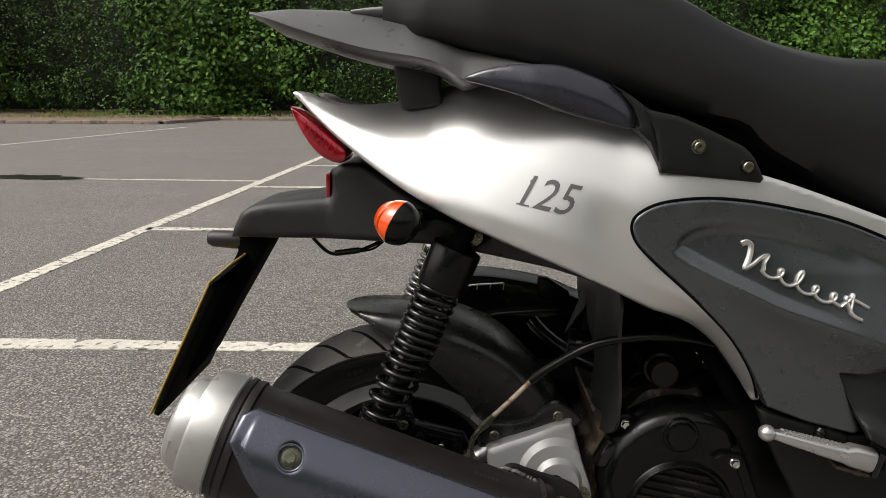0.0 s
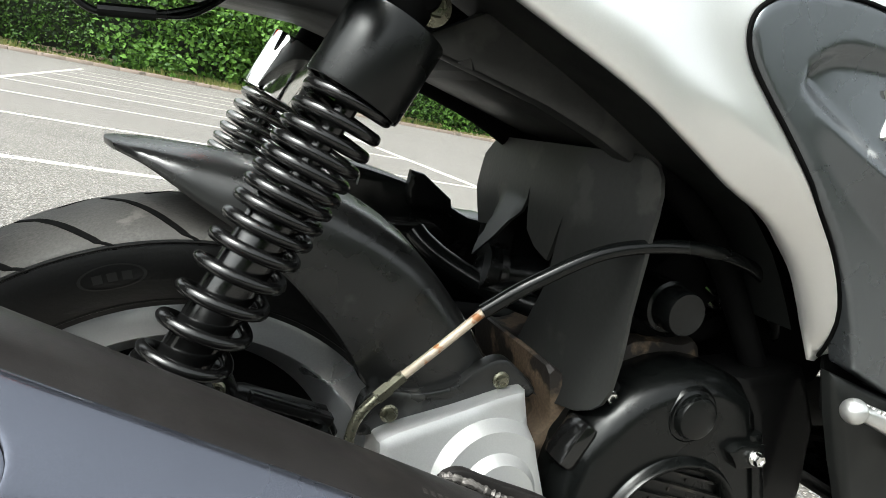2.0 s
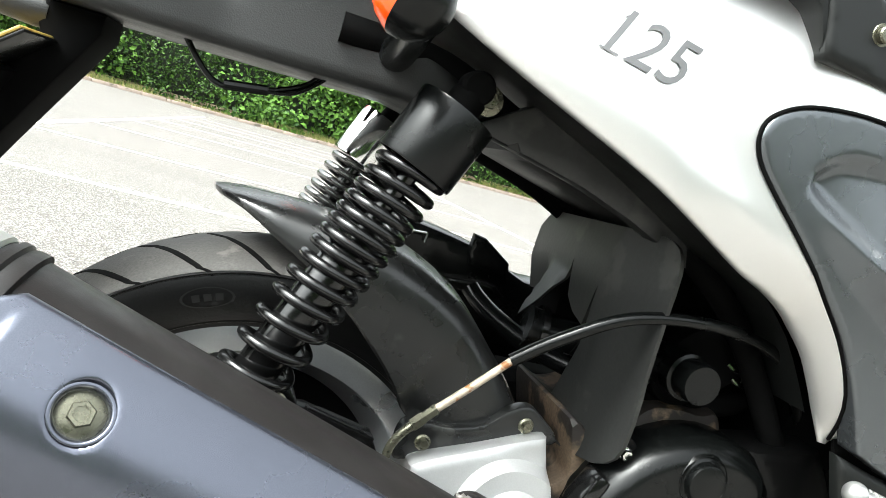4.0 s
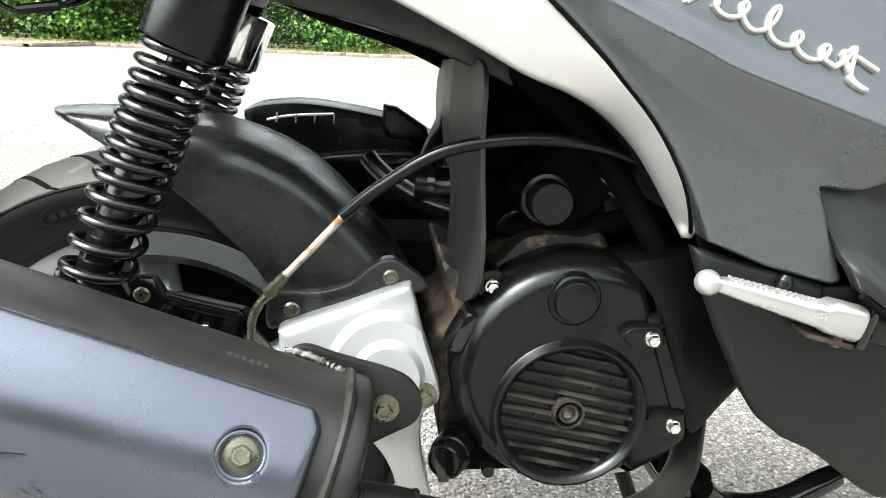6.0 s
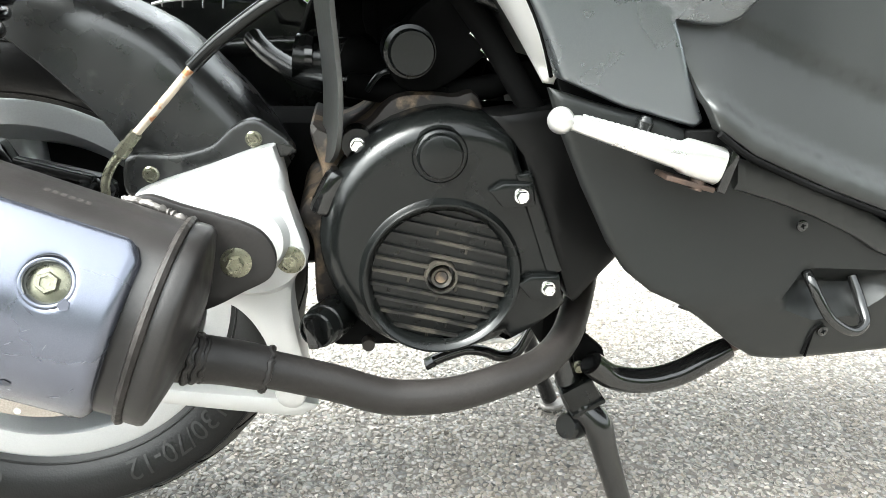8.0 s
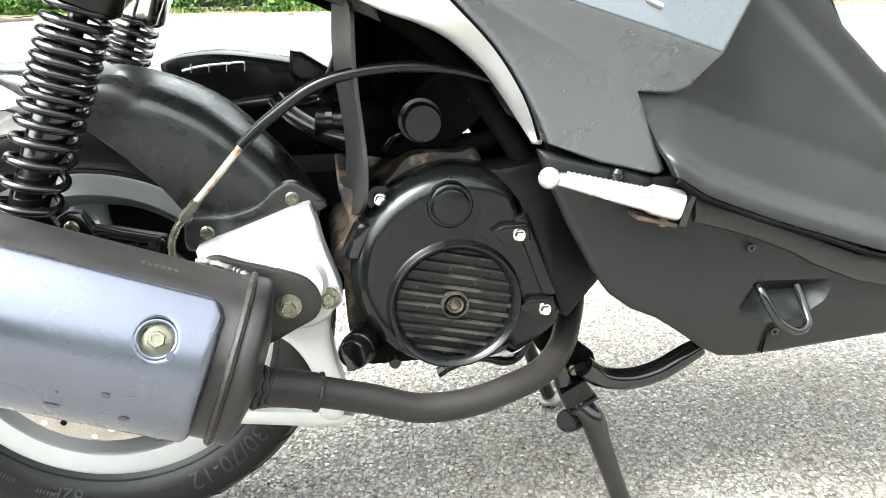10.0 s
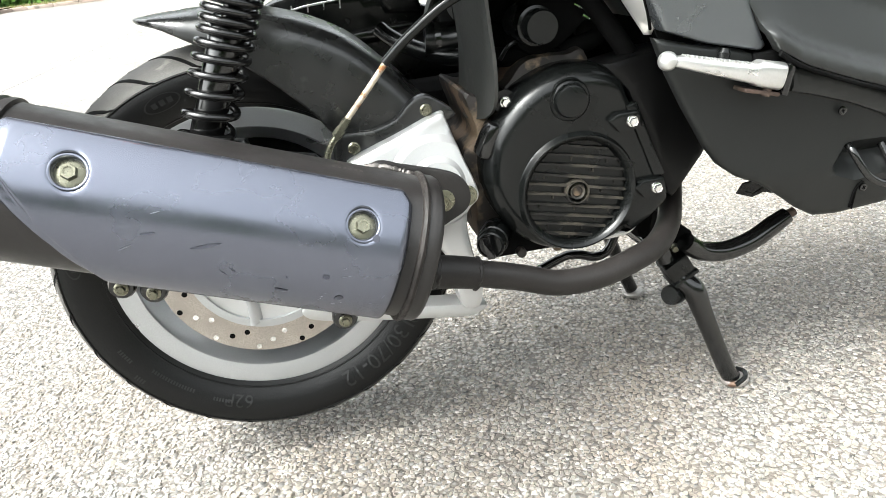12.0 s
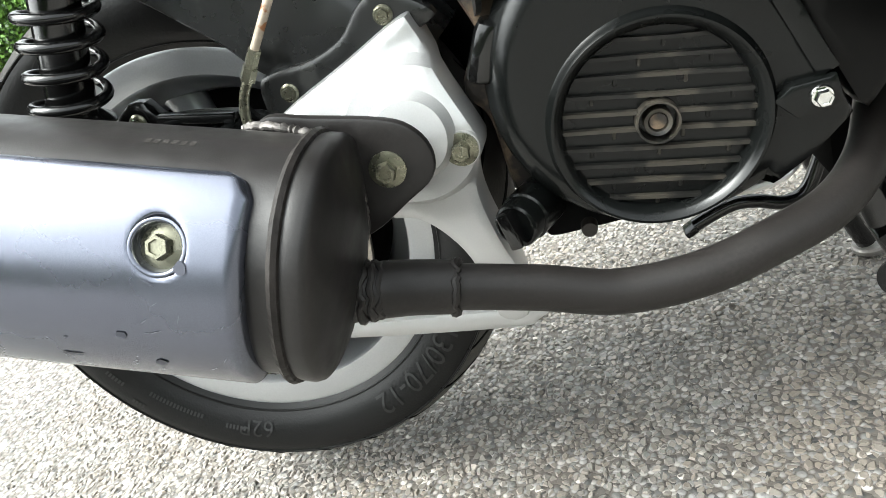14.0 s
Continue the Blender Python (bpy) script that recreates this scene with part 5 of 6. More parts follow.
# rear shock absorbers
def coil_line(p0, way, r, turns, length, tight):
    """The wire of a spring whose coils lie closer towards the top."""
    w = Vector(way).normalized()
    m = np.array(aim(w))[:3, :3]
    t = np.linspace(0, 1, int(turns * 36))
    h = length * (t + tight * np.sin(math.pi * t) / math.pi * 0.5 + tight * 0.22 * np.sin(2 * math.pi * t) / math.pi)
    a = 2 * math.pi * turns * t
    return np.c_[r * np.cos(a), r * np.sin(a), h] @ m.T + np.array(p0)


def shock(y, dark):
    base = Vector((-0.0245, y, 0.4435)) if dark else Vector((-0.0355, y, 0.4290))
    way = Vector((0.0775, 0, 0.179)).normalized()
    s = part("shock_absorber", moved(lathe([(0.0, -0.03), (0.012, -0.03), (0.0165, -0.02), (0.0165, 0.118), (0.0155, 0.12), (0.0155, 0.126), (0.0075, 0.127), (0.0075, 0.21), (0.0, 0.21)], 28, ends=False), Matrix.Translation(base) @ aim(way)), GLOSS, scooter, "black rear shock absorber with a coil spring")
    line = coil_line(base + way * -0.001, way, 0.0246, 14.5, 0.204, 0.62)
    part("spring", tube(line, 0.0040, 14, smooth=False), SPRING if dark else STEEL_SPRING, s, "black painted coil spring" if dark else "grey metallic coil spring")
    part("spring_seat", moved(lathe([(0.0, -0.008), (0.027, -0.008), (0.028, -0.005), (0.028, -0.002), (0.018, 0.003), (0.0, 0.003)], 32, ends=False), Matrix.Translation(base) @ aim(way)), GLOSS, s)
    part("spring_cap", moved(lathe([(0.0285, 0.193), (0.0308, 0.193), (0.0313, 0.195), (0.0313, 0.2438), (0.0308, 0.2452), (0.0290, 0.2456), (0.0278, 0.2444), (0.0, 0.2440)], 40, ends=False), Matrix.Translation(base) @ aim(way)), SATIN if dark else CHROME, s, "black spring cap" if dark else "chrome spring cap")
    part("upper_mount", moved(lathe([(0.014, 0.240), (0.014, 0.258), (0.010, 0.264), (0.0, 0.264)], 20, ends=False), Matrix.Translation(base) @ aim(way)), SHADE_BLACK, s)
    part("lower_eye", lathe([(0.0, -0.014), (0.017, -0.014), (0.019, -0.011), (0.019, 0.011), (0.017, 0.014), (0.0, 0.014)], 24, Matrix.Translation(base - way * 0.035) @ aim(NEAR), False), CHROME, s)
    part("upper_eye", lathe([(0.0, -0.012), (0.0105, -0.012), (0.0125, -0.009), (0.0125, 0.009), (0.0105, 0.012), (0.0, 0.012)], 24, Matrix.Translation(base + way * 0.266) @ aim(NEAR), False), SHADE_BLACK, s)
    return s


shock(-0.110, True)
shock(0.125, False)

# bodywork
LOW = [(-0.132, 0.854), (-0.099, 0.822), (-0.070, 0.797), (0.0, 0.7475), (0.066, 0.712), (0.132, 0.6835), (0.197, 0.6575), (0.250, 0.633), (0.293, 0.6115), (0.325, 0.600), (0.352, 0.586), (0.378, 0.564), (0.397, 0.540), (0.414, 0.515), (0.428, 0.4935)]
TOP = [(-0.132, 0.8555), (-0.1135, 0.855), (-0.0897, 0.8455), (-0.052, 0.840), (-0.003, 0.8445), (0.04, 0.856), (0.065, 0.864), (0.111, 0.862), (0.194, 0.845), (0.264, 0.822), (0.299, 0.790), (0.353, 0.777), (0.413, 0.765), (0.481, 0.743), (0.559, 0.715)]
low_z, top_z = at_x(LOW), at_x(TOP)
width_at = at_x([(-0.132, 0.083), (-0.099, 0.098), (-0.07, 0.110), (0.0, 0.142), (0.066, 0.164), (0.132, 0.176), (0.2, 0.183), (0.27, 0.187), (0.33, 0.187), (0.43, 0.187), (0.6, 0.187)])


def eased(f, s=0.014):
    """The same line without its small bends."""
    g = np.linspace(-0.25, 0.70, 950)
    k = np.exp(-0.5 * (np.arange(-45, 46) * 0.001 / s) ** 2)
    v = np.convolve(np.pad(f(g), 45, mode="edge"), k / k.sum(), mode="valid")
    return lambda x: np.interp(x, g, v)


low_s, top_s, width_s = eased(low_z), eased(top_z, 0.022), eased(width_at)
narrow_s = eased(lambda x: np.clip((0.36 - x) / 0.1, 0.25, 1))
back_s = eased(lambda x: np.clip((0.19 - x) / 0.20, 0, 1))
PANEL_LINE = [(0.4325, 0.4995), (0.4115, 0.5425), (0.3845, 0.5825), (0.3515, 0.6165), (0.3230, 0.6430), (0.2935, 0.6690), (0.2735, 0.6905), (0.2675, 0.709), (0.275, 0.7235), (0.300, 0.7355), (0.345, 0.741), (0.39, 0.7385), (0.435, 0.7315), (0.49, 0.719), (0.541, 0.700), (0.585, 0.677), (0.614, 0.657), (0.6245, 0.646), (0.601, 0.612), (0.572, 0.5725), (0.566, 0.560), (0.557, 0.5430), (0.546, 0.5385), (0.530, 0.5390), (0.511, 0.5420), (0.5165, 0.530), (0.526, 0.505), (0.5425, 0.4710), (0.536, 0.4665), (0.48, 0.481)]
PANEL = [tuple(p) for p in curve(PANEL_LINE[:18], 4)] + PANEL_LINE[18:]
RIM_LINE = np.array(PANEL)


def panel_rim(x, z):
    """The side panel's own plane, without its blade."""
    return -np.interp(x, (0.26, 0.34, 0.43, 0.63), (0.1850, 0.188, 0.1885, 0.1870)) + 0.05 * np.maximum(0, z - 0.66)


SHOULDER = np.interp(np.linspace(0, 1, 101), (0, 0.06, 0.15, 0.30, 0.42, 0.55, 0.66, 0.80, 0.92, 1.0), (0.003, 0.0, 0.003, 0.012, 0.020, 0.029, 0.037, 0.053, 0.075, 0.092))
SHOULDER = np.convolve(np.pad(SHOULDER, 20, mode="reflect", reflect_type="odd"), np.hanning(43)[1:-1] / np.hanning(43).sum(), mode="valid")


def cowl_y(x, z):
    lo, hi = low_s(x), top_s(x)
    v = np.clip((z - lo) / np.maximum(hi - lo, 0.02), 0, 1)
    tall = np.clip((hi - lo) / 0.13, 0, 1) * narrow_s(x)
    t = np.linspace(0, 1, 101)
    tall = tall * (1 - np.clip(v - 0.66, 0, 1) / 0.34 * 0.3 * np.clip((-0.03 - x) / 0.07, 0, 1))
    v = v ** (1 - 0.28 * back_s(x))
    y_over = 0.10 * np.clip(v - 0.58, 0, 1) ** 1.2 * back_s(x)
    side = np.clip((x - 0.10) / 0.14, 0, 1)
    y = -width_s(x) + tall * (np.interp(v, t, SHOULDER) - 0.45 * side * side * (3 - 2 * side) * np.maximum(0, np.interp(v, t, SHOULDER) - 0.037))
    y = y + tall * y_over
    # it swells to lie flush with the side panel's rim and passes behind it
    q = (np.atleast_1d(np.asarray(x, float)), np.atleast_1d(np.asarray(z, float)))
    gap, behind = edge_way(*q, RIM_LINE), inside(*q, RIM_LINE)
    swell = np.where(behind, 1.0, np.clip(1 - gap / 0.19, 0, 1) ** 1.6)
    y = y + (panel_rim(q[0], q[1]) + 0.0025 + np.where(behind, np.clip(gap - 0.010, 0, 0.016), 0) - y) * swell
    # the leg below the panel turns in towards the wheel
    turn_in = np.interp(x, (0.22, 0.30, 0.36, 0.44), (0.0, 0.010, 0.025, 0.027))
    y += turn_in * np.clip(1 - (z - lo) / 0.034, 0, 1) ** 1.15 + 0.004 * np.clip(1 - (z - lo) / 0.030, 0, 1) ** 1.2
    y += 0.0045 * np.exp(-(((x - 0.243) / 0.034) ** 2 + ((z - 0.690 + 0.7 * (x - 0.243)) / 0.044) ** 2))
    return y


cowl_edge = [tuple(p) for p in curve(LOW, 4)] + [(0.4365, 0.4925), (0.445, 0.52), (0.42, 0.58), (0.40, 0.66), (0.57, 0.68), (0.575, 0.705)] + [tuple(p) for p in curve(TOP, 4)][:0:-1]
cowl = part("tail_cowl", plate(cowl_edge, cowl_y, 0.004, 0.0045, 0.0035, False), SILVER, scooter, "silver painted tail and side cowl", 60)
cv, cf = plate(cowl_edge, cowl_y, 0.004, 0.02, 0.0035, False)
part("tail_cowl", (cv * (1, -1, 1), [tuple(reversed(f)) for f in cf]), SILVER, scooter, "silver painted tail and side cowl", 60)
# a body-width deck closes the cowl above and below
deck = [[(x, s * (abs(float(cowl_y(np.array([x]), np.array([z]))[0])) - 0.004), z) for s in (-1, -0.5, 0, 0.5, 1)] for x, z in [(a, float(top_z(a)) - 0.006) for a in np.linspace(-0.125, 0.555, 40)]]
part("tail_deck", loft(deck, False), GREY_PLASTIC, scooter, "dark plastic deck between the cowls")
under = [[(x, s * min(float(width_at(x)) - 0.012, np.interp(x, (0.24, 0.36), (0.172, 0.138))), z + 0.006) for s in (-1, -0.5, 0, 0.5, 1)] for x, z in [(a, float(low_z(a))) for a in np.linspace(-0.12, 0.42, 40)]]
uv, uf = loft(under, False)
part("undertray", (uv, [tuple(reversed(f)) for f in uf]), GREY_PLASTIC, scooter, "black plastic undertray")
nv, nf = fine_text("125", 0.051, 0.36)
bars = [([(x0, z0, 0), (x1, z0, 0), (x1, z1, 0), (x0, z1, 0)], [(0, 1, 2, 3)]) for x0, x1, z0, z1 in ((0.0075, 0.0235, 0.0, 0.0016),)]
bars.append(([(0.0185, 0.0283, 0), (0.0190, 0.0270, 0), (0.0255, 0.0305, 0), (0.0268, 0.0345, 0)], [(0, 1, 2, 3)]))
nv, nf = join((nv, nf), *bars)
sl = math.atan2(-0.011, 0.054)
mark = np.c_[0.1325 + nv[:, 0] * 0.90 * math.cos(sl) - nv[:, 1] * math.sin(sl), nv[:, 2], 0.7325 + nv[:, 0] * 0.90 * math.sin(sl) + nv[:, 1] * math.cos(sl)]
mark[:, 1] = cowl_y(mark[:, 0], mark[:, 2]) - 0.0012
part("number_decal", (mark, nf), LETTER, cowl, "dark grey italic number on the cowl")

# dark grey side panel with its raised blade
ridge_z = at_x([(0.30, 0.688), (0.328, 0.669), (0.360, 0.652), (0.400, 0.634), (0.43, 0.620), (0.491, 0.599), (0.569, 0.5725), (0.63, 0.553)])
crown_z = at_x([(0.30, 0.690), (0.314, 0.6975), (0.324, 0.7065), (0.345, 0.7155), (0.39, 0.7175), (0.43, 0.7105), (0.48, 0.696), (0.547, 0.669), (0.63, 0.634)])
foot_z = at_x([(0.30, 0.668), (0.34, 0.645), (0.384, 0.617), (0.449, 0.581), (0.512, 0.549), (0.557, 0.538), (0.63, 0.525)])
BLADE = np.array([(x, float(crown_z(x))) for x in np.linspace(0.312, 0.64, 60)] + [(x, float(ridge_z(x))) for x in np.linspace(0.64, 0.312, 60)])


def panel_y(x, z):
    x, z = np.asarray(x, float), np.asarray(z, float)
    above, tall = z - ridge_z(x), np.maximum(0.012, crown_z(x) - ridge_z(x))
    foot = np.maximum(0.010, ridge_z(x) - foot_z(x))
    # two faces that meet in a narrow rounded ridge
    up, down = 1 - above / tall, 1 + above / foot
    ridge = -0.035 * np.log(np.exp(-np.clip(up, -3, 3) / 0.035) + np.exp(-np.clip(down, -3, 3) / 0.035))
    blade = 0.026 * np.clip((x - 0.330) / 0.19, 0, 1) ** 0.9 * np.clip(ridge, 0, 1) ** 1.15
    q = (np.atleast_1d(x), np.atleast_1d(z))
    k = np.minimum(1, edge_way(*q, BLADE) / 0.016)
    dip = np.where(inside(*q, BLADE), k * k * (3 - 2 * k), 0) * 0.0105 * np.clip(1 - (x - 0.32) / 0.20, 0, 1)
    return panel_rim(x, z) - blade + dip


panel = part("side_panel", plate(PANEL, panel_y, 0.022, 0.0032, 0.0035, False), GUNMETAL, scooter, "dark grey painted side panel with a raised blade", 50)
pv, pf = plate(PANEL, panel_y, 0.010, 0.016, 0.004, False)
part("side_panel", (pv * (1, -1, 1), [tuple(reversed(f)) for f in pf]), GUNMETAL, scooter, "dark grey painted side panel with a raised blade", 50)
mid = np.mean(PANEL, axis=0)
part("panel_gap", tube([(x + (x - mid[0]) * 0.004, float(cowl_y(np.array([x]), np.array([z]))[0]) - 0.001, z + (z - mid[1]) * 0.004) for x, z in PANEL[:70]], 0.0016, 8, smooth=False), SHADE_BLACK, panel)
# bright trim emblem: a plain flowing stroke in place of the model's badge
em = []
for t in np.linspace(0, 1, 140):
    w = 2 * math.pi * 4.0 * t - 1.2
    tall = float(np.interp(t, (0, 0.2, 0.28, 0.42, 0.52, 0.75, 1.0), (0.0068, 0.0068, 0.0105, 0.0105, 0.0062, 0.0062, 0.0068)))
    em.append((0.036 + t * 0.082 + 0.0064 * math.sin(w), tall * (1 - math.cos(w)) - 0.009))
start = curve([(0.0, 0.012), (0.004, 0.016), (0.010, 0.014), (0.013, 0.002), (0.014, -0.011), (0.020, -0.004), (0.026, 0.008), (0.031, 0.012), (0.030, 0.004), (0.033, -0.006)], 5)
finish = curve([(0.122, -0.006), (0.128, 0.004), (0.130, 0.012), (0.132, 0.002), (0.135, -0.009), (0.148, -0.010), (0.136, -0.008), (0.124, 0.006), (0.150, 0.005)], 5)
em = [tuple(p) for p in start] + em + [tuple(p) for p in finish]
ex, ez = np.array([0.384 + s * 0.92 + h * 0.38 for s, h in em]), np.array([0.6795 - s * 0.40 + h * 0.92 for s, h in em])
part("emblem", tube(np.c_[ex, panel_y(ex, ez) - 0.0008, ez], 0.0035, 10, smooth=False, flat=0.62), BADGE, panel, "satin chrome flowing script emblem")

# seat, grab rail and pads
seat_low = at_x([(-0.02, 0.925), (0.055, 0.912), (0.16, 0.884), (0.26, 0.855), (0.36, 0.825), (0.406, 0.814), (0.43, 0.79), (0.462, 0.77), (0.58, 0.706), (0.65, 0.680), (0.70, 0.676), (0.80, 0.68)])
seat_top = at_x([(-0.02, 1.0), (0.03, 1.02), (0.15, 1.03), (0.25, 1.01), (0.339, 0.968), (0.398, 0.936), (0.466, 0.913), (0.533, 0.901), (0.60, 0.896), (0.70, 0.86), (0.80, 0.80)])
rings = []
for x in np.linspace(-0.02, 0.80, 60):
    lo, hi = float(seat_low(x)), float(seat_top(x))
    end = 1.0 if 0.02 < x < 0.76 else 0.82
    w = np.interp(x, (-0.02, 0.1, 0.4, 0.6, 0.8), (0.09, 0.12, 0.125, 0.12, 0.08)) * end
    h = hi - lo
    sec = [(-w * 0.86, lo), (-w * 0.97, lo + h * 0.06), (-w, lo + h * 0.22), (-w * 0.98, lo + h * 0.5), (-w * 0.92, lo + h * 0.75), (-w * 0.8, lo + h * 0.9), (-w * 0.55, lo + h * 0.98), (0, hi)]
    sec += [(-a, b) for a, b in reversed(sec[:-1])]
    rings.append([(x, a, b) for a, b in sec])
seat = part("seat", loft(rings), SEAT, scooter, "black vinyl dual seat with a stepped top", 50)
rings = []
for x in np.linspace(-0.03, 0.79, 40):
    lo = float(seat_low(x))
    w = np.interp(x, (-0.02, 0.1, 0.4, 0.6, 0.8), (0.075, 0.10, 0.105, 0.10, 0.07))
    rings.append([(x, -w, lo + 0.004), (x, -w * 0.9, lo - 0.014), (x, w * 0.9, lo - 0.014), (x, w, lo + 0.004)])
part("seat_base", loft(rings), SHADE_BLACK, scooter, "black seat base")


near_z = at_x([(-0.186, 0.9495), (-0.15, 0.939), (-0.0916, 0.920), (-0.033, 0.9046), (0.0386, 0.892), (0.068, 0.876), (0.078, 0.870), (0.0965, 0.8755), (0.127, 0.881), (0.165, 0.884)])
inner_z = at_x([(-0.186, 0.951), (-0.16, 0.954), (-0.13, 0.955), (-0.061, 0.952), (0.022, 0.940), (0.064, 0.9255), (0.105, 0.9145), (0.165, 0.889)])
near_y = at_x([(-0.186, 0.055), (-0.178, 0.085), (-0.15, 0.108), (-0.09, 0.120), (0.0, 0.128), (0.07, 0.136), (0.12, 0.142), (0.165, 0.145)])
rings = []
for x in list(np.linspace(-0.186, -0.15, 8)) + list(np.linspace(-0.14, 0.165, 44)):
    n, i, w = float(near_z(x)), float(inner_z(x)), float(near_y(x))
    v = max(0.3, min(1.0, (x + 0.19) / 0.05))
    sec = [(-w + 0.030, n - 0.012 * v), (-w + 0.003, n - 0.0045 * v), (-w, n - 0.001), (-w + 0.003, n + 0.0015), (-w * 0.78, n + (i - n) * 0.42), (-w * 0.58, n + (i - n) * 0.86), (-w * 0.46, i), (-w * 0.2, i + 0.001)]
    sec = sec + [(-a, b) for a, b in reversed(sec)]
    under = [(w * 0.6, n - 0.014 * v), (-w * 0.6, n - 0.014 * v)]
    rings.append([(x, a, b) for a, b in sec + under])
part("grab_rail", loft(rings), RAIL, scooter, "grey-black plastic grab rail with a flat tail", 45)
part("rail_ledge", tube([(-0.06, -0.062, 0.950), (-0.02, -0.066, 0.949), (0.03, -0.068, 0.944), (0.048, -0.070, 0.936)], [0.003, 0.008, 0.009, 0.004], 12, flat=0.6), RAIL, scooter)
PAD = [(0.078, 0.8687), (0.0965, 0.8777), (0.1272, 0.8838), (0.1579, 0.885), (0.1887, 0.8827), (0.2197, 0.872), (0.2449, 0.8601), (0.2645, 0.8389), (0.2725, 0.8195), (0.2689, 0.815), (0.2408, 0.8192), (0.1905, 0.8325), (0.1403, 0.8507), (0.1029, 0.8615)]


def pad_y(x, z):
    mid = np.interp(x, (0.078, 0.13, 0.18, 0.23, 0.272), (0.862, 0.864, 0.858, 0.842, 0.815))
    return -0.158 - 0.020 * np.clip(1 - ((z - mid) / 0.032) ** 2, 0, 1) * np.clip((x - 0.075) / 0.08, 0, 1) * np.clip((0.285 - x) / 0.03, 0, 1)


rail_pad = part("rail_pad", plate(PAD, pad_y, 0.045, 0.006, 0.004, per=4), material("smooth_blue_black_pad", (0.022, 0.023, 0.032), 0.26, vary=0.12, coat=0.2, rough_vary=0.05), scooter, "smooth blue-black grip pad under the seat", 60)
BRACKET = [(0.272, 0.8405), (0.282, 0.836), (0.313, 0.8294), (0.3445, 0.8162), (0.3827, 0.798), (0.3905, 0.7915), (0.3962, 0.7845), (0.4074, 0.7627), (0.4040, 0.7583), (0.2953, 0.7683), (0.2915, 0.790), (0.286, 0.8147)]
bracket = part("rail_bracket", plate(BRACKET, lambda x, z: -0.184 + 0.10 * np.maximum(0, z - 0.775), 0.03, 0.006, 0.004, False), GREY_PLASTIC, scooter, "grey-black plastic rail bracket", 50)
part("bracket_collar", plate([(0.240, 0.864), (0.262, 0.8505), (0.2819, 0.836), (0.2862, 0.8147), (0.2927, 0.790), (0.2965, 0.7683), (0.290, 0.784), (0.2825, 0.801), (0.2660, 0.8155), (0.2700, 0.8195), (0.2630, 0.838)], lambda x, z: -0.180 + 0.12 * np.maximum(0, z - 0.80), 0.03, 0.005, 0.004, False), GREY_PLASTIC, bracket)
for x, z, ring in ((0.334, 0.797, ZINC), (0.387, 0.776, SATIN)):
    part("washer", lathe([(0.004, 0.0), (0.0078, 0.0), (0.0082, 0.0008), (0.0078, 0.0015), (0.004, 0.0015)], 28, fixed(x, -0.1835 + 0.1 * max(0, z - 0.775), z), True), ring, bracket)
    part("socket_screw", lathe([(0.0, 0.0), (0.0060, 0.0), (0.0060, 0.003), (0.0050, 0.0042), (0.0026, 0.0042), (0.0026, 0.0025), (0.0, 0.0025)], 20, fixed(x, -0.1855 + 0.1 * max(0, z - 0.775), z), False), ZINC, bracket)
part("rail_stem", block((0.055, 0.10, 0.075), 0.012, Matrix.Translation((0.022, -0.03, 0.872)) @ Matrix.Rotation(radians(-8), 4, "Y")), PLASTIC, scooter, "black plastic stem under the grab rail")

# tail light, number plate holder, indicators
tail = part("tail_light", plate([(-0.131, 0.836), (-0.126, 0.8345), (-0.105, 0.8195), (-0.078, 0.797), (-0.064, 0.785), (-0.066, 0.772), (-0.080, 0.771), (-0.100, 0.782), (-0.118, 0.806)], lambda x, z: -0.100 - 0.03 * np.clip(x + 0.13, 0, 0.06), 0.05, 0.005, 0.006, per=4), RED, scooter, "red wrap-round tail light lens")
for i in range(7):
    s = i / 7
    part("lens_rib", tube([(-0.115 + 0.040 * s, -0.1015 - 0.03 * 0.04 * s, 0.808 - 0.033 * s), (-0.110 + 0.042 * s, -0.1025 - 0.03 * 0.05 * s, 0.820 - 0.033 * s)], 0.0007, 6), RED, tail)
TONGUE = [(-0.225, 0.669), (-0.221, 0.682), (-0.211, 0.701), (-0.198, 0.710), (-0.177, 0.7145), (-0.093, 0.7235), (-0.092, 0.735), (-0.094, 0.757), (-0.075, 0.767), (-0.05, 0.768), (0.0, 0.735), (0.05, 0.706), (0.11, 0.675), (0.09, 0.655), (0.034, 0.667), (-0.118, 0.668)]
tongue = part("tail_bracket", plate(TONGUE, lambda x, z: -0.062 - 0.03 * np.clip((x + 0.1) / 0.15, 0, 1) + 0.25 * np.maximum(0, z - 0.705) * (x < -0.09), 0.13, 0.008, 0.008, False), PLASTIC, scooter, "black plastic tail bracket holding plate and lamps", 50)
part("reflector", plate([(-0.0985, 0.722), (-0.0985, 0.752), (-0.093, 0.754), (-0.093, 0.720)], lambda x, z: -0.055 + 0 * x, 0.10, 0.006, 0.002, False), RED, tongue, "red reflector")
HOLDER = [(-0.233, 0.668), (-0.184, 0.668), (-0.184, 0.6525), (-0.2434, 0.5524), (-0.279, 0.490), (-0.318, 0.446), (-0.3360, 0.4290), (-0.322, 0.456), (-0.272, 0.560), (-0.238, 0.622), (-0.226, 0.645)]
holder = part("plate_holder", plate(HOLDER, lambda x, z: -0.03 + 0 * x, 0.06, 0.012, 0.004, False), SHADE_BLACK, scooter, "black plastic number plate holder")
pw = Vector((-0.333 + 0.2423, 0, 0.4364 - 0.6185)).normalized()
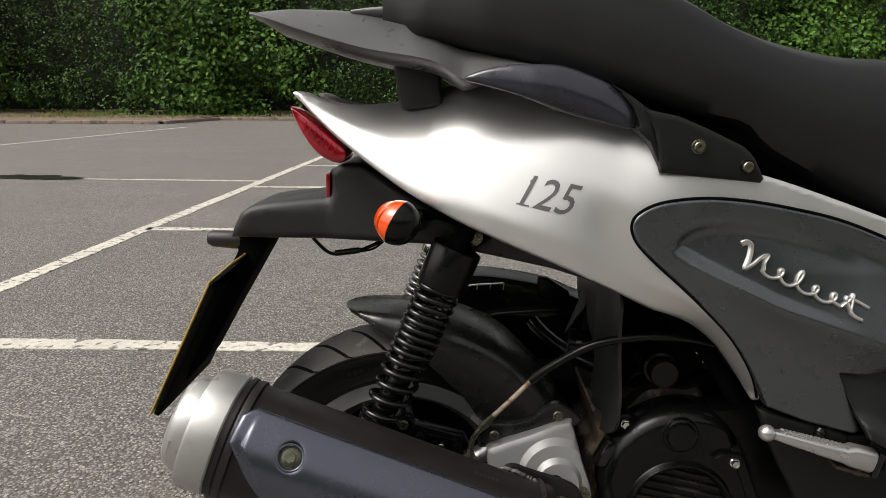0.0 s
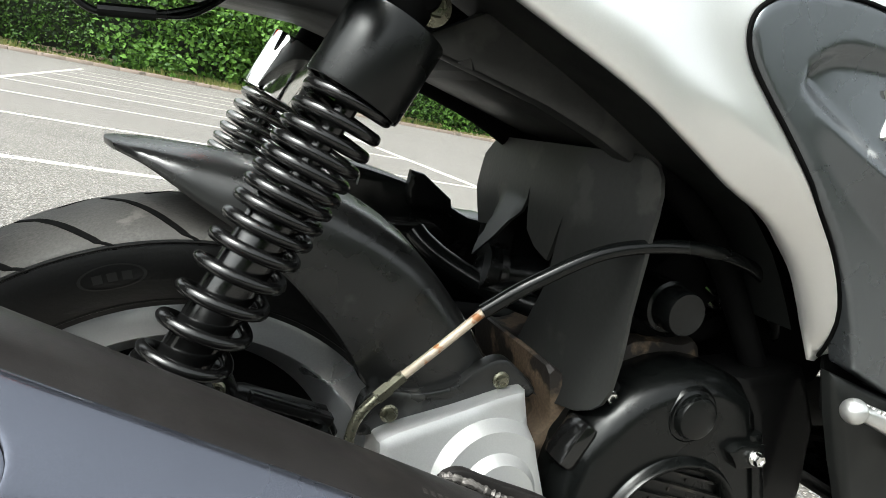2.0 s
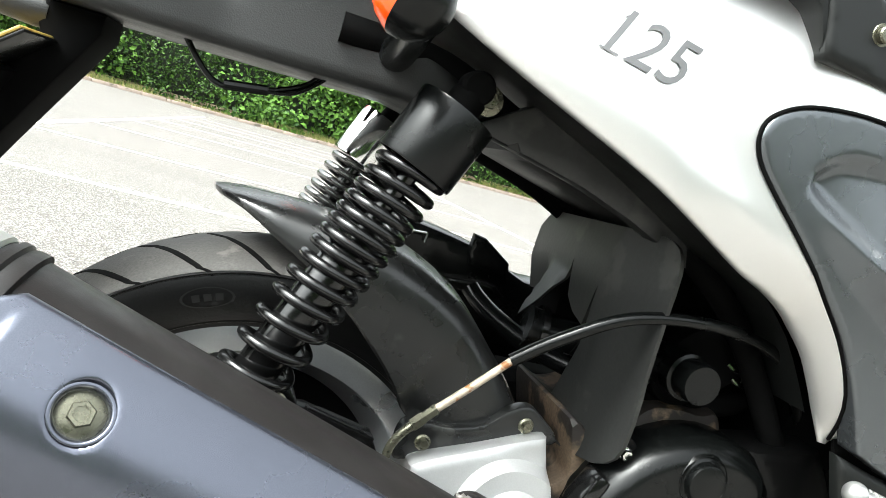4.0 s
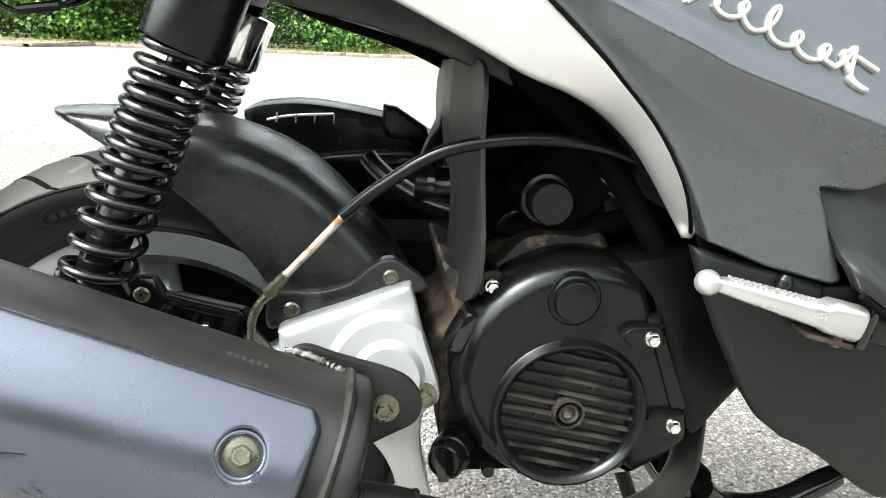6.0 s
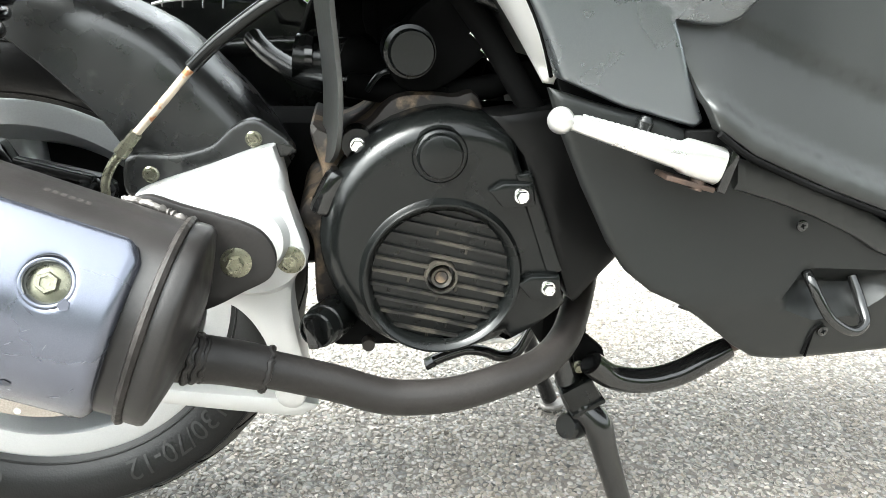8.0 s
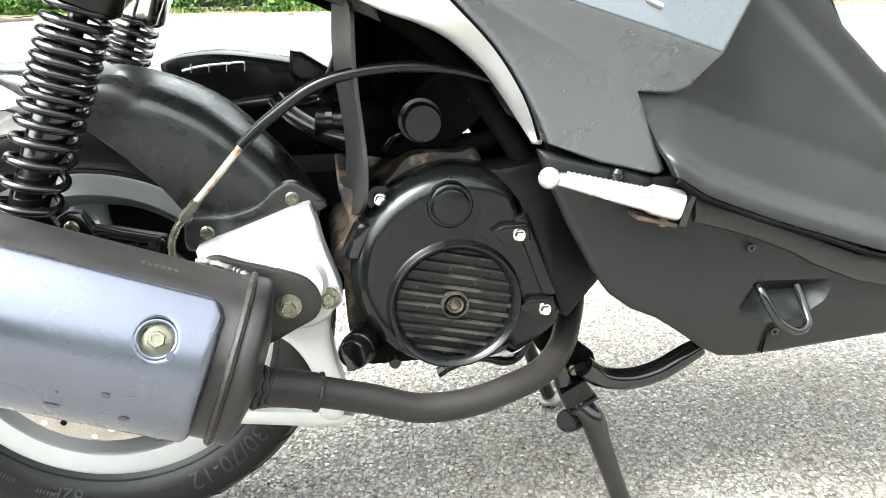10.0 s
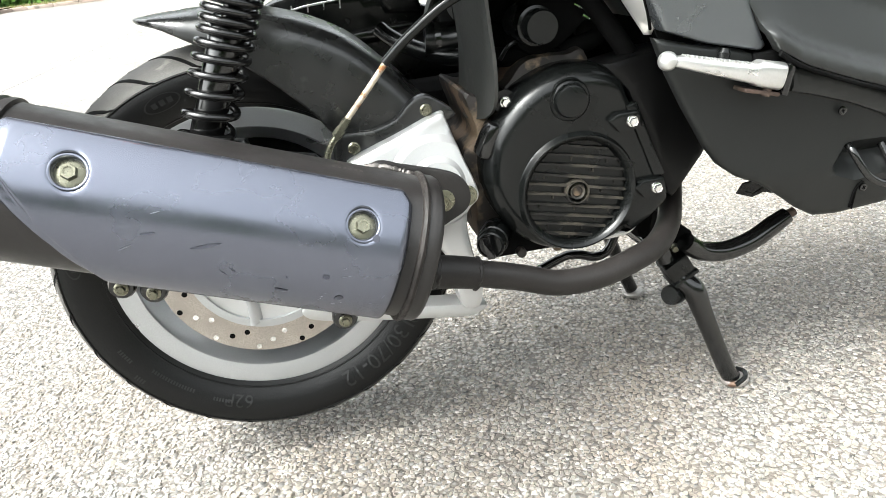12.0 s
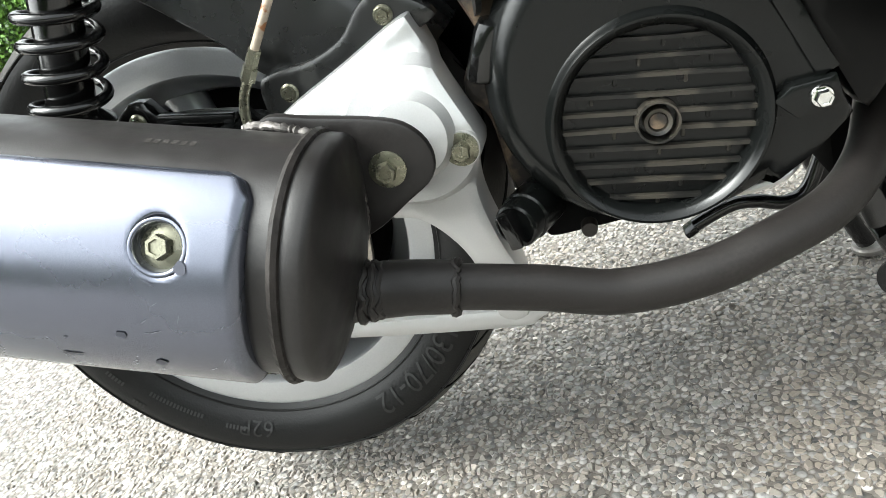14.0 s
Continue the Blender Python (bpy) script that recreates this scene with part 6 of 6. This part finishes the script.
m = Matrix.Translation((-0.2876, 0.0, 0.5275)) @ Matrix(((pw.z * -1, 0, pw.x, 0), (0, 1, 0, 0), (pw.x, 0, pw.z, 0), (0, 0, 0, 1)))
part("number_plate", block((0.0026, 0.200, 0.2035), 0.001, m), YELLOW, holder, "yellow rear number plate seen edge-on")
part("plate_board", block((0.008, 0.199, 0.197), 0.002, Matrix.Translation((0.0065, 0, -0.0035)) @ m), SHADE_BLACK, holder)
up = Vector((0.0266, 0, 0.0223)).normalized()
part("plate_top", block((0.0026, 0.200, 0.037), 0.001, Matrix.Translation((-0.2290, 0.0, 0.6297)) @ Matrix(((up.z, 0, up.x, 0), (0, 1, 0, 0), (-up.x, 0, up.z, 0), (0, 0, 0, 1)))), YELLOW, holder)
part("plate_backing", block((0.0026, 0.202, 0.039), 0.001, Matrix.Translation((-0.2290, 0.0, 0.6297)) @ Matrix(((up.z, 0, up.x, 0), (0, 1, 0, 0), (-up.x, 0, up.z, 0), (0, 0, 0, 1))) @ Matrix.Translation((0.0032, 0, 0))), SATIN, holder)
part("plate_lamp", moved(lathe([(0.0, -0.001), (0.0085, 0.0), (0.0115, 0.006), (0.0125, 0.038), (0.0112, 0.046), (0.0, 0.046)], 24, ends=False), Matrix.Translation((-0.268, -0.02, 0.6605)) @ aim((1, 0, -0.06))), PLASTIC, holder, "black number plate lamp")


def indicator(y):
    way = Vector((0.55, 0, 0.0))
    o = Vector((0.0080, y, 0.7155))
    s = 1 if y < 0 else -1
    w = Vector((0.86, -0.28 * s, -0.42)).normalized()
    m = Matrix.Translation(o) @ aim(w) @ Matrix.Scale(0.93, 4)
    ind = part("indicator", moved(lathe([(0.0275, 0.0), (0.0268, 0.006), (0.0235, 0.014), (0.017, 0.021), (0.008, 0.0255), (0.0, 0.027)], 36, ends=False), m), SATIN, scooter, "black indicator with an orange lens")
    part("lens", moved(lathe([(0.0, -0.026), (0.009, -0.0245), (0.018, -0.019), (0.024, -0.011), (0.0268, -0.003), (0.0275, 0.0)], 36, ends=False), m), AMBER, ind, "orange ribbed lens")
    for i in range(5):
        a = np.linspace(-1.0, 1.0, 9)
        k = -0.9 + 0.42 * i
        pts = [tuple(m @ Vector((0.0262 * math.sin(k) * math.cos(t), 0.0262 * math.sin(t) * 0.9, -0.0262 * math.cos(k) * math.cos(t)))) for t in a]
        part("lens_rib", tube(pts, 0.0014, 6, 2), AMBER, ind)
    part("stalk", tube([tuple(o), tuple(o + Vector((0.012, 0.03 * s, -0.004))), tuple(o + Vector((0.015, 0.13 * s, -0.02)))], [0.020, 0.013, 0.013], 14), SATIN, ind)


indicator(-0.207)
indicator(0.207)
wires = part("wiring", tube([(-0.13, -0.03, 0.674), (-0.115, -0.03, 0.655), (-0.098, -0.03, 0.6425), (-0.075, -0.03, 0.644), (-0.05, -0.03, 0.651), (-0.03, -0.03, 0.662), (-0.018, -0.03, 0.68)], 0.0024, 10), SATIN, scooter, "black wires hanging below the tail")
part("wire_sleeve", tube([(-0.093, -0.03, 0.643), (-0.06, -0.03, 0.6475)], 0.0042, 10, smooth=False), SATIN, wires)
part("wire", tube([(-0.062, -0.032, 0.646), (-0.04, -0.034, 0.651), (-0.02, -0.034, 0.668), (-0.016, -0.034, 0.68)], 0.0016, 8), SATIN, wires)
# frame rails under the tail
frame_bar = part("rear_frame", tube([(-0.02, -0.08, 0.705), (0.06, -0.08, 0.70), (0.14, -0.08, 0.67), (0.25, -0.08, 0.640), (0.36, -0.09, 0.57), (0.44, -0.10, 0.46)], 0.011, 14), SHADE_BLACK, scooter, "black steel frame tubes")
part("frame_tube", tube([(-0.02, 0.115, 0.695), (0.06, 0.115, 0.69), (0.14, 0.115, 0.66), (0.25, 0.11, 0.625), (0.36, 0.11, 0.56), (0.44, 0.11, 0.46)], 0.013, 14), SHADE_BLACK, frame_bar)
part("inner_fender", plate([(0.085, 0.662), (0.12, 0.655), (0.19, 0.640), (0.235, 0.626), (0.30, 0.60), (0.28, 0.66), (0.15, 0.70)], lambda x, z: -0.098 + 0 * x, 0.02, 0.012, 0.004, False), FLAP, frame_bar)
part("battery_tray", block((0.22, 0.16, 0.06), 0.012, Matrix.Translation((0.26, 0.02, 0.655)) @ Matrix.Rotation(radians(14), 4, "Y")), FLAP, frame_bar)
# added filler blocks close see-through gaps; the shade under the cowl is their colour
part("gap_filler", block((0.16, 0.09, 0.16), 0.02, pose(0.352, 0.115, 0.55)), SHADE_BLACK, frame_bar)
part("storage_bin", block((0.24, 0.20, 0.16), 0.03, pose(0.45, 0.0, 0.66)), SHADE_BLACK, frame_bar)
part("inner_wall", block((0.10, 0.22, 0.18), 0.03, pose(0.50, 0.02, 0.53)), SHADE_BLACK, frame_bar)
part("mount_bolt", BIG_BOLT, ZINC, frame_bar, m=fixed(0.092, -0.110, 0.682))

# lower panel, footboard side and footrest
BELLY = [(0.427, 0.4925), (0.440, 0.458), (0.458, 0.420), (0.483, 0.374), (0.500, 0.351), (0.522, 0.334), (0.548, 0.322), (0.566, 0.310), (0.590, 0.292), (0.606, 0.279), (0.628, 0.266), (0.655, 0.263), (0.70, 0.2655), (0.80, 0.274), (0.95, 0.285), (1.10, 0.30), (1.10, 0.34), (0.95, 0.355), (0.78, 0.372), (0.70, 0.398), (0.64, 0.420), (0.576, 0.442), (0.54, 0.462), (0.512, 0.472), (0.47, 0.481)]


def belly_y(x, z):
    y = -0.183 + 0.22 * np.maximum(0, 0.325 - z) + 0.10 * np.maximum(0, 0.47 - x)
    q = (np.atleast_1d(x).astype(float), np.atleast_1d(z).astype(float))
    deep = np.where(inside(*q, SCOOP), np.minimum(0.028, 1.2 * edge_way(*q, SCOOP)), 0)
    return y + deep


SCOOP = np.array([(0.630, 0.320), (0.649, 0.354), (0.736, 0.350), (0.728, 0.328), (0.706, 0.309), (0.668, 0.305)])
belly = part("lower_panel", plate(BELLY, belly_y, 0.012, 0.007, 0.005, False, creases=[np.vstack([SCOOP, SCOOP[:1]])]), GREY_PLASTIC, scooter, "grey-black plastic lower side panel", 50)
for x, y, z in ((0.636, -0.187, 0.391), (0.6805, -0.1775, 0.2945)):
    part("screw", lathe([(0.0, 0.0), (0.0048, 0.0), (0.0045, 0.0016), (0.0025, 0.0022), (0.0, 0.0016)], 20, fixed(x, y, z), False), GLOSS, belly)
    for t in (20, 110):
        part("screw_slot", block((0.0046, 0.0010, 0.0006), 0.0002, fixed(x, y - 0.0021, z, turn=t)), SHADE_BLACK, belly)
part("hook", tube([(0.656, -0.168, 0.352), (0.6535, -0.186, 0.345), (0.6600, -0.193, 0.330), (0.6720, -0.197, 0.3135), (0.691, -0.199, 0.3035), (0.704, -0.195, 0.309), (0.7055, -0.184, 0.322), (0.701, -0.172, 0.342)], 0.0042, 12), GLOSS, belly, "bent black steel hook")
SPLIT = [(0.6735, 0.300), (0.6738, 0.288), (0.6745, 0.276), (0.675, 0.267)]
part("split_line", tube([(x, float(belly_y(np.array([x]), np.array([z]))[0]) - 0.0002, z) for x, z in SPLIT], 0.0011, 6), SHADE_BLACK, belly)
BAND = [(0.571, 0.447), (0.596, 0.439), (0.634, 0.429), (0.673, 0.412), (0.706, 0.395), (0.751, 0.377), (0.85, 0.358), (1.08, 0.336), (1.08, 0.306), (0.85, 0.325), (0.754, 0.348), (0.704, 0.369), (0.681, 0.382), (0.644, 0.398), (0.609, 0.410), (0.575, 0.420)]
part("upper_band", plate(BAND, lambda x, z: belly_y(x, z) - 0.0075, 0.010, 0.006, 0.005, False), SKIRT, belly, "raised band along the top of the panel", 40)
# near-black sheet: shade at the top of the recess, painted
part("slot", plate([(0.651, 0.3525), (0.716, 0.3475), (0.712, 0.338), (0.655, 0.334)], lambda x, z: -0.1590 + 0 * x, 0.004, 0.006, 0.001, False), SHADE_BLACK, belly)
part("lower_seam", tube([(0.678, -0.1795, 0.303), (0.672, -0.176, 0.292), (0.671, -0.171, 0.270)], 0.0018, 6), SHADE_BLACK, belly)
FLOOR_LOW = [(0.545, 0.468), (0.576, 0.449), (0.64, 0.424), (0.70, 0.404), (0.78, 0.379), (0.95, 0.362), (1.10, 0.352)]
FLOOR_TOP = [(0.50, 0.555), (0.55, 0.60), (0.60, 0.66), (0.645, 0.700), (0.680, 0.676), (0.687, 0.640), (0.7135, 0.592), (0.760, 0.551), (0.81, 0.525), (0.87, 0.50), (0.95, 0.49), (1.10, 0.49)]
fold_z = at_x([(0.50, 0.556), (0.56, 0.5440), (0.60, 0.529), (0.64, 0.515), (0.70, 0.4945), (0.75, 0.477), (0.85, 0.445), (1.10, 0.41)])


def floor_y(x, z):
    above = z - fold_z(x)
    low = np.interp(x, [p[0] for p in FLOOR_LOW], [p[1] for p in FLOOR_LOW])
    lip = np.clip((z - low) / 0.020, 0, 1)
    rise = np.clip((z - low - 0.024) / np.maximum(0.03, fold_z(x) - 0.034 - low), 0, 1)
    step_in = np.clip((z - low - 0.018) / 0.006, 0, 1)
    lower = -0.208 + 0.006 * (2 * lip - 1) ** 2 * (lip > 0.5) + 0.009 * step_in + 0.016 * rise
    dents = 0.0016 * np.exp(-((z - low - 0.012) / 0.007) ** 2) * np.maximum(0, np.sin(x * 190)) ** 2
    cut = np.clip((above + 0.009) / 0.009, 0, 1)
    valley = 0.007 * np.exp(-(((x - 0.624) * 0.654 + (z - 0.638) * 0.757) / 0.009) ** 2)
    return np.where(above > 0, -0.178 + 0.12 * above + valley, lower * (1 - cut) - 0.178 * cut) + dents


floorboard = part("footboard_side", plate(FLOOR_LOW + FLOOR_TOP[::-1], floor_y, 0.014, 0.006, 0.004, False, creases=[[(x, float(fold_z(x)) + d) for x in np.linspace(0.51, 1.09, 120)] for d in (0.0, -0.009)]), SKIRT, scooter, "grey-black plastic footboard side with a moulded lip", 40)
low_line = curve(FLOOR_LOW, 6)
part("panel_gap", tube([(x, float(floor_y(np.array([x]), np.array([z + 0.001]))[0]) + 0.001, z - 0.0025) for x, z in low_line], 0.0026, 8, smooth=False), SHADE_BLACK, floorboard)
fb = [[(x, s * 0.165, float(np.interp(x, [p[0] for p in FLOOR_TOP], [p[1] for p in FLOOR_TOP])) - 0.008) for s in (-1, -0.5, 0, 0.5, 1)] for x in np.linspace(0.50, 1.10, 26)]
part("footboard", loft(fb, False), GREY_PLASTIC, scooter, "black ribbed footboard")
for panel_geo, f, lab in ((BELLY, belly_y, "lower_panel"), (FLOOR_LOW + FLOOR_TOP[::-1], floor_y, "footboard_side")):
    qv, qf = plate(panel_geo, f, 0.012, 0.025, 0.005, False)
    part(lab, (qv * (1, -1, 1), [tuple(reversed(k)) for k in qf]), GREY_PLASTIC, scooter, "grey-black plastic panel of the far side", 50)
part("belly_floor", block((0.42, 0.26, 0.02), 0.006, pose(0.885, 0, 0.300)), SATIN, scooter, "black plastic belly tray")
part("front_bulkhead", block((0.02, 0.34, 0.20), 0.006, pose(1.09, 0, 0.39)), SATIN, scooter)
pegway = Vector((0.552 - 0.430, 0, 0.442 - 0.4735)).normalized()
peg_m = Matrix.Translation((0.430, -0.1995, 0.4735)) @ Matrix(((pegway.x, 0, -pegway.z, 0), (0, 1, 0, 0), (pegway.z, 0, pegway.x, 0), (0, 0, 0, 1)))
pegs = part("footrest", moved(loft([[(u, w * c, o + h * s) for c, s in [(math.copysign(abs(math.cos(t)) ** 0.6, math.cos(t)), math.copysign(abs(math.sin(t)) ** 0.6, math.sin(t))) for t in np.linspace(0, 2 * math.pi, 20, endpoint=False)]] for u, w, h, o in ((0.006, 0.005, 0.005, 0.0), (0.014, 0.008, 0.0060, 0.0005), (0.07, 0.0105, 0.0085, -0.0015), (0.093, 0.011, 0.0100, -0.0015), (0.098, 0.011, 0.0130, -0.0005), (0.124, 0.011, 0.0140, -0.001), (0.126, 0.010, 0.0125, -0.001))]), peg_m), PEG, scooter, "folded bare alloy passenger footrest", 40)
part("ball_end", moved(lathe([(0.0096 * math.sin(t), -0.0096 * math.cos(t) - 0.0005) for t in np.linspace(0.01, 3.13, 16)], 28), peg_m), PEG, pegs, "round alloy ball end")
for i in range(16):
    for w in (-0.005, 0.0, 0.005):
        part("grip_tooth", moved(block((0.0034, 0.0036, 0.003), 0.0008, pose(0.018 + i * 0.005, w, 0.0060 + 0.0010 * i / 16 + 0.0003)), peg_m), PEG, pegs)
part("footrest_bracket", block((0.008, 0.026, 0.034), 0.002, peg_m @ pose(0.132, 0.006, -0.002)), GLOSS, pegs)
part("pivot_pin", lathe([(0.0, 0.0), (0.005, 0.0), (0.005, 0.03), (0.0, 0.03)], 14, peg_m @ pose(0.115, 0, -0.022), False), DARK_RUST, pegs)
part("footrest_base", block((0.040, 0.022, 0.004), 0.001, peg_m @ pose(0.108, 0.006, -0.0185)), DARK_RUST, pegs)
part("rubber_stop", lathe([(0.0, 0.0), (0.006, 0.0), (0.0065, 0.008), (0.004, 0.012), (0.0, 0.0125)], 18, peg_m @ pose(0.066, 0.014, 0.006), False), SATIN, pegs)
# added sheet behind the panel gap, its shade painted near-black
part("panel_backing", plate([(0.436, 0.500), (0.50, 0.56), (0.62, 0.56), (0.66, 0.44), (0.60, 0.425), (0.50, 0.44), (0.452, 0.455)], lambda x, z: -0.160 + 0 * x, 0.004, 0.02, 0.001, False), SHADE_BLACK, scooter, "near-black filler sheet as shade behind the side panels")
part("panel_gap_clip", block((0.03, 0.02, 0.016), 0.003, pose(0.545, -0.180, 0.457)), SHADE_BLACK, scooter)

# added block, the darkness below the seat put into its colour
part("under_seat_filler", block((0.25, 0.15, 0.15), 0.03, pose(0.425, 0.065, 0.575)), SHADE_BLACK, scooter, "near-black filler block as shade under the seat")

# stands
stand = part("centre_stand", tube([(0.493, -0.058, 0.235), (0.4997, -0.060, 0.199), (0.513, -0.068, 0.168), (0.531, -0.078, 0.1485), (0.541, -0.084, 0.1185), (0.559, -0.089, 0.067), (0.576, -0.093, 0.022), (0.584, -0.093, 0.010)], [0.012, 0.0125, 0.0145, 0.0155, 0.0130, 0.0118, 0.0118, 0.0118], 18), GLOSS, scooter, "black steel centre stand")
part("stand_leg", tube([(0.490, 0.130, 0.240), (0.515, 0.170, 0.150), (0.545, 0.190, 0.070), (0.569, 0.197, 0.014)], 0.011, 16), GLOSS, stand)
for fx, fy in ((0.588, -0.093), (0.572, 0.197)):
    part("foot_pad", lathe([(0.0, -0.0042), (0.016, -0.0042), (0.0185, -0.002), (0.0185, 0.002), (0.0165, 0.0042), (0.0, 0.0042)], 24, Matrix.Translation((fx, fy, 0.0062)) @ Matrix.Rotation(radians(-4), 4, "Y"), False), WORN_STEEL, stand, "flat worn stand foot on the tarmac")
part("foot_strap", tube([(0.580, -0.110, 0.008), (0.596, -0.104, 0.012), (0.603, -0.092, 0.013), (0.598, -0.080, 0.012)], 0.0034, 8), SATIN, stand)
part("cross_tube", tube([(0.510, -0.064, 0.186), (0.510, 0.165, 0.186)], 0.011, 14, smooth=False), GLOSS, stand)
part("stand_plate", plate([(0.486, 0.262), (0.512, 0.245), (0.534, 0.226), (0.541, 0.205), (0.526, 0.186), (0.508, 0.184), (0.492, 0.196), (0.480, 0.230)], lambda x, z: -0.066 + 0 * x, 0.010, 0.008, 0.003, False), SHADE_BLACK, stand)
part("pivot_bolt", BOLT, ZINC, stand, m=fixed(0.509, -0.067, 0.208))
part("stand_collar", block((0.034, 0.032, 0.030), 0.003, Matrix.Translation((0.512, -0.066, 0.181)) @ Matrix.Rotation(radians(-30), 4, "Y")), SATIN, stand)
part("collar_lip", block((0.037, 0.035, 0.005), 0.0015, Matrix.Translation((0.519, -0.067, 0.169)) @ Matrix.Rotation(radians(-30), 4, "Y")), SATIN, stand)
part("rubber_buffer", lathe([(0.0, -0.012), (0.012, -0.012), (0.014, -0.008), (0.014, 0.008), (0.012, 0.012), (0.0, 0.012)], 20, Matrix.Translation((0.509, -0.068, 0.141)) @ aim((-0.75, -0.5, 0.25)), False), SATIN, stand)
part("stand_tread", tube([(0.515, -0.085, 0.222), (0.54, -0.08, 0.203), (0.575, -0.078, 0.196), (0.61, -0.078, 0.203), (0.64, -0.078, 0.219), (0.660, -0.078, 0.230)], [0.0125, 0.0128, 0.0128, 0.0128, 0.0125, 0.0105], 18), GLOSS, stand, "glossy black curved tread arm")
part("tread_tip", lathe([(0.0, 0.0), (0.006, 0.0), (0.006, 0.01), (0.0, 0.01)], 12, Matrix.Translation((0.660, -0.078, 0.230)) @ aim((0.8, 0, 0.3)), False), DARK_RUST, stand)
part("stand_tab", plate([(0.668, 0.217), (0.678, 0.231), (0.722, 0.236), (0.734, 0.205), (0.712, 0.212), (0.694, 0.207)], lambda x, z: 0.050 + 0 * x, 0.003, 0.006, 0.0012, False, holes=[[(0.683, 0.219), (0.695, 0.224), (0.711, 0.221), (0.695, 0.213)]]), SATIN, stand, "bent black steel tab under the side panel")
side = part("side_stand", tube([(0.515, 0.125, 0.165), (0.497, 0.122, 0.132), (0.475, 0.120, 0.125), (0.452, 0.120, 0.133), (0.430, 0.120, 0.136), (0.408, 0.120, 0.130), (0.388, 0.120, 0.122)], 0.0072, 14), GLOSS, scooter, "folded black side stand on the far side")
part("side_stand_foot", block((0.014, 0.022, 0.007), 0.002, Matrix.Translation((0.384, 0.121, 0.119)) @ Matrix.Rotation(radians(-28), 4, "Y")), SATIN, side)
part("stand_mount", block((0.055, 0.11, 0.08), 0.012, pose(0.512, 0.045, 0.240)), SHADE_BLACK, stand)
